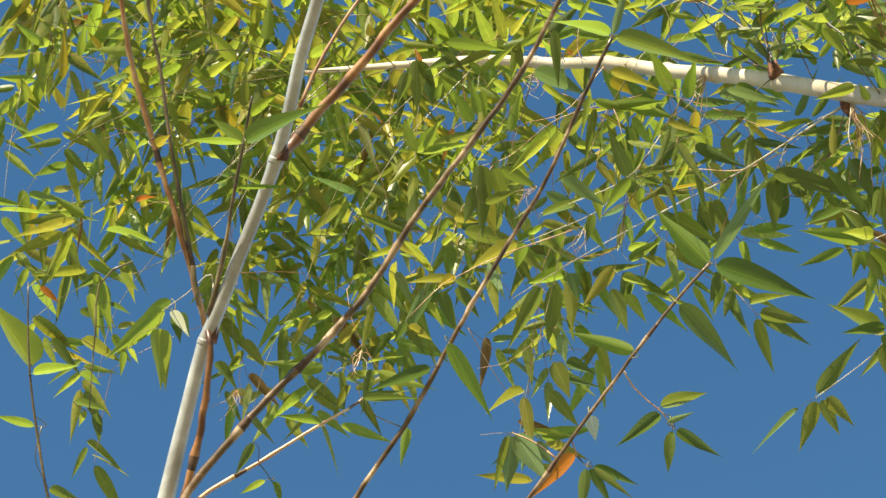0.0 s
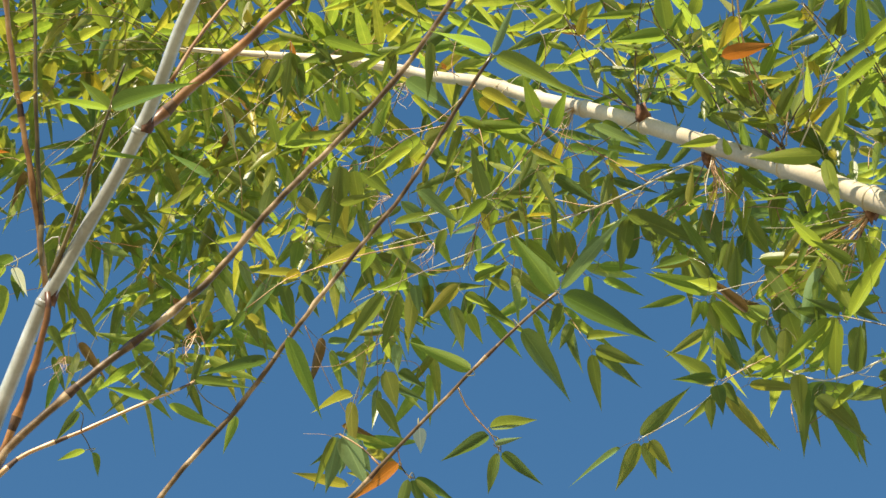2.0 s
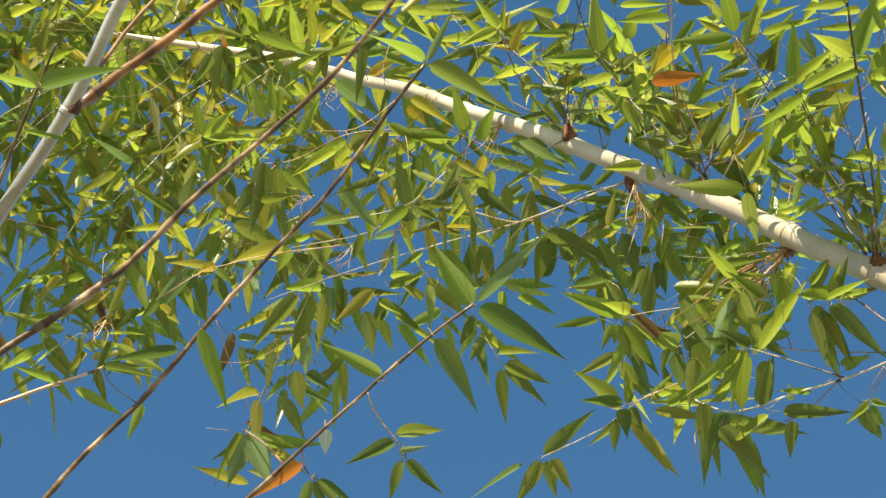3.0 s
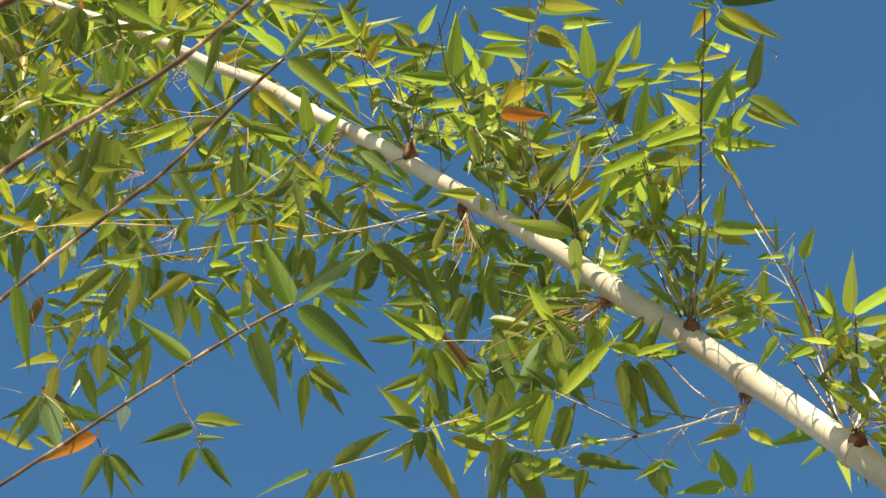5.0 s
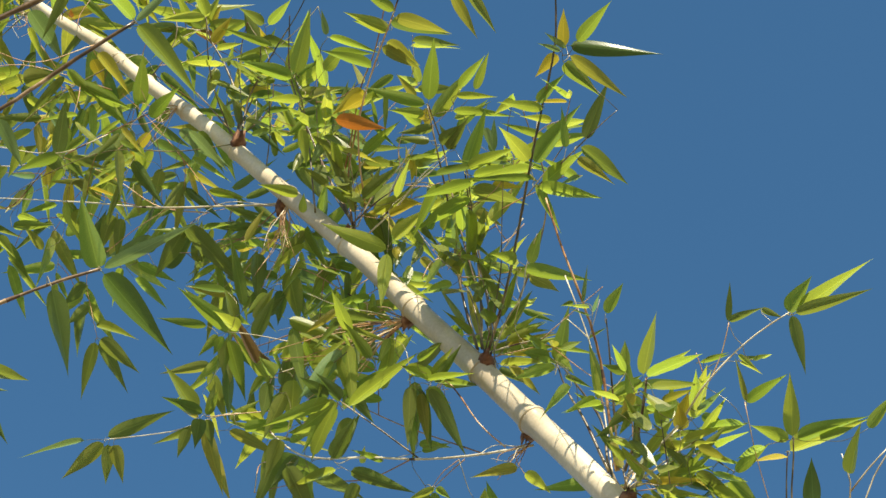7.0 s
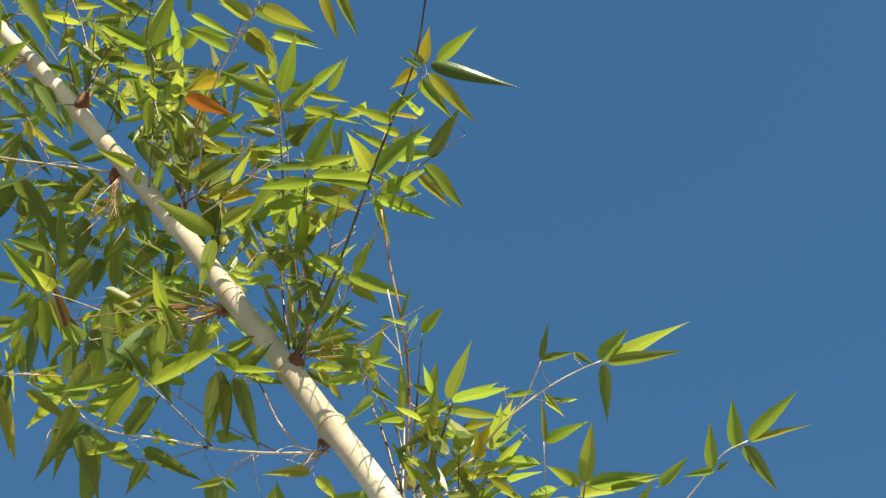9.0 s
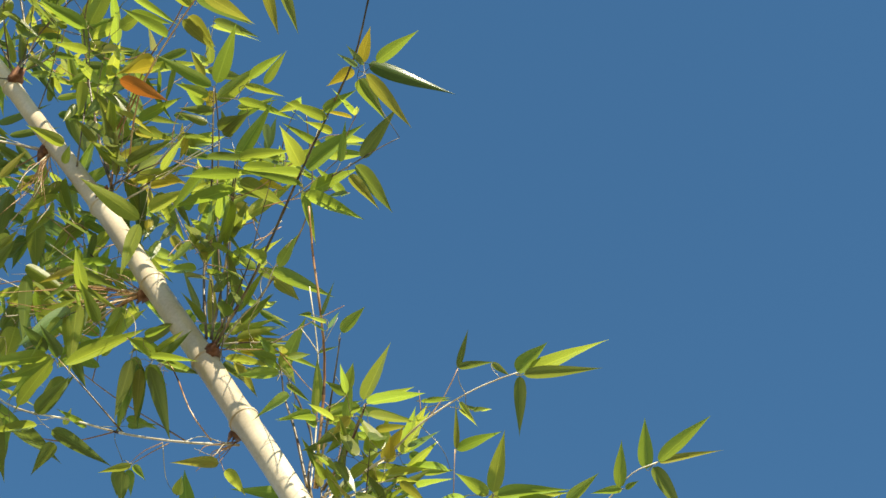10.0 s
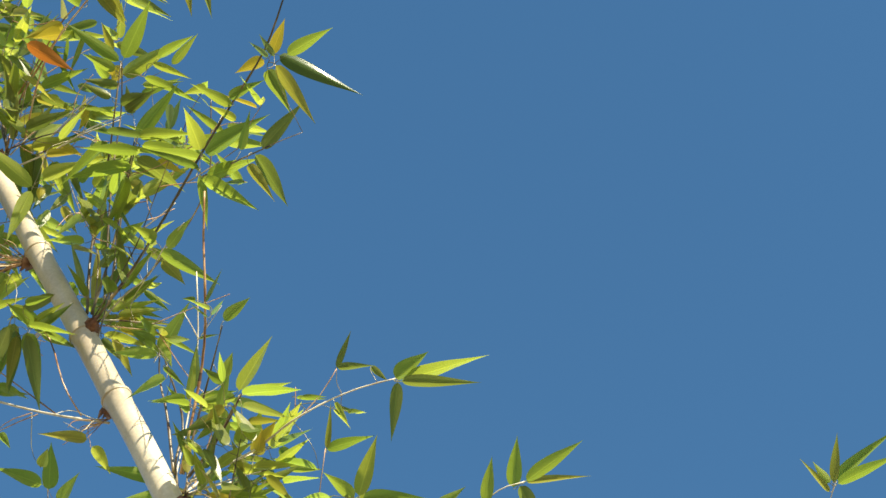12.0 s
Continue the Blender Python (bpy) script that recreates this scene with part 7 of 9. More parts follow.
b = branch(culm_arching, [(1.384, 1.805, 5.471), (1.321, 1.737, 5.605), (1.237, 1.669, 5.708)], 0.0018, 0.0009, DARK, 3)
leaf(b, (1.192, 1.762, 5.847), (1.202, 1.741, 5.741), 0.050, 19, DEEP)
leaf(b, (1.236, 1.723, 5.747), (1.175, 1.752, 5.815), 0.044, -80, SHADE_GREEN)
leaf(b, (1.213, 1.752, 5.784), (1.236, 1.730, 5.702), 0.042, 32, SHADE_GREEN)
leaf(b, (1.227, 1.774, 5.668), (1.291, 1.770, 5.745), 0.047, 59, SHADE_GREEN)
leaf(b, (1.200, 1.685, 5.767), (1.275, 1.653, 5.705), 0.048, 48, DEEP)
leaf(b, (1.208, 1.695, 5.700), (1.298, 1.670, 5.702), 0.044, 58, GREEN)
leaf(b, (1.279, 1.724, 5.699), (1.277, 1.708, 5.601), 0.047, 49, DEEP)
leaf(b, (1.305, 1.673, 5.644), (1.227, 1.696, 5.642), 0.038, -68, GREEN)
leaf(b, (1.308, 1.723, 5.542), (1.308, 1.740, 5.642), 0.047, -29, GREEN)
leaf(b, (1.310, 1.683, 5.548), (1.289, 1.702, 5.627), 0.040, -9, DEEP)
leaf(b, (1.273, 1.594, 5.575), (1.283, 1.604, 5.652), 0.037, -14, GREEN)
b = branch(culm_arching, [(1.676, 1.657, 4.881), (1.617, 1.577, 4.994), (1.539, 1.496, 5.077)], 0.0018, 0.0009, DARK, 3)
leaf(b, (1.494, 1.608, 5.112), (1.585, 1.585, 5.096), 0.044, 77, GREEN)
leaf(b, (1.534, 1.533, 5.074), (1.505, 1.550, 5.164), 0.046, -27, DEEP)
leaf(b, (1.529, 1.580, 5.106), (1.579, 1.564, 5.042), 0.038, 94, DEEP)
leaf(b, (1.599, 1.583, 5.011), (1.545, 1.601, 5.084), 0.043, -57, SHADE_GREEN)
leaf(b, (1.544, 1.469, 5.047), (1.490, 1.487, 5.126), 0.046, -98, GREEN)
leaf(b, (1.504, 1.466, 5.035), (1.554, 1.462, 5.112), 0.043, 62, DEEP)
leaf(b, (1.564, 1.547, 4.974), (1.610, 1.540, 5.033), 0.035, 68, DEEP)
leaf(b, (1.578, 1.570, 4.945), (1.617, 1.565, 5.006), 0.034, 69, DEEP)
leaf(b, (1.577, 1.572, 4.964), (1.648, 1.557, 4.939), 0.036, 47, GREEN)

# hanging fans under the middle of the cane
b = branch(culm_arching, [(0.522, 2.353, 6.956), (0.279, 2.427, 6.942), (0.137, 2.535, 6.919), (0.076, 2.564, 6.940)], 0.0015, 0.0008, PINK, 4)
leaf(b, (0.078, 2.546, 6.923), (0.085, 2.722, 6.842), 0.079, 11, SHADE_GREEN)
leaf(b, (0.140, 2.559, 6.914), (0.231, 2.615, 6.908), 0.050, -6, DEEP)
leaf(b, (0.089, 2.637, 6.853), (0.175, 2.604, 6.873), 0.038, -7, SHADE_GREEN)
leaf(b, (0.270, 2.466, 6.922), (0.162, 2.551, 6.880), 0.042, -13, LIT_GREEN)
leaf(b, (0.116, 2.558, 6.923), (0.157, 2.678, 6.889), 0.054, -16, SHADE_GREEN)
leaf(b, (0.068, 2.609, 6.904), (0.034, 2.699, 6.859), 0.050, 10, DEEP)
b = branch(culm_arching, [(0.482, 2.521, 6.770), (0.402, 2.606, 6.757), (0.286, 2.672, 6.764), (0.198, 2.720, 6.778)], 0.0014, 0.0008, PALE_STEM, 3)
leaf(b, (0.340, 2.616, 6.815), (0.247, 2.654, 6.813), 0.045, -8, SHADE_GREEN)
leaf(b, (0.198, 2.715, 6.769), (0.177, 2.787, 6.755), 0.054, -14, GREEN)
leaf(b, (0.180, 2.693, 6.730), (0.049, 2.749, 6.691), 0.070, -3, SHADE_GREEN)
leaf(b, (0.242, 2.694, 6.776), (0.298, 2.751, 6.763), 0.041, 2, DEEP)
leaf(b, (0.287, 2.674, 6.769), (0.304, 2.738, 6.759), 0.037, 15, GREEN)
leaf(b, (0.389, 2.623, 6.770), (0.367, 2.687, 6.732), 0.041, -18, SHADE_GREEN)
leaf(b, (0.364, 2.664, 6.789), (0.421, 2.727, 6.754), 0.037, -1, LIT_GREEN)
b = branch(culm_arching, [(0.870, 2.338, 6.580), (0.762, 2.402, 6.590), (0.616, 2.422, 6.635), (0.488, 2.470, 6.682)], 0.0016, 0.0009, PINK, 4)
leaf(b, (0.500, 2.461, 6.610), (0.492, 2.524, 6.587), 0.028, -13, LIT_GREEN)
leaf(b, (0.472, 2.453, 6.644), (0.402, 2.530, 6.607), 0.048, -4, GREEN)
leaf(b, (0.590, 2.355, 6.661), (0.521, 2.421, 6.616), 0.052, 18, SHADE_GREEN)
leaf(b, (0.613, 2.403, 6.657), (0.609, 2.472, 6.624), 0.032, 0, LIT_GREEN)
leaf(b, (0.547, 2.520, 6.573), (0.627, 2.589, 6.558), 0.052, -18, DEEP)
leaf(b, (0.572, 2.520, 6.554), (0.694, 2.583, 6.534), 0.059, -15, GREEN)
leaf(b, (0.663, 2.487, 6.582), (0.691, 2.584, 6.560), 0.052, 7, DEEP)
leaf(b, (0.688, 2.480, 6.577), (0.731, 2.562, 6.538), 0.040, -6, DEEP)
leaf(b, (0.793, 2.488, 6.590), (0.714, 2.585, 6.544), 0.040, -13, PALE)
leaf(b, (0.532, 2.473, 6.592), (0.620, 2.462, 6.565), 0.036, 8, SHADE_GREEN)
leaf(b, (0.582, 2.447, 6.639), (0.651, 2.408, 6.633), 0.032, -3, YELLOW)
leaf(b, (0.675, 2.408, 6.641), (0.726, 2.451, 6.591), 0.040, 11, SHADE_GREEN)
leaf(b, (0.738, 2.420, 6.634), (0.702, 2.489, 6.592), 0.040, 17, GREEN)
leaf(b, (0.494, 2.427, 6.608), (0.581, 2.401, 6.616), 0.036, -10, SHADE_GREEN)
b = branch(culm_arching, [(0.969, 2.074, 6.292), (0.835, 2.240, 6.409), (0.824, 2.320, 6.428)], 0.0014, 0.0008, PALE_STEM, 2)
leaf(b, (0.812, 2.203, 6.423), (0.905, 2.179, 6.416), 0.025, 7, LIT_GREEN)
leaf(b, (0.795, 2.305, 6.377), (1.008, 2.334, 6.310), 0.065, -1, SHADE_GREEN)
leaf(b, (0.812, 2.330, 6.402), (0.814, 2.459, 6.368), 0.057, 1, SHADE_GREEN)
leaf(b, (0.922, 2.309, 6.404), (0.974, 2.266, 6.393), 0.034, -7, LIT_GREEN)
leaf(b, (0.842, 2.287, 6.375), (0.896, 2.254, 6.407), 0.030, 18, GREEN)
b = branch(culm_arching, [(0.975, 2.069, 6.236), (1.018, 2.171, 6.235), (1.052, 2.250, 6.246)], 0.0014, 0.0008, PINK, 2)
leaf(b, (0.922, 2.193, 6.243), (0.925, 2.125, 6.308), 0.026, -5, SHADE_GREEN)
leaf(b, (0.877, 2.358, 6.200), (0.960, 2.305, 6.188), 0.052, 3, DEEP)
leaf(b, (1.042, 2.274, 6.243), (1.016, 2.345, 6.212), 0.048, -14, DEEP)
leaf(b, (1.048, 2.188, 6.217), (1.133, 2.263, 6.169), 0.063, -3, SHADE_GREEN)
leaf(b, (0.959, 2.192, 6.228), (1.023, 2.280, 6.168), 0.052, 11, SHADE_GREEN)
leaf(b, (1.190, 2.220, 6.169), (1.169, 2.159, 6.215), 0.056, 18, LIT_GREEN)
leaf(b, (1.244, 2.172, 6.179), (1.220, 2.105, 6.217), 0.033, -9, LIT_GREEN)
leaf(b, (1.042, 2.223, 6.221), (0.962, 2.249, 6.217), 0.037, -3, GREEN)
leaf(b, (1.089, 2.228, 6.245), (1.167, 2.205, 6.224), 0.033, 17, GREEN)
leaf(b, (1.057, 2.234, 6.202), (1.099, 2.307, 6.186), 0.045, 12, DEEP)

# short leaves close about the joints
b = branch(culm_arching, [(1.358, 1.783, 5.539), (1.438, 1.721, 5.578)], 0.0012, 0.0006, TAN, 1)
leaf(b, (1.394, 1.776, 5.592), (1.489, 1.708, 5.650), 0.026, -19, LIT_GREEN)
leaf(b, (1.401, 1.767, 5.572), (1.481, 1.718, 5.596), 0.017, -16, YELLOW)
leaf(b, (1.375, 1.756, 5.585), (1.428, 1.693, 5.626), 0.023, -20, GREEN)
leaf(b, (1.418, 1.745, 5.575), (1.496, 1.718, 5.547), 0.028, 3, LIT_GREEN)
leaf(b, (1.361, 1.767, 5.589), (1.390, 1.690, 5.679), 0.031, -22, GREEN)
leaf(b, (1.354, 1.818, 5.664), (1.288, 1.773, 5.772), 0.032, -21, SHADE_GREEN)
leaf(b, (1.324, 1.806, 5.633), (1.249, 1.806, 5.661), 0.025, -7, GREEN)
leaf(b, (1.355, 1.793, 5.677), (1.334, 1.714, 5.765), 0.029, -3, SHADE_GREEN)
leaf(b, (1.401, 1.785, 5.551), (1.480, 1.783, 5.513), 0.035, 17, SHADE_GREEN)
leaf(b, (1.304, 1.806, 5.656), (1.226, 1.794, 5.729), 0.019, 18, PALE)
leaf(b, (1.402, 1.737, 5.614), (1.457, 1.714, 5.594), 0.019, 0, GREEN)
leaf(b, (1.352, 1.741, 5.642), (1.326, 1.639, 5.683), 0.023, -11, GREEN)
leaf(b, (1.291, 1.755, 5.664), (1.279, 1.672, 5.726), 0.029, -39, SHADE_GREEN)
b = branch(culm_arching, [(1.587, 1.642, 5.051), (1.676, 1.574, 5.070)], 0.0012, 0.0006, TAN, 1)
leaf(b, (1.588, 1.630, 5.025), (1.669, 1.626, 5.025), 0.025, -24, LIT_GREEN)
leaf(b, (1.609, 1.626, 5.084), (1.689, 1.567, 5.090), 0.022, -20, YELLOW)
leaf(b, (1.637, 1.637, 5.130), (1.717, 1.553, 5.142), 0.029, -6, LIT_GREEN)
leaf(b, (1.637, 1.630, 5.080), (1.726, 1.586, 5.080), 0.022, -2, GREEN)
leaf(b, (1.564, 1.648, 5.114), (1.522, 1.622, 5.192), 0.025, 24, SHADE_GREEN)
leaf(b, (1.577, 1.616, 5.120), (1.536, 1.562, 5.179), 0.026, -29, SHADE_GREEN)
leaf(b, (1.580, 1.592, 5.107), (1.590, 1.513, 5.147), 0.031, 1, LIT_GREEN)
leaf(b, (1.566, 1.653, 5.184), (1.506, 1.652, 5.226), 0.022, 19, GREEN)
leaf(b, (1.618, 1.596, 5.163), (1.691, 1.507, 5.151), 0.035, 3, LIT_GREEN)
leaf(b, (1.447, 1.556, 5.127), (1.398, 1.587, 5.103), 0.037, -30, LIT_GREEN)
leaf(b, (1.451, 1.511, 5.082), (1.396, 1.523, 5.089), 0.033, -37, LIT_GREEN)
leaf(b, (1.522, 1.551, 5.218), (1.482, 1.503, 5.268), 0.024, 6, LIT_GREEN)
leaf(b, (1.612, 1.530, 5.209), (1.583, 1.494, 5.244), 0.029, 8, LIT_GREEN)
leaf(b, (1.599, 1.499, 5.142), (1.584, 1.457, 5.165), 0.030, 10, YELLOW)
leaf(b, (1.642, 1.496, 5.203), (1.567, 1.408, 5.164), 0.030, -1, LIT_GREEN)
leaf(b, (1.582, 1.629, 5.060), (1.591, 1.575, 5.155), 0.024, -9, SHADE_GREEN)
leaf(b, (1.662, 1.528, 5.138), (1.725, 1.511, 5.117), 0.027, -6, SHADE_GREEN)
leaf(b, (1.613, 1.524, 5.097), (1.661, 1.453, 5.110), 0.028, 0, GREEN)
b = branch(culm_arching, [(1.073, 1.932, 6.089), (1.088, 1.870, 6.166)], 0.0012, 0.0006, TAN, 1)
leaf(b, (1.069, 1.922, 6.122), (1.000, 1.872, 6.212), 0.028, 0, SHADE_GREEN)
leaf(b, (1.079, 1.911, 6.141), (1.069, 1.815, 6.204), 0.028, -17, SHADE_GREEN)
leaf(b, (1.101, 1.924, 6.137), (1.161, 1.859, 6.198), 0.026, -9, YELLOW)
leaf(b, (1.059, 1.930, 6.186), (0.989, 1.927, 6.179), 0.026, 24, GREEN)
leaf(b, (1.108, 1.892, 6.164), (1.200, 1.832, 6.184), 0.029, 21, YELLOW)
leaf(b, (1.044, 1.930, 6.235), (0.949, 1.892, 6.299), 0.033, -5, SHADE_GREEN)
leaf(b, (1.012, 1.911, 6.264), (0.941, 1.847, 6.300), 0.031, 5, LIT_GREEN)
leaf(b, (1.063, 1.874, 6.244), (1.105, 1.806, 6.252), 0.037, 44, SHADE_GREEN)
leaf(b, (0.823, 2.094, 6.601), (0.849, 2.020, 6.693), 0.031, -3, GREEN)
leaf(b, (0.806, 2.095, 6.618), (0.738, 2.046, 6.707), 0.030, -8, SHADE_GREEN)
leaf(b, (0.837, 2.088, 6.583), (0.916, 2.055, 6.669), 0.027, -6, LIT_GREEN)
leaf(b, (0.793, 2.097, 6.577), (0.710, 2.065, 6.641), 0.024, -4, LIT_GREEN)
leaf(b, (1.008, 1.949, 6.238), (0.929, 1.944, 6.249), 0.027, 6, SHADE_GREEN)

# dry twiglets at the joints
fringe(culm_arching, (1.233, 1.935, 5.792), (-0.075, 0.148, 0.004), 26, 0.30, 555)
fringe(culm_arching, (0.961, 2.070, 6.282), (0.012, 0.068, -0.167), 16, 0.20, 556)
fringe(culm_arching, (1.462, 1.800, 5.315), (-0.041, 0.082, -0.039), 9, 0.12, 557)
fringe(culm_arching, (1.334, 1.929, 5.622), (-0.041, 0.051, -0.075), 5, 0.09, 558)
fringe(culm_arching, (1.247, 2.236, 5.849), (-0.049, 0.037, -0.081), 6, 0.10, 559)
fringe(culm_arching, (0.249, 2.528, 7.504), (-0.029, 0.052, -0.133), 8, 0.10, 562)
fringe(culm_arching, (0.673, 2.213, 6.777), (-0.036, 0.082, -0.100), 10, 0.13, 563)
fringe(culm_arching, (0.404, 2.882, 7.184), (-0.070, 0.047, -0.090), 8, 0.10, 564)
fringe(culm_arching, (0.259, 2.847, 7.376), (-0.154, 0.074, -0.007), 8, 0.12, 565)
fringe(culm_arching, (-0.292, 3.525, 7.534), (-0.031, 0.060, -0.180), 8, 0.10, 566)
fringe(culm_arching, (0.219, 3.549, 7.071), (-0.047, 0.031, -0.139), 7, 0.07, 567)
fringe(culm_arching, (-0.717, 3.748, 7.646), (-0.022, 0.064, -0.211), 9, 0.12, 568)
branch(culm_arching, [(0.234, 2.390, 7.196), (0.128, 2.514, 7.072), (-0.001, 2.630, 6.945), (-0.064, 2.810, 6.777), (-0.126, 2.993, 6.594)], 0.0017, 0.0007, OLIVE, 5)
g1 = branch(culm_arching, [(0.001, 2.494, 7.511), (-0.185, 2.616, 7.369), (-0.334, 2.761, 7.206), (-0.429, 2.971, 6.999), (-0.536, 3.125, 6.809), (-0.576, 3.244, 6.637)], 0.0017, 0.0007, OLIVE, 5)
g2 = branch(culm_arching, [(-0.174, 2.584, 7.683), (-0.415, 2.626, 7.554), (-0.648, 2.750, 7.374), (-0.839, 2.910, 7.166), (-0.989, 3.058, 6.954), (-1.021, 3.176, 6.769)], 0.0017, 0.0007, OLIVE, 5)
branch(culm_arching, [(-0.359, 2.669, 7.851), (-0.674, 2.631, 7.737), (-0.958, 2.673, 7.573), (-1.196, 2.739, 7.390), (-1.326, 2.879, 7.180)], 0.0017, 0.0007, OLIVE, 5)
branch(culm_arching, [(-0.435, 2.697, 7.906), (-0.755, 2.558, 7.883), (-1.065, 2.507, 7.807), (-1.314, 2.455, 7.728), (-1.488, 2.454, 7.635)], 0.0017, 0.0007, OLIVE, 5)
g5 = branch(culm_arching, [(0.499, 2.293, 7.006), (0.403, 2.430, 6.895), (0.323, 2.618, 6.750), (0.258, 2.811, 6.589), (0.195, 2.994, 6.421), (0.170, 3.091, 6.296)], 0.0017, 0.0007, OLIVE, 5)
g6 = branch(culm_arching, [(0.323, 2.361, 7.203), (0.259, 2.256, 7.286), (0.211, 2.134, 7.372)], 0.0017, 0.0007, DARK, 5)
g7 = branch(culm_arching, [(0.085, 2.462, 7.453), (-0.033, 2.341, 7.540), (-0.101, 2.243, 7.613)], 0.0017, 0.0007, DARK, 5)
branch(culm_arching, [(-0.174, 2.584, 7.683), (-0.351, 2.452, 7.767), (-0.492, 2.331, 7.841)], 0.0017, 0.0007, DARK, 5)
g9 = branch(culm_arching, [(0.813, 2.114, 6.542), (0.708, 2.226, 6.563), (0.570, 2.333, 6.585), (0.429, 2.546, 6.547), (0.388, 2.663, 6.543)], 0.0017, 0.0007, OLIVE, 5)
g10 = branch(culm_arching, [(-0.476, 2.725, 7.962), (-0.726, 2.727, 7.867), (-1.091, 2.722, 7.745), (-1.303, 2.607, 7.684), (-1.456, 2.512, 7.618)], 0.0017, 0.0007, OLIVE, 5)
g11 = branch(culm_arching, [(-0.476, 2.725, 7.962), (-0.674, 2.642, 7.945), (-0.904, 2.636, 7.884), (-1.164, 2.628, 7.810), (-1.417, 2.625, 7.723)], 0.0017, 0.0007, DARK, 5)
g12 = branch(culm_arching, [(-0.323, 2.666, 7.854), (-0.431, 2.562, 7.893), (-0.592, 2.491, 7.910), (-0.751, 2.402, 7.929)], 0.0017, 0.0007, DARK, 5)
g13 = branch(culm_arching, [(-0.174, 2.584, 7.683), (-0.313, 2.718, 7.546), (-0.482, 2.717, 7.464), (-0.680, 2.667, 7.397)], 0.0017, 0.0007, OLIVE, 5)
branch(culm_arching, [(-0.359, 2.669, 7.851), (-0.584, 2.798, 7.633), (-0.780, 2.874, 7.429), (-0.966, 2.834, 7.275), (-1.157, 2.862, 7.076)], 0.0017, 0.0007, OLIVE, 5)
branch(culm_arching, [(0.085, 2.462, 7.453), (-0.033, 2.543, 7.329), (-0.165, 2.643, 7.191), (-0.245, 2.723, 7.058), (-0.322, 2.799, 6.923)], 0.0017, 0.0007, OLIVE, 5)
g16 = branch(culm_arching, [(-0.566, 2.814, 7.627), (-0.732, 2.999, 7.407), (-0.942, 3.062, 7.232), (-1.142, 3.057, 7.085), (-1.267, 3.096, 6.920)], 0.0017, 0.0007, OLIVE, 5)
branch(culm_arching, [(-0.424, 2.722, 7.681), (-0.625, 2.881, 7.443), (-0.698, 3.000, 7.225), (-0.709, 3.097, 7.019)], 0.0017, 0.0007, OLIVE, 5)
g18 = branch(culm_arching, [(0.234, 2.390, 7.196), (0.160, 2.586, 7.037), (0.095, 2.700, 6.908), (0.046, 2.796, 6.784)], 0.0017, 0.0007, OLIVE, 5)
g19 = branch(culm_arching, [(0.814, 2.116, 6.572), (0.841, 1.999, 6.607), (0.791, 1.935, 6.679), (0.702, 1.931, 6.844)], 0.0018, 0.0008, DARK, 4)
g20 = branch(culm_arching, [(1.076, 1.942, 6.110), (0.981, 1.954, 6.347), (0.913, 1.882, 6.445), (0.858, 1.806, 6.513)], 0.0018, 0.0008, DARK, 4)
g21 = branch(culm_arching, [(1.350, 1.799, 5.569), (1.282, 1.774, 5.769), (1.218, 1.801, 5.896), (1.169, 1.810, 5.982)], 0.0018, 0.0008, DARK, 4)
g22 = branch(culm_arching, [(1.237, 1.940, 5.811), (1.165, 2.030, 5.956), (1.066, 2.125, 6.143), (0.974, 2.257, 6.316)], 0.0018, 0.0008, TAN, 4)
g23 = branch(culm_arching, [(1.450, 1.950, 5.453), (1.347, 2.117, 5.690), (1.226, 2.264, 5.912), (1.145, 2.403, 6.057)], 0.0018, 0.0008, TAN, 4)
g24 = branch(culm_arching, [(1.396, 2.134, 5.618), (1.372, 2.272, 5.685), (1.300, 2.441, 5.816), (1.242, 2.597, 5.909)], 0.0018, 0.0008, TAN, 4)
g25 = branch(culm_arching, [(1.585, 1.654, 5.076), (1.624, 1.577, 5.117), (1.658, 1.501, 5.136)], 0.0018, 0.0008, PALE_STEM, 4)
g26 = branch(culm_arching, [(1.076, 1.942, 6.110), (1.098, 1.834, 6.110), (1.137, 1.695, 5.978), (1.184, 1.661, 5.871)], 0.0018, 0.0008, DARK, 4)
g27 = branch(culm_arching, [(1.350, 1.799, 5.569), (1.386, 1.722, 5.539), (1.394, 1.654, 5.473)], 0.0018, 0.0008, PALE_STEM, 4)
g28 = branch(culm_arching, [(0.958, 2.081, 6.312), (0.943, 2.229, 6.364), (0.899, 2.376, 6.452), (0.844, 2.476, 6.541)], 0.0018, 0.0008, TAN, 4)
g29 = branch(culm_arching, [(0.958, 2.081, 6.312), (0.982, 2.145, 6.284), (0.980, 2.268, 6.308), (0.983, 2.340, 6.311)], 0.0018, 0.0008, PINK, 4)
g30 = branch(culm_arching, [(0.590, 2.278, 6.951), (0.594, 2.155, 7.055), (0.511, 2.112, 7.203), (0.445, 2.065, 7.329)], 0.0018, 0.0008, DARK, 4)
g31 = branch(culm_arching, [(1.350, 1.799, 5.569), (1.300, 1.671, 5.662), (1.208, 1.539, 5.615), (1.144, 1.443, 5.651)], 0.0018, 0.0008, DARK, 4)
g32 = branch(culm_arching, [(1.583, 1.660, 5.073), (1.541, 1.626, 5.213), (1.508, 1.587, 5.239)], 0.0018, 0.0008, DARK, 4)

# leafy sprays: root on the branch, tip, direction, number of leaves
spray(g1, (0.270, 2.460, 7.990), (0.89, -0.46, 0.08), 5, 1.23)
spray(g1, (0.190, 2.530, 7.800), (0.59, -0.74, -0.33), 5, 1.20)
spray(g1, (0.180, 3.530, 7.490), (0.56, 0.30, -0.77), 5, 1.23)
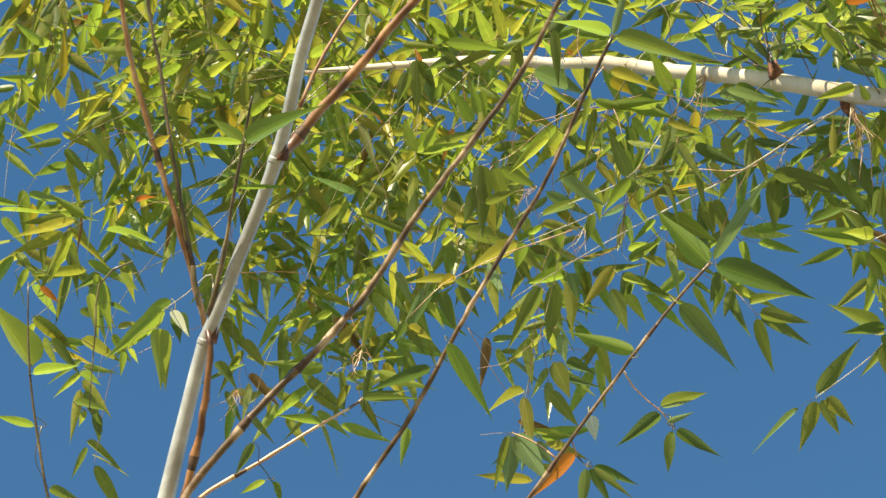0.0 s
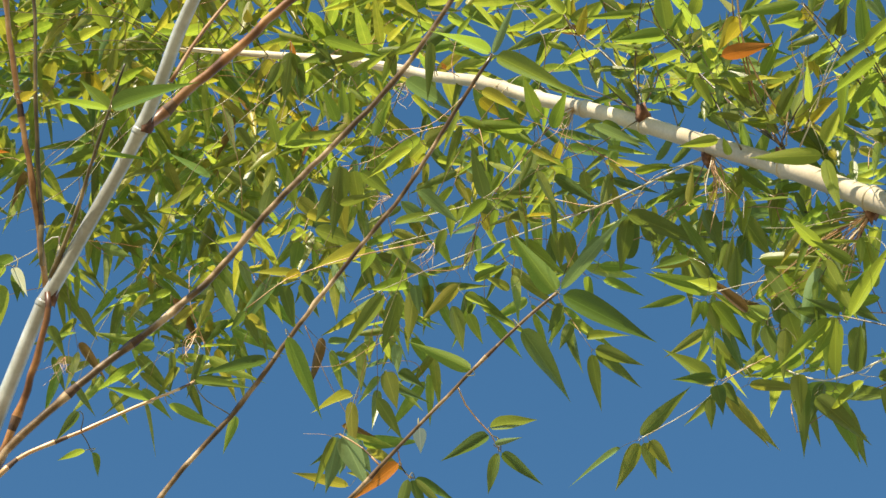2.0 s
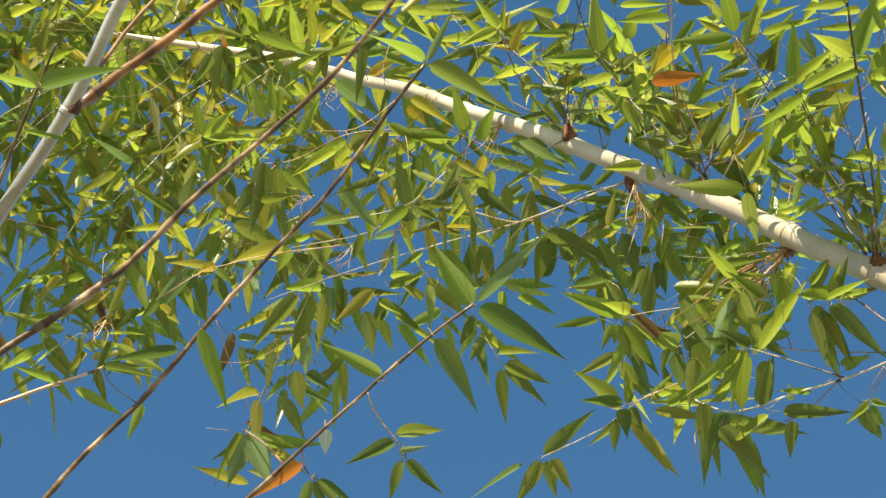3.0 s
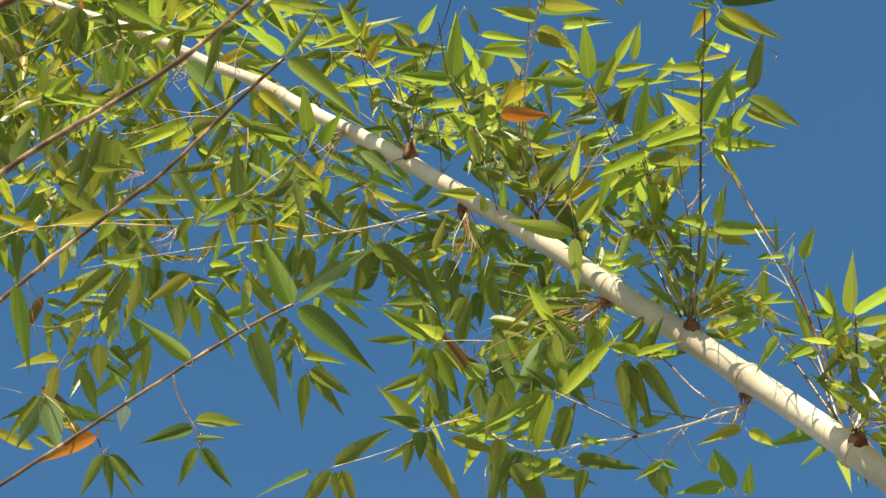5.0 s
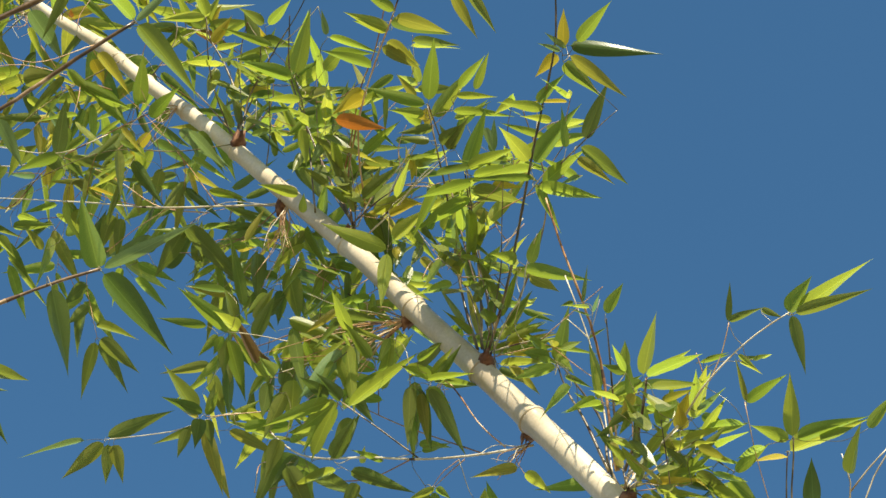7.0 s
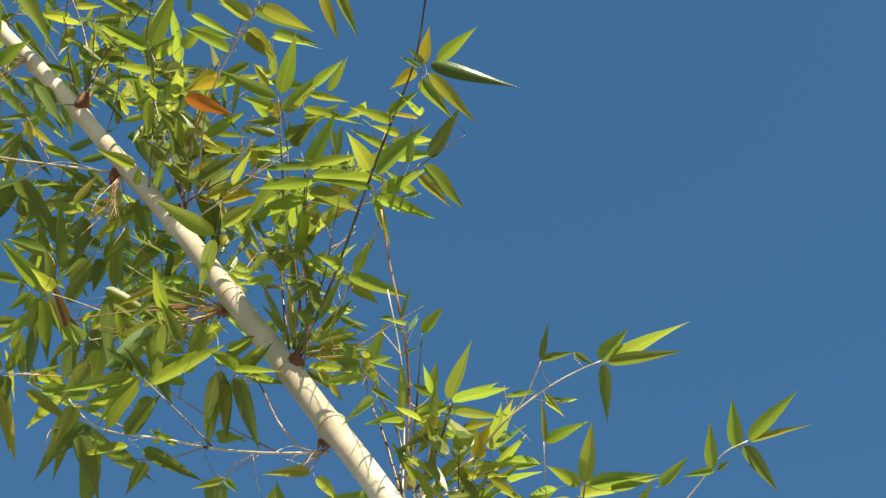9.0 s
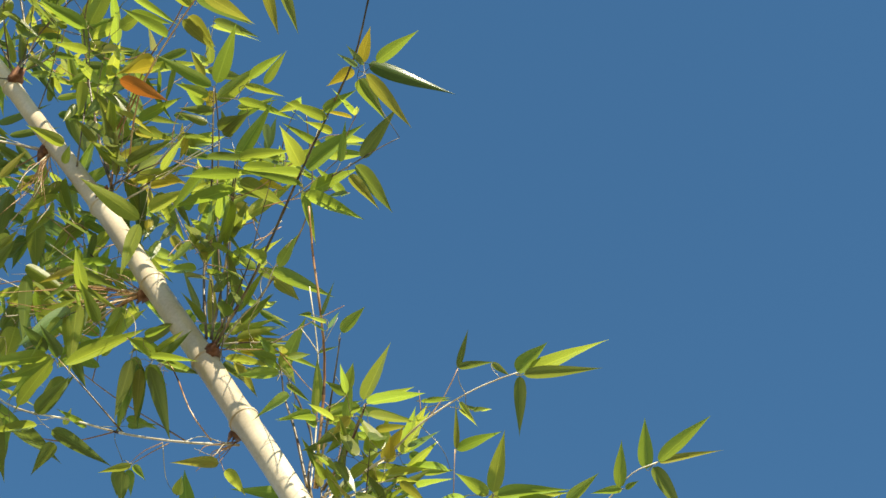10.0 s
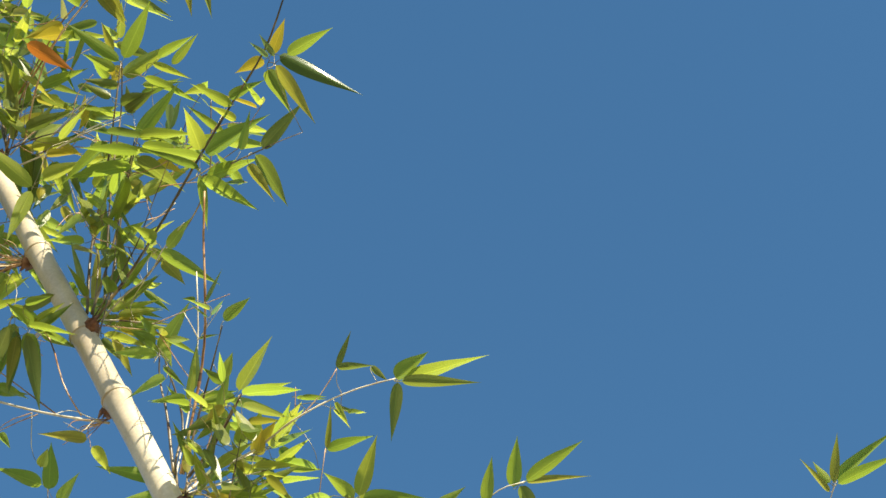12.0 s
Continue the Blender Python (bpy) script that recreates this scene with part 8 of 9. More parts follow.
spray(g1, (0.310, 3.810, 7.430), (0.70, 0.69, 0.21), 6, 1.25)
finish(g1)
spray(g2, (0.140, 2.500, 7.950), (-0.23, 0.91, 0.34), 5, 1.22)
spray(g2, (0.120, 2.550, 8.040), (0.07, 0.97, 0.22), 5, 1.24)
spray(g2, (0.330, 2.470, 8.080), (0.57, -0.74, -0.34), 6, 1.24)
spray(g2, (0.190, 2.450, 8.020), (0.78, -0.58, 0.25), 6, 1.23)
spray(g2, (0.140, 2.720, 8.040), (0.60, 0.18, -0.78), 5, 1.25)
spray(g2, (0.100, 2.610, 7.970), (0.71, -0.05, -0.71), 6, 1.23)
spray(g2, (0.170, 2.770, 7.970), (0.02, 0.97, 0.25), 4, 1.25)
spray(g2, (0.100, 2.830, 7.800), (0.08, 0.53, -0.84), 6, 1.22)
spray(g2, (0.040, 2.950, 7.810), (0.28, 0.94, 0.19), 5, 1.23)
spray(g2, (0.180, 2.940, 7.810), (-0.15, 0.94, -0.31), 6, 1.23)
spray(g2, (0.380, 3.010, 7.910), (-0.01, 1.00, -0.03), 6, 1.26)
spray(g2, (0.350, 3.170, 7.820), (0.47, 0.80, -0.37), 4, 1.25)
spray(g2, (0.500, 3.480, 7.900), (0.66, 0.71, -0.24), 5, 1.29)
finish(g2)
spray(g5, (0.650, 2.370, 7.220), (0.53, 0.85, -0.01), 4, 1.10)
spray(g5, (0.670, 2.640, 7.150), (0.60, 0.49, -0.63), 6, 1.11)
spray(g5, (0.670, 2.740, 7.200), (0.26, 0.93, 0.26), 6, 1.13)
spray(g5, (0.630, 2.910, 7.080), (0.25, 0.59, -0.77), 5, 1.12)
spray(g5, (0.840, 2.850, 7.030), (0.45, 0.89, 0.03), 5, 1.11)
spray(g5, (0.580, 3.080, 7.120), (0.62, 0.79, -0.05), 5, 1.14)
spray(g5, (0.720, 3.040, 7.100), (0.47, 0.86, -0.20), 4, 1.14)
spray(g5, (0.850, 3.140, 7.220), (0.41, 0.90, 0.12), 5, 1.17)
spray(g5, (0.410, 2.420, 6.920), (0.34, 0.93, -0.14), 5, 0.98)
spray(g5, (0.470, 2.450, 6.810), (-0.06, 0.90, -0.43), 4, 0.97)
spray(g5, (0.400, 2.570, 6.920), (-0.16, 0.83, -0.53), 4, 0.99)
spray(g5, (0.510, 2.470, 7.010), (0.34, 0.91, -0.22), 5, 1.00)
finish(g5)
spray(g6, (0.280, 2.290, 7.570), (0.94, -0.35, 0.04), 5, 1.15)
spray(g6, (0.420, 2.290, 7.630), (0.69, -0.16, 0.71), 5, 1.16)
spray(g6, (0.380, 2.340, 7.480), (0.55, -0.63, 0.55), 4, 1.14)
spray(g6, (0.550, 2.330, 7.730), (0.92, -0.26, 0.30), 6, 1.18)
spray(g6, (0.480, 2.430, 7.250), (0.76, 0.54, -0.37), 5, 1.11)
spray(g6, (0.620, 2.570, 7.520), (-0.15, 0.91, -0.38), 5, 1.16)
spray(g6, (0.700, 2.690, 7.480), (0.20, 0.82, -0.53), 5, 1.17)
finish(g6)
spray(g7, (0.310, 2.530, 7.790), (0.90, -0.05, 0.43), 4, 1.20)
spray(g7, (0.410, 2.490, 7.570), (0.82, -0.01, 0.58), 5, 1.16)
spray(g7, (0.350, 2.540, 7.650), (0.66, -0.60, 0.46), 5, 1.18)
spray(g7, (0.400, 2.800, 7.820), (0.65, 0.25, -0.72), 5, 1.22)
spray(g7, (0.630, 2.820, 7.750), (0.23, 0.97, 0.13), 6, 1.22)
spray(g7, (0.530, 2.890, 7.660), (-0.05, 0.98, -0.18), 4, 1.21)
spray(g7, (0.570, 3.200, 7.820), (-0.16, 0.41, -0.90), 5, 1.26)
finish(g7)
spray(g10, (-0.450, 2.680, 8.340), (0.25, 0.97, 0.04), 5, 1.30)
spray(g10, (-0.490, 3.090, 9.230), (0.41, 0.53, -0.74), 5, 1.48)
spray(g10, (-0.600, 2.850, 9.060), (-0.99, 0.04, -0.11), 6, 1.43)
spray(g10, (-0.500, 2.690, 8.380), (0.86, -0.01, -0.51), 5, 1.31)
spray(g10, (-0.380, 2.750, 8.740), (0.64, 0.62, 0.46), 5, 1.37)
spray(g10, (-0.320, 2.690, 8.510), (-0.70, 0.65, 0.29), 4, 1.33)
spray(g10, (-0.270, 2.660, 8.300), (0.40, 0.59, -0.70), 5, 1.29)
spray(g10, (-0.250, 2.680, 8.510), (0.78, 0.63, -0.05), 5, 1.33)
spray(g10, (-0.170, 2.730, 8.510), (0.81, 0.27, -0.52), 4, 1.33)
spray(g10, (-0.180, 2.670, 8.460), (0.52, 0.84, -0.14), 4, 1.32)
spray(g10, (-0.000, 2.680, 8.500), (0.74, 0.66, 0.09), 5, 1.33)
spray(g10, (-0.650, 3.030, 8.740), (-0.74, 0.21, -0.63), 6, 1.39)
spray(g10, (-0.690, 3.100, 8.930), (-0.35, 0.91, -0.22), 4, 1.43)
spray(g10, (-0.460, 2.750, 8.380), (0.41, 0.91, -0.01), 5, 1.31)
spray(g10, (-0.590, 2.960, 8.420), (-0.55, 0.39, -0.74), 5, 1.34)
spray(g10, (-0.560, 3.040, 8.610), (-0.52, 0.45, -0.73), 6, 1.37)
spray(g10, (-0.490, 3.030, 8.720), (0.57, 0.81, -0.13), 6, 1.39)
spray(g10, (-0.430, 3.000, 8.680), (0.79, 0.35, 0.51), 6, 1.38)
spray(g10, (-0.450, 2.930, 8.800), (-0.36, 0.90, 0.27), 5, 1.39)
spray(g10, (-0.240, 2.870, 8.430), (0.73, 0.44, 0.52), 4, 1.33)
spray(g10, (-0.310, 3.040, 8.710), (0.19, 0.96, 0.19), 6, 1.39)
spray(g10, (-0.310, 2.980, 8.520), (0.52, 0.73, -0.44), 5, 1.35)
spray(g10, (-0.250, 2.830, 8.410), (0.11, 0.99, 0.08), 5, 1.32)
spray(g10, (-0.090, 2.920, 8.320), (0.11, 0.92, -0.38), 4, 1.31)
spray(g10, (-0.040, 2.940, 8.580), (0.28, 0.93, 0.25), 4, 1.36)
spray(g10, (-1.180, 3.030, 8.170), (-0.20, 0.89, -0.40), 5, 1.31)
spray(g10, (-0.990, 3.040, 8.260), (-0.04, 0.44, -0.90), 5, 1.32)
spray(g10, (-1.120, 3.030, 8.190), (0.32, 0.92, -0.25), 5, 1.31)
spray(g10, (-0.790, 2.970, 8.200), (0.01, 0.99, 0.10), 4, 1.30)
spray(g10, (-0.620, 2.950, 8.140), (0.26, 0.60, -0.75), 6, 1.29)
spray(g10, (-0.800, 3.210, 8.510), (0.10, 0.97, -0.21), 5, 1.37)
spray(g10, (-0.680, 3.150, 8.500), (-0.24, 0.95, 0.22), 4, 1.36)
spray(g10, (-0.730, 3.200, 8.470), (0.24, 0.90, -0.35), 5, 1.36)
spray(g10, (-0.700, 3.160, 8.760), (-0.55, 0.81, 0.20), 4, 1.41)
spray(g10, (-0.660, 3.090, 8.280), (0.38, 0.79, -0.48), 6, 1.32)
spray(g10, (-0.450, 3.110, 8.570), (0.66, 0.68, -0.32), 5, 1.37)
spray(g10, (-0.660, 3.360, 9.020), (-0.26, 0.69, -0.67), 5, 1.46)
spray(g10, (-0.480, 3.360, 8.880), (0.17, 0.92, -0.34), 6, 1.44)
spray(g10, (-0.420, 2.990, 8.240), (0.29, 0.94, 0.15), 5, 1.31)
spray(g10, (-0.560, 2.960, 8.280), (0.15, 0.95, 0.28), 4, 1.31)
spray(g10, (-0.430, 3.010, 8.370), (-0.06, 0.85, -0.53), 6, 1.33)
spray(g10, (-0.310, 2.910, 7.970), (0.58, 0.38, -0.72), 5, 1.26)
spray(g10, (-0.230, 2.930, 8.260), (0.81, 0.40, -0.43), 4, 1.31)
spray(g10, (-0.280, 3.150, 8.400), (0.16, 0.98, -0.07), 4, 1.34)
spray(g10, (-0.350, 2.960, 8.350), (0.23, 0.87, -0.43), 4, 1.32)
spray(g10, (-0.370, 3.100, 8.670), (0.03, 0.93, -0.38), 6, 1.38)
spray(g10, (-0.250, 3.090, 8.410), (0.68, 0.74, 0.04), 6, 1.34)
spray(g10, (-0.160, 3.210, 8.630), (0.37, 0.92, -0.10), 5, 1.39)
spray(g10, (-0.140, 2.930, 8.180), (0.33, 0.94, 0.04), 4, 1.29)
spray(g10, (0.060, 3.150, 8.640), (0.02, 0.69, -0.73), 5, 1.38)
spray(g10, (0.030, 3.020, 8.430), (0.12, 0.51, -0.85), 5, 1.34)
spray(g10, (-1.230, 3.230, 8.390), (-0.24, 0.31, -0.92), 5, 1.37)
spray(g10, (-1.300, 3.350, 8.420), (-0.52, 0.40, -0.75), 5, 1.38)
spray(g10, (-1.300, 3.080, 8.050), (0.10, 0.99, -0.11), 5, 1.30)
spray(g10, (-1.100, 3.440, 8.480), (0.12, 0.99, 0.12), 5, 1.39)
spray(g10, (-1.110, 3.530, 8.750), (0.26, 0.43, -0.86), 4, 1.44)
spray(g10, (-0.930, 3.090, 8.070), (0.21, 0.89, -0.41), 5, 1.30)
spray(g10, (-0.860, 3.210, 8.450), (0.59, 0.80, -0.11), 5, 1.36)
spray(g10, (-0.950, 3.140, 8.270), (-0.46, 0.88, 0.13), 5, 1.33)
spray(g10, (-0.680, 3.230, 8.300), (-0.39, 0.84, -0.37), 6, 1.34)
spray(g10, (-0.630, 3.320, 8.410), (0.71, 0.69, 0.13), 5, 1.36)
spray(g10, (-0.780, 3.370, 8.510), (-0.28, 0.93, -0.24), 4, 1.38)
spray(g10, (-0.840, 3.540, 8.920), (-0.26, 0.81, -0.53), 6, 1.46)
spray(g10, (-0.580, 3.260, 8.570), (0.24, 0.97, 0.06), 4, 1.38)
spray(g10, (-0.490, 3.370, 8.340), (0.02, 0.54, -0.84), 4, 1.35)
spray(g10, (-0.610, 3.420, 8.550), (-0.30, 0.95, 0.03), 5, 1.39)
spray(g10, (-0.460, 3.370, 8.370), (-0.02, 0.75, -0.66), 4, 1.36)
spray(g10, (-0.580, 3.260, 8.230), (-0.19, 0.69, -0.70), 6, 1.33)
spray(g10, (-0.540, 3.460, 8.820), (-0.00, 0.48, -0.88), 6, 1.44)
spray(g10, (-0.600, 3.550, 9.020), (-0.47, 0.86, 0.19), 6, 1.48)
spray(g10, (-0.360, 3.300, 8.330), (-0.37, 0.52, -0.77), 5, 1.35)
spray(g10, (-0.410, 3.340, 8.380), (0.03, 0.56, -0.83), 4, 1.36)
spray(g10, (-0.400, 3.500, 8.680), (-0.20, 0.64, -0.75), 4, 1.42)
spray(g10, (-0.350, 3.340, 8.320), (-0.36, 0.93, -0.11), 5, 1.35)
spray(g10, (-0.370, 3.250, 8.450), (0.45, 0.84, 0.29), 4, 1.36)
spray(g10, (-0.440, 3.410, 8.880), (0.20, 0.58, -0.79), 5, 1.44)
spray(g10, (-0.210, 3.190, 8.130), (0.43, 0.90, 0.03), 4, 1.30)
spray(g10, (-0.150, 3.200, 8.140), (0.32, 0.44, -0.84), 5, 1.30)
spray(g10, (-0.110, 3.180, 8.360), (0.08, 0.62, -0.78), 5, 1.34)
spray(g10, (-1.430, 3.380, 8.200), (0.55, 0.80, -0.23), 5, 1.35)
spray(g10, (-1.360, 3.440, 8.330), (0.59, 0.64, -0.49), 5, 1.38)
spray(g10, (-1.310, 3.330, 7.960), (-0.60, 0.72, -0.35), 6, 1.31)
spray(g10, (-1.220, 3.460, 8.450), (-0.34, 0.94, -0.07), 5, 1.39)
spray(g10, (-1.130, 3.390, 8.230), (0.11, 0.48, -0.87), 4, 1.35)
spray(g10, (-1.140, 3.530, 8.440), (0.16, 0.53, -0.83), 5, 1.39)
spray(g10, (-0.980, 3.620, 8.690), (0.23, 0.81, -0.54), 5, 1.44)
spray(g10, (-1.000, 3.480, 8.290), (-0.14, 0.86, -0.49), 5, 1.36)
spray(g10, (-0.960, 3.390, 8.140), (-0.04, 0.45, -0.89), 5, 1.33)
spray(g10, (-0.720, 3.330, 8.090), (-0.05, 0.89, -0.46), 5, 1.31)
spray(g10, (-0.710, 3.550, 8.460), (0.38, 0.90, 0.23), 4, 1.39)
spray(g10, (-0.760, 3.280, 8.160), (0.10, 0.95, -0.30), 4, 1.32)
spray(g10, (-0.500, 3.290, 8.090), (-0.09, 0.62, -0.78), 5, 1.31)
spray(g10, (-0.470, 3.740, 8.650), (0.43, 0.49, -0.76), 6, 1.43)
spray(g10, (-0.600, 3.510, 8.270), (0.12, 0.98, 0.18), 5, 1.36)
spray(g10, (-0.460, 3.670, 8.910), (-0.20, 0.95, -0.25), 5, 1.47)
spray(g10, (-0.380, 3.470, 8.130), (-0.20, 0.63, -0.75), 5, 1.33)
spray(g10, (-0.350, 3.360, 8.120), (0.06, 0.98, 0.21), 5, 1.32)
spray(g10, (-0.360, 3.190, 7.920), (-0.65, 0.23, -0.72), 5, 1.27)
spray(g10, (-0.310, 3.370, 8.050), (-0.10, 0.99, 0.08), 4, 1.31)
spray(g10, (-0.180, 3.420, 8.290), (-0.00, 1.00, -0.05), 4, 1.35)
spray(g10, (-0.180, 3.310, 7.990), (0.64, 0.55, -0.53), 5, 1.29)
spray(g10, (-0.170, 3.260, 8.050), (0.16, 0.82, -0.54), 6, 1.30)
spray(g10, (-0.200, 3.320, 8.200), (-0.08, 0.99, 0.13), 4, 1.32)
spray(g10, (-0.220, 3.420, 8.420), (0.40, 0.43, -0.81), 5, 1.37)
spray(g10, (0.040, 3.540, 8.260), (0.48, 0.35, -0.80), 4, 1.35)
spray(g10, (-1.540, 3.780, 8.430), (0.15, 0.99, 0.04), 6, 1.43)
spray(g10, (-1.490, 3.460, 7.940), (0.07, 0.53, -0.85), 5, 1.32)
spray(g10, (-1.330, 3.420, 8.010), (-0.09, 0.84, -0.53), 5, 1.32)
spray(g10, (-1.400, 3.740, 8.460), (0.10, 0.96, -0.24), 5, 1.42)
spray(g10, (-1.280, 3.650, 8.170), (0.13, 0.90, -0.41), 4, 1.37)
spray(g10, (-1.180, 3.610, 8.290), (0.15, 0.96, -0.23), 6, 1.38)
spray(g10, (-0.870, 3.750, 8.460), (-0.68, 0.72, -0.15), 4, 1.41)
spray(g10, (-0.780, 3.550, 8.070), (0.24, 0.97, -0.05), 6, 1.33)
spray(g10, (-0.660, 3.570, 8.150), (-0.17, 0.98, -0.05), 6, 1.34)
spray(g10, (-0.820, 3.760, 8.240), (0.55, 0.36, -0.75), 5, 1.38)
spray(g10, (-0.510, 3.590, 8.130), (0.05, 1.00, -0.01), 5, 1.34)
spray(g10, (-0.580, 3.560, 8.180), (-0.23, 0.89, -0.39), 5, 1.35)
spray(g10, (-0.500, 3.700, 8.280), (-0.67, 0.62, -0.41), 4, 1.37)
spray(g10, (-0.320, 3.490, 8.070), (-0.07, 1.00, -0.04), 4, 1.32)
spray(g10, (-0.380, 3.620, 8.330), (-0.07, 0.99, 0.14), 5, 1.37)
spray(g10, (-0.280, 3.850, 8.550), (-0.15, 0.43, -0.89), 5, 1.43)
spray(g10, (-0.100, 3.590, 8.050), (0.05, 0.99, -0.16), 4, 1.32)
spray(g10, (-0.110, 3.560, 7.920), (0.70, 0.26, -0.66), 5, 1.30)
spray(g10, (-1.490, 4.060, 8.420), (0.41, 0.91, -0.03), 6, 1.45)
spray(g10, (-0.840, 3.960, 8.560), (0.24, 0.96, -0.12), 5, 1.44)
spray(g10, (-0.580, 3.940, 8.280), (0.40, 0.46, -0.79), 5, 1.39)
spray(g10, (-0.600, 4.060, 8.340), (0.29, 0.46, -0.84), 6, 1.41)
spray(g10, (-0.490, 3.900, 8.280), (0.05, 1.00, -0.07), 6, 1.39)
spray(g10, (-0.200, 3.960, 8.260), (-0.26, 0.64, -0.72), 4, 1.39)
finish(g10)
spray(g11, (-1.370, 2.710, 8.430), (-0.17, 0.56, -0.81), 5, 1.34)
spray(g11, (-1.420, 2.840, 8.690), (0.03, 0.58, -0.82), 5, 1.39)
spray(g11, (-1.550, 2.830, 8.650), (-0.12, 0.89, -0.45), 5, 1.39)
spray(g11, (-1.440, 2.620, 8.300), (-0.67, 0.74, -0.07), 6, 1.31)
spray(g11, (-1.290, 2.810, 8.740), (-0.75, 0.61, 0.25), 4, 1.39)
spray(g11, (-1.270, 2.690, 8.570), (0.66, 0.22, 0.72), 4, 1.36)
spray(g11, (-1.280, 2.870, 9.000), (0.01, 1.00, 0.04), 5, 1.44)
spray(g11, (-1.380, 2.810, 8.650), (0.25, 0.96, -0.08), 5, 1.38)
spray(g11, (-1.020, 2.750, 8.700), (-0.33, 0.73, -0.60), 6, 1.38)
spray(g11, (-1.050, 2.620, 8.430), (0.16, 0.52, -0.84), 6, 1.32)
spray(g11, (-1.200, 2.870, 8.740), (-0.63, 0.67, -0.39), 4, 1.39)
spray(g11, (-1.040, 2.610, 8.370), (-0.85, 0.39, -0.34), 6, 1.31)
spray(g11, (-1.210, 2.930, 8.850), (-0.87, 0.26, 0.42), 6, 1.42)
spray(g11, (-0.970, 2.540, 8.340), (-0.53, 0.84, 0.06), 5, 1.30)
spray(g11, (-1.030, 2.810, 8.540), (-0.67, -0.21, -0.72), 6, 1.35)
spray(g11, (-0.840, 2.830, 8.610), (-0.57, 0.76, -0.32), 5, 1.36)
spray(g11, (-0.820, 2.570, 8.290), (0.09, 0.71, -0.70), 6, 1.29)
spray(g11, (-0.970, 2.860, 8.680), (-0.63, 0.10, -0.77), 6, 1.38)
spray(g11, (-0.900, 2.550, 8.260), (-0.28, 0.95, 0.15), 5, 1.29)
spray(g11, (-1.010, 3.030, 9.110), (-0.67, 0.68, -0.30), 6, 1.46)
spray(g11, (-0.920, 2.720, 8.800), (-0.64, 0.24, -0.73), 5, 1.39)
spray(g11, (-0.670, 2.710, 8.660), (-0.52, 0.66, -0.54), 6, 1.36)
spray(g11, (-0.730, 2.960, 8.960), (0.41, 0.73, -0.55), 5, 1.43)
spray(g11, (-0.720, 2.630, 8.400), (0.99, 0.05, 0.12), 6, 1.31)
spray(g11, (-0.740, 2.720, 8.420), (-0.72, 0.69, 0.06), 6, 1.32)
spray(g11, (-0.690, 2.820, 8.890), (0.48, 0.68, -0.55), 6, 1.41)
spray(g11, (-0.800, 2.680, 8.720), (-0.96, 0.25, -0.15), 5, 1.37)
spray(g11, (-0.520, 2.600, 8.300), (0.13, 0.64, -0.75), 5, 1.29)
spray(g11, (-1.480, 2.890, 8.620), (-0.42, 0.90, -0.14), 5, 1.38)
spray(g11, (-1.420, 2.750, 8.180), (-0.82, 0.14, -0.55), 5, 1.30)
spray(g11, (-1.570, 2.850, 8.600), (-0.59, -0.00, -0.81), 5, 1.38)
spray(g11, (-1.400, 2.960, 8.820), (-0.74, 0.67, -0.02), 6, 1.42)
spray(g11, (-1.310, 3.060, 8.970), (-0.67, 0.70, 0.24), 5, 1.45)
spray(g11, (-1.340, 2.950, 8.430), (-0.03, 0.70, -0.71), 5, 1.35)
spray(g11, (-1.120, 2.790, 8.360), (-0.44, 0.26, -0.86), 4, 1.33)
spray(g11, (-1.080, 3.070, 8.850), (-0.24, 0.94, -0.24), 4, 1.42)
spray(g11, (-1.150, 3.040, 8.760), (-0.79, 0.07, -0.61), 6, 1.41)
spray(g11, (-1.100, 2.880, 8.270), (-0.42, 0.88, 0.22), 5, 1.32)
spray(g11, (-0.950, 2.860, 8.570), (-0.57, 0.12, -0.81), 4, 1.36)
spray(g11, (-0.990, 2.900, 8.730), (-0.51, 0.24, -0.83), 5, 1.39)
spray(g11, (-0.850, 3.060, 8.780), (-0.91, 0.37, -0.17), 6, 1.41)
spray(g11, (-0.940, 2.930, 8.640), (-0.34, 0.94, -0.01), 6, 1.38)
spray(g11, (-0.900, 2.810, 8.170), (-0.44, 0.33, -0.84), 5, 1.29)
spray(g11, (-0.810, 2.910, 8.530), (-0.26, 0.69, -0.68), 5, 1.35)
spray(g11, (-0.730, 2.950, 8.800), (-0.92, 0.40, -0.02), 5, 1.40)
spray(g11, (-0.780, 3.080, 8.840), (-0.09, 0.85, -0.52), 4, 1.42)
spray(g11, (-0.710, 2.790, 8.410), (-0.68, -0.15, -0.71), 4, 1.32)
spray(g11, (-0.800, 2.910, 8.630), (-0.84, 0.54, 0.08), 6, 1.37)
spray(g11, (-1.530, 3.160, 8.830), (-0.34, 0.69, -0.65), 6, 1.44)
spray(g11, (-1.490, 2.980, 8.380), (-0.68, 0.43, -0.60), 4, 1.35)
spray(g11, (-1.530, 3.010, 8.370), (-0.27, 0.94, 0.23), 4, 1.35)
spray(g11, (-1.300, 3.090, 8.530), (-0.07, 0.40, -0.91), 4, 1.38)
spray(g11, (-1.270, 3.160, 8.560), (0.00, 0.56, -0.83), 4, 1.39)
spray(g11, (-1.210, 3.070, 8.310), (-0.08, 0.77, -0.64), 6, 1.34)
spray(g11, (-1.120, 3.180, 8.760), (-0.28, 0.94, 0.21), 4, 1.42)
spray(g11, (-1.090, 3.160, 8.560), (-0.54, 0.76, -0.36), 5, 1.38)
spray(g11, (-1.070, 2.900, 8.200), (0.21, 0.98, -0.02), 4, 1.30)
spray(g11, (-1.030, 3.250, 8.880), (-0.64, 0.08, -0.77), 4, 1.44)
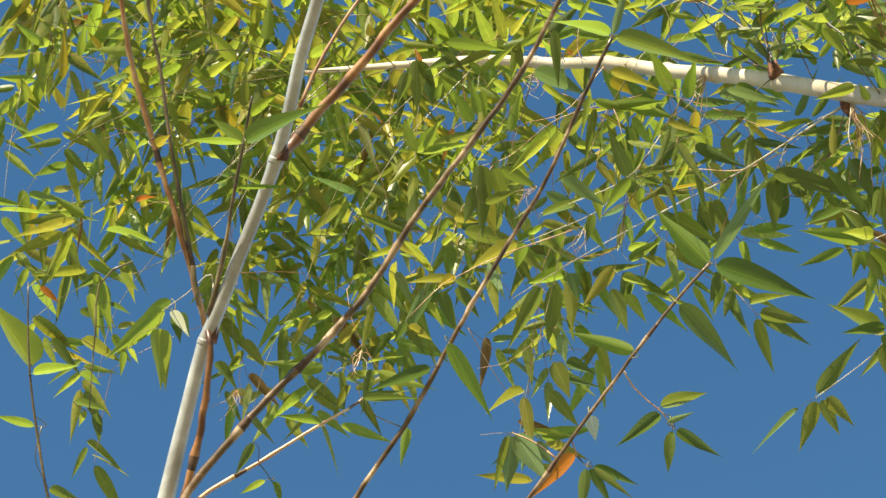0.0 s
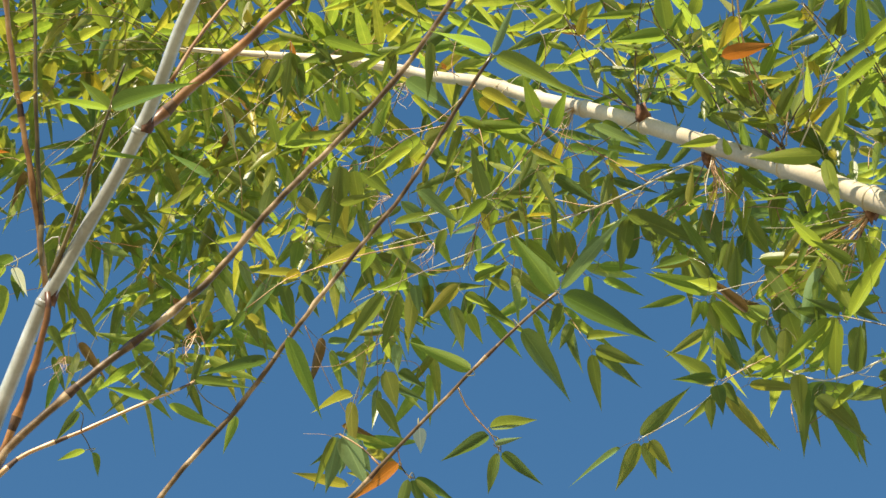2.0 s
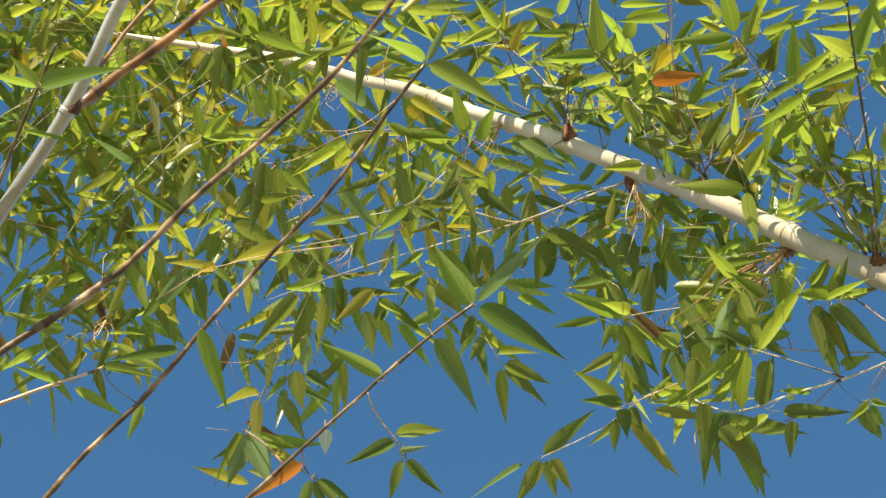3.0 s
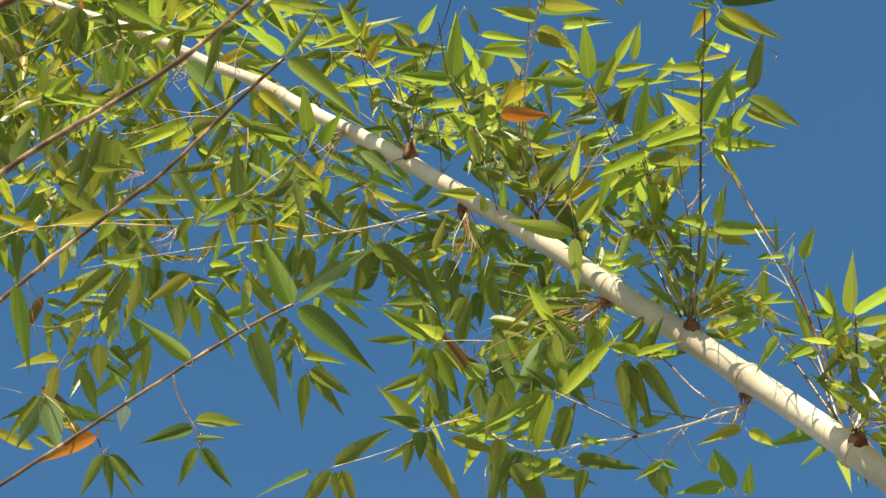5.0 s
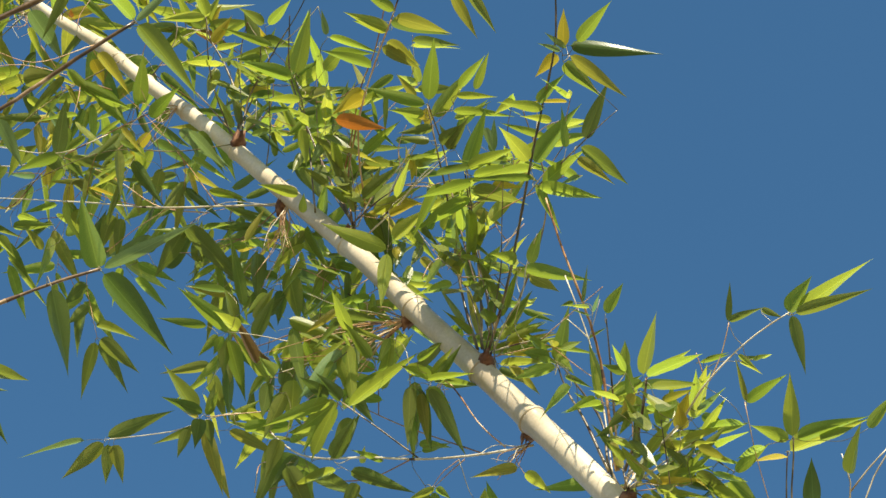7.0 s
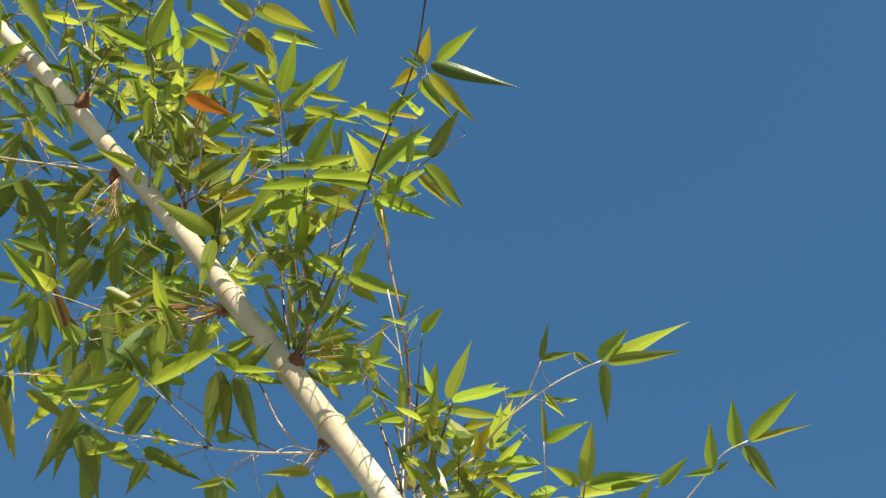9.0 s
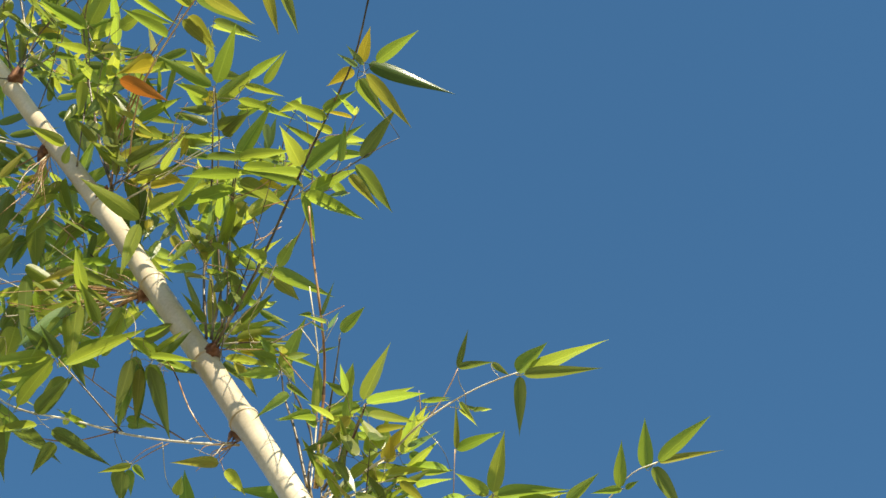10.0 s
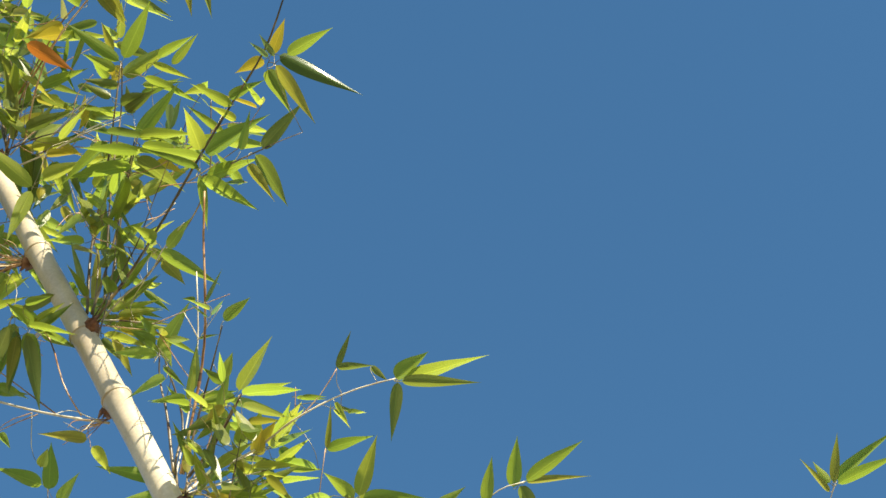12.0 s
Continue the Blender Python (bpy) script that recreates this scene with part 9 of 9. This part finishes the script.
spray(g11, (-0.870, 3.010, 8.430), (-0.88, 0.47, -0.04), 6, 1.34)
spray(g11, (-0.960, 2.930, 8.170), (0.03, 0.83, -0.55), 4, 1.30)
spray(g11, (-0.970, 3.370, 8.970), (0.55, 0.73, -0.41), 5, 1.46)
spray(g11, (-0.920, 3.000, 8.350), (0.11, 0.93, -0.35), 5, 1.33)
spray(g11, (-0.670, 2.980, 8.340), (-0.23, 0.67, -0.71), 6, 1.33)
spray(g11, (-1.720, 3.500, 8.980), (-0.00, 0.83, -0.55), 6, 1.50)
spray(g11, (-1.180, 3.470, 8.790), (0.15, 0.73, -0.67), 5, 1.44)
spray(g11, (-1.540, 3.310, 8.060), (0.33, 0.87, 0.36), 5, 1.33)
finish(g11)
spray(g12, (-0.070, 2.540, 8.290), (0.34, 0.51, -0.79), 6, 1.28)
spray(g12, (-0.080, 2.600, 8.370), (0.32, 0.91, 0.25), 5, 1.30)
spray(g12, (-0.160, 2.630, 8.220), (-0.06, 0.50, -0.87), 6, 1.28)
spray(g12, (0.070, 2.710, 8.330), (0.57, 0.51, -0.65), 5, 1.30)
spray(g12, (0.150, 2.640, 8.430), (0.84, -0.27, -0.47), 6, 1.31)
spray(g12, (0.070, 2.750, 8.470), (0.38, 0.76, -0.53), 6, 1.33)
spray(g12, (0.090, 2.580, 8.300), (-0.34, 0.92, -0.19), 6, 1.29)
spray(g12, (0.100, 2.600, 8.190), (-0.92, -0.39, -0.02), 4, 1.27)
spray(g12, (0.270, 2.720, 8.480), (0.48, -0.82, 0.31), 5, 1.33)
spray(g12, (-0.030, 2.760, 7.990), (0.46, 0.87, 0.16), 5, 1.25)
spray(g12, (-0.040, 2.700, 8.200), (0.45, 0.88, 0.13), 5, 1.28)
spray(g12, (-0.140, 2.780, 8.150), (0.26, 0.92, 0.28), 4, 1.28)
spray(g12, (0.030, 2.790, 8.130), (-0.25, 0.56, -0.79), 5, 1.27)
spray(g12, (0.090, 2.920, 8.450), (0.54, 0.83, 0.13), 4, 1.33)
spray(g12, (0.010, 2.770, 8.130), (0.44, 0.32, -0.84), 5, 1.27)
spray(g12, (0.110, 2.830, 8.270), (0.29, 0.72, -0.63), 6, 1.30)
spray(g12, (0.250, 2.870, 8.540), (0.80, -0.59, 0.02), 5, 1.35)
spray(g12, (-0.090, 3.050, 8.130), (-0.61, 0.44, -0.67), 5, 1.29)
spray(g12, (-0.070, 2.990, 8.030), (0.28, 0.92, 0.26), 5, 1.27)
spray(g12, (0.150, 2.890, 8.020), (-0.44, 0.85, 0.29), 6, 1.26)
spray(g12, (0.220, 2.900, 8.220), (0.58, 0.35, -0.74), 5, 1.30)
spray(g12, (0.240, 3.020, 8.120), (0.43, 0.89, 0.12), 4, 1.29)
spray(g12, (-0.210, 2.970, 7.940), (0.08, 0.39, -0.92), 4, 1.26)
spray(g12, (-0.030, 3.110, 8.200), (0.27, 0.96, 0.06), 4, 1.31)
spray(g12, (-0.120, 2.990, 7.780), (-0.20, 0.74, -0.64), 5, 1.23)
spray(g12, (-0.180, 3.120, 7.970), (-0.06, 0.73, -0.68), 5, 1.27)
spray(g12, (0.000, 3.030, 7.890), (-0.30, 0.95, -0.06), 5, 1.25)
spray(g12, (-0.020, 3.180, 8.060), (-0.30, 0.93, 0.19), 5, 1.29)
spray(g12, (0.010, 3.180, 8.010), (0.24, 0.94, 0.23), 5, 1.28)
spray(g12, (0.210, 3.130, 8.010), (0.48, 0.31, -0.82), 6, 1.28)
spray(g12, (-0.020, 3.290, 7.860), (0.01, 1.00, 0.02), 5, 1.27)
spray(g12, (0.230, 3.230, 7.950), (0.70, 0.19, -0.69), 5, 1.28)
spray(g12, (0.070, 3.450, 7.890), (0.09, 0.99, 0.07), 4, 1.29)
spray(g12, (0.290, 3.760, 8.100), (-0.03, 0.75, -0.66), 6, 1.35)
finish(g12)
spray(g13, (0.050, 3.290, 7.810), (0.28, 0.39, -0.87), 4, 1.26)
spray(g13, (-0.180, 3.250, 7.640), (-0.30, 0.95, 0.10), 5, 1.23)
spray(g13, (0.120, 3.310, 7.710), (0.24, 0.76, -0.60), 6, 1.25)
spray(g13, (0.290, 3.310, 7.690), (0.44, 0.88, -0.16), 4, 1.24)
spray(g13, (0.290, 3.260, 7.690), (0.84, 0.38, -0.39), 5, 1.24)
spray(g13, (0.350, 3.370, 7.530), (0.57, 0.82, 0.10), 5, 1.22)
spray(g13, (0.410, 3.500, 7.650), (0.42, 0.91, 0.05), 4, 1.26)
finish(g13)
spray(g16, (-0.650, 3.520, 7.970), (0.57, 0.51, -0.65), 5, 1.31)
spray(g16, (-0.290, 3.490, 7.880), (-0.05, 1.00, 0.07), 4, 1.29)
spray(g16, (-0.260, 3.470, 7.750), (0.07, 0.91, -0.41), 5, 1.27)
spray(g16, (-0.820, 3.790, 8.150), (0.11, 0.99, 0.11), 5, 1.36)
spray(g16, (-0.720, 3.540, 7.820), (0.11, 0.99, 0.03), 4, 1.29)
spray(g16, (-0.460, 3.660, 8.030), (0.38, 0.92, -0.08), 5, 1.33)
spray(g16, (-0.400, 3.730, 7.960), (0.04, 0.99, 0.13), 5, 1.32)
spray(g16, (-0.230, 3.750, 7.830), (0.28, 0.96, -0.09), 5, 1.30)
spray(g16, (-0.330, 3.800, 8.050), (-0.49, 0.27, -0.83), 5, 1.34)
spray(g16, (-0.310, 3.690, 7.900), (0.70, 0.69, -0.15), 4, 1.31)
spray(g16, (-0.110, 3.640, 7.890), (0.37, 0.51, -0.78), 6, 1.30)
spray(g16, (-1.290, 3.890, 7.880), (0.04, 0.43, -0.90), 5, 1.34)
spray(g16, (-0.740, 4.120, 8.080), (0.63, 0.30, -0.72), 5, 1.38)
spray(g16, (-0.710, 3.920, 7.970), (0.18, 0.80, -0.58), 5, 1.35)
spray(g16, (-0.620, 4.330, 8.370), (0.46, 0.69, -0.56), 5, 1.45)
spray(g16, (-0.430, 3.760, 7.700), (-0.07, 0.66, -0.75), 6, 1.29)
spray(g16, (-0.220, 3.590, 7.470), (0.63, 0.76, 0.16), 4, 1.24)
spray(g16, (-0.300, 3.740, 7.580), (0.58, 0.76, -0.28), 5, 1.27)
spray(g16, (-0.160, 3.730, 7.780), (0.34, 0.71, -0.62), 5, 1.29)
spray(g16, (-1.310, 4.350, 8.090), (0.36, 0.77, -0.53), 4, 1.42)
spray(g16, (-0.470, 4.080, 7.970), (0.27, 0.91, -0.30), 6, 1.36)
finish(g16)
spray(g18, (0.340, 3.160, 7.400), (0.39, 0.84, -0.37), 6, 1.19)
spray(g18, (0.280, 3.360, 7.360), (-0.38, 0.89, 0.25), 5, 1.20)
spray(g18, (0.310, 3.530, 7.350), (-0.12, 0.33, -0.94), 5, 1.21)
spray(g18, (0.470, 3.580, 7.520), (-0.14, 0.97, -0.20), 5, 1.24)
finish(g18)
spray(g19, (0.835, 2.107, 6.892), (0.61, -0.71, -0.35), 5, 1.02)
spray(g19, (1.010, 2.140, 6.930), (0.12, -0.99, -0.11), 6, 1.05)
spray(g19, (0.938, 1.885, 6.622), (0.73, -0.63, -0.27), 5, 0.96)
spray(g19, (1.030, 1.950, 6.660), (0.59, -0.23, 0.77), 6, 0.99)
spray(g19, (1.120, 2.080, 6.680), (0.47, -0.38, 0.79), 4, 1.01)
spray(g19, (0.806, 2.017, 6.621), (-0.25, -0.29, 0.92), 6, 0.95)
spray(g19, (0.814, 2.034, 6.613), (0.27, -0.88, -0.39), 6, 0.95)
spray(g19, (0.755, 1.895, 6.682), (-0.62, 0.31, 0.72), 6, 0.95)
finish(g19, single=True)
spray(g20, (0.960, 1.530, 6.300), (-0.29, -0.54, -0.79), 5, 0.96)
spray(g20, (0.949, 1.744, 6.412), (-0.07, -0.17, 0.98), 5, 1.07)
spray(g20, (1.070, 1.660, 6.410), (-0.20, -0.55, -0.81), 5, 0.99)
spray(g20, (0.990, 1.896, 6.461), (0.41, -0.47, 0.78), 5, 1.09)
spray(g20, (1.081, 1.896, 6.471), (-0.07, -0.56, -0.83), 4, 1.03)
spray(g20, (1.046, 1.969, 6.307), (-0.04, -0.01, 1.00), 4, 1.08)
spray(g20, (1.230, 1.980, 6.290), (0.14, -0.65, -0.75), 5, 1.05)
spray(g20, (1.122, 1.928, 6.300), (0.05, -0.05, 1.00), 6, 1.08)
spray(g20, (0.970, 1.755, 6.322), (-0.23, 0.92, -0.32), 6, 0.95)
spray(g20, (0.929, 1.805, 6.412), (-0.21, -0.53, -0.82), 6, 0.95)
spray(g20, (1.031, 1.857, 6.261), (-0.63, 0.75, 0.22), 6, 0.95)
spray(g20, (0.949, 1.816, 6.341), (0.19, 0.98, 0.01), 6, 0.95)
spray(g20, (0.970, 1.918, 6.321), (0.41, -0.88, -0.23), 6, 0.95)
finish(g20, single=True)
spray(g21, (1.266, 1.797, 6.049), (0.15, -0.02, 0.99), 4, 1.02)
spray(g21, (1.346, 1.868, 5.746), (0.05, 0.34, 0.94), 5, 1.02)
spray(g21, (1.195, 1.797, 6.070), (0.63, -0.76, 0.15), 6, 0.82)
spray(g21, (1.202, 1.828, 5.791), (0.76, 0.61, -0.23), 4, 0.79)
finish(g21, single=True)
spray(g22, (1.120, 2.050, 6.190), (-0.21, 0.97, 0.09), 5, 1.06)
spray(g22, (1.140, 2.090, 6.170), (0.79, 0.42, 0.45), 4, 1.06)
spray(g22, (1.160, 2.030, 6.110), (0.38, 0.91, -0.14), 4, 1.04)
spray(g22, (1.290, 2.050, 6.240), (-0.03, -0.69, -0.73), 5, 1.05)
spray(g22, (1.220, 2.010, 6.160), (0.26, -0.16, 0.95), 4, 1.08)
spray(g22, (1.302, 1.863, 5.726), (0.22, 0.04, 0.98), 5, 1.02)
spray(g22, (1.130, 2.030, 5.760), (0.65, 0.68, 0.35), 5, 0.98)
spray(g22, (1.170, 2.220, 6.090), (0.28, 0.96, -0.02), 6, 1.06)
spray(g22, (1.120, 2.050, 5.650), (-0.16, 0.47, -0.87), 6, 0.96)
spray(g22, (1.270, 2.240, 6.270), (0.77, 0.56, 0.30), 5, 1.09)
spray(g22, (1.190, 2.080, 5.900), (0.46, 0.82, 0.35), 5, 1.01)
spray(g22, (1.320, 2.070, 6.010), (0.39, 0.90, 0.22), 6, 1.04)
spray(g22, (1.050, 2.120, 6.170), (0.48, 0.87, -0.10), 6, 0.86)
spray(g22, (1.110, 2.060, 5.990), (-0.03, 0.94, -0.35), 5, 0.83)
spray(g22, (1.190, 2.040, 5.860), (0.22, 0.64, -0.74), 6, 0.82)
finish(g22, single=True)
spray(g23, (1.240, 2.270, 6.140), (0.83, 0.38, 0.41), 6, 1.07)
spray(g23, (1.120, 2.140, 5.810), (0.92, 0.39, -0.04), 6, 1.00)
spray(g23, (1.250, 2.090, 5.860), (-0.45, -0.27, 0.85), 6, 1.01)
spray(g23, (1.210, 2.440, 6.190), (0.93, 0.27, -0.25), 4, 1.09)
spray(g23, (1.230, 2.420, 6.240), (0.72, -0.25, -0.65), 5, 1.10)
spray(g23, (1.300, 2.610, 6.300), (0.21, 0.22, -0.95), 5, 1.13)
finish(g23, single=True)
spray(g24, (1.330, 2.670, 6.210), (0.82, 0.57, -0.06), 5, 1.13)
finish(g24, single=True)
spray(g25, (1.731, 1.557, 5.254), (-0.31, -0.63, -0.71), 4, 0.85)
spray(g25, (1.711, 1.629, 5.163), (0.67, -0.10, 0.74), 6, 0.86)
finish(g25, single=True)
spray(g26, (1.052, 1.684, 6.181), (-0.15, -0.79, -0.59), 5, 0.96)
spray(g26, (1.100, 1.570, 6.130), (-0.59, -0.60, -0.55), 5, 0.97)
spray(g26, (1.150, 1.410, 5.910), (-0.10, -0.56, -0.82), 4, 0.93)
spray(g26, (1.083, 1.715, 6.141), (-0.26, -0.63, -0.74), 5, 0.97)
spray(g26, (1.153, 1.785, 6.271), (-0.17, -0.65, -0.74), 5, 0.98)
spray(g26, (1.165, 1.685, 6.010), (-0.21, -0.61, -0.76), 5, 0.91)
spray(g26, (1.226, 1.685, 6.030), (-0.26, -0.51, -0.82), 5, 0.90)
spray(g26, (1.250, 1.540, 5.980), (-0.24, -0.43, -0.87), 5, 0.86)
spray(g26, (1.240, 1.540, 5.970), (-0.27, -0.43, -0.86), 6, 0.85)
spray(g26, (1.174, 1.888, 6.159), (0.94, -0.28, 0.18), 5, 1.02)
spray(g26, (1.205, 1.766, 6.130), (-0.10, -0.60, -0.80), 5, 0.97)
finish(g26, single=True)
spray(g27, (1.360, 1.420, 5.310), (0.43, 0.00, 0.90), 5, 0.92)
spray(g27, (1.453, 1.668, 5.506), (-0.11, -0.48, -0.87), 5, 0.86)
spray(g27, (1.650, 1.630, 5.420), (-0.30, -0.65, -0.70), 5, 0.88)
finish(g27, single=True)
spray(g28, (1.000, 2.360, 6.820), (0.99, -0.01, -0.15), 4, 1.04)
spray(g28, (1.020, 2.370, 6.730), (-0.92, 0.30, -0.27), 6, 1.03)
spray(g28, (1.030, 2.420, 6.730), (0.24, 0.34, -0.91), 5, 1.04)
spray(g28, (1.070, 2.550, 6.800), (0.56, 0.77, -0.30), 6, 1.06)
spray(g28, (1.070, 2.500, 6.590), (0.87, 0.44, 0.23), 5, 1.02)
spray(g28, (0.980, 2.440, 6.390), (0.53, 0.85, -0.04), 6, 0.98)
spray(g28, (1.160, 2.700, 6.570), (0.25, 0.66, -0.71), 5, 1.04)
spray(g28, (1.220, 2.980, 6.870), (0.27, 0.96, 0.03), 5, 1.11)
spray(g28, (1.190, 2.340, 6.530), (0.59, 0.68, -0.44), 4, 1.15)
spray(g28, (1.120, 2.270, 6.530), (0.78, 0.36, -0.52), 5, 1.14)
spray(g28, (0.870, 2.350, 6.410), (0.02, 1.00, -0.00), 4, 0.91)
finish(g28, single=True)
spray(g29, (1.090, 2.100, 6.370), (0.25, -0.33, 0.91), 4, 1.10)
spray(g29, (1.180, 2.320, 6.400), (0.88, 0.16, -0.45), 4, 1.12)
finish(g29, single=True)
spray(g30, (0.438, 2.156, 7.333), (0.86, -0.44, -0.25), 5, 1.08)
spray(g30, (0.610, 2.130, 7.250), (0.94, -0.24, 0.24), 4, 1.09)
spray(g30, (0.830, 2.050, 6.980), (0.62, -0.72, -0.29), 6, 1.04)
spray(g30, (0.990, 2.100, 7.000), (-0.03, -0.91, -0.42), 6, 1.05)
spray(g30, (1.070, 2.170, 7.080), (0.59, -0.80, -0.09), 4, 1.07)
spray(g30, (1.090, 2.210, 7.180), (0.68, -0.60, -0.41), 4, 1.09)
spray(g30, (0.860, 2.280, 7.020), (0.85, -0.50, -0.17), 6, 1.07)
spray(g30, (1.000, 2.250, 7.140), (0.49, -0.87, 0.03), 4, 1.09)
spray(g30, (1.170, 2.270, 7.150), (0.77, -0.62, 0.14), 6, 1.10)
spray(g30, (0.740, 2.550, 7.200), (0.64, 0.77, -0.02), 4, 1.11)
spray(g30, (0.810, 2.320, 6.920), (-0.15, 0.80, -0.58), 5, 1.05)
spray(g30, (0.810, 2.650, 7.060), (-0.32, 0.47, -0.82), 5, 1.10)
spray(g30, (0.850, 2.670, 7.150), (0.01, 0.76, -0.65), 6, 1.12)
spray(g30, (0.591, 2.167, 7.142), (-0.76, 0.59, 0.28), 5, 0.98)
spray(g30, (0.652, 2.076, 7.043), (0.67, -0.65, 0.36), 5, 0.96)
spray(g30, (0.652, 2.207, 7.152), (0.46, 0.89, 0.01), 6, 0.99)
spray(g30, (0.673, 1.996, 6.822), (0.28, -0.96, -0.04), 6, 0.95)
spray(g30, (0.714, 2.006, 6.832), (-0.85, 0.51, -0.11), 6, 0.95)
spray(g30, (0.775, 2.057, 6.762), (-0.69, 0.14, -0.71), 6, 0.95)
finish(g30, single=True)
spray(g31, (1.190, 1.360, 5.840), (-0.73, -0.67, -0.13), 5, 0.96)
spray(g31, (1.220, 1.340, 5.790), (-0.33, -0.47, -0.82), 4, 0.89)
spray(g31, (1.230, 1.320, 5.690), (-0.24, -0.56, -0.79), 5, 0.88)
spray(g31, (1.130, 1.200, 5.530), (-0.29, -0.45, -0.85), 5, 0.81)
spray(g31, (1.180, 1.450, 5.800), (-0.51, -0.70, -0.49), 5, 0.93)
spray(g31, (1.230, 1.380, 5.550), (-0.34, -0.58, -0.74), 6, 0.84)
spray(g31, (1.220, 1.290, 5.430), (-0.25, -0.50, -0.83), 4, 0.81)
spray(g31, (1.260, 1.530, 5.680), (0.03, -0.87, 0.49), 5, 0.93)
spray(g31, (1.237, 1.605, 5.810), (0.18, 0.02, 0.98), 6, 0.98)
spray(g31, (1.270, 1.540, 5.680), (0.34, -0.62, 0.71), 6, 0.93)
spray(g31, (1.340, 1.677, 5.748), (-0.18, -0.44, -0.88), 4, 0.84)
spray(g31, (1.401, 1.717, 5.707), (-0.29, -0.53, -0.80), 5, 0.84)
spray(g31, (1.268, 1.768, 5.748), (0.98, 0.20, -0.02), 6, 0.95)
spray(g31, (1.170, 1.600, 5.730), (0.95, 0.11, -0.29), 6, 0.95)
spray(g31, (1.237, 1.778, 5.798), (0.50, 0.53, 0.69), 6, 0.95)
spray(g31, (1.140, 1.650, 5.780), (0.90, -0.42, -0.13), 6, 0.95)
spray(g31, (1.170, 1.600, 5.730), (0.48, 0.79, 0.38), 6, 0.95)
finish(g31, single=True)
spray(g32, (1.770, 1.640, 5.180), (0.55, 0.07, 0.83), 5, 0.92)
spray(g32, (1.720, 1.650, 5.210), (0.56, -0.11, 0.82), 5, 0.91)
spray(g32, (1.640, 1.790, 5.230), (0.53, 0.79, 0.30), 5, 0.90)
spray(g32, (1.680, 1.770, 5.240), (-0.16, 0.26, -0.95), 4, 0.90)
spray(g32, (1.720, 1.710, 5.170), (0.60, 0.12, -0.79), 6, 0.89)
spray(g32, (1.760, 1.670, 5.100), (0.41, 0.20, 0.89), 6, 0.93)
finish(g32, single=True)
spray(g9, (0.570, 2.280, 6.500), (0.33, 0.54, -0.77), 5, 0.91)
spray(g9, (0.630, 2.370, 6.530), (0.16, 0.96, -0.21), 6, 0.92)
spray(g9, (0.580, 2.470, 6.560), (0.26, 0.60, -0.76), 5, 0.93)
spray(g9, (0.790, 2.340, 6.590), (0.34, 0.85, -0.40), 6, 0.93)
finish(g9)
stalks()
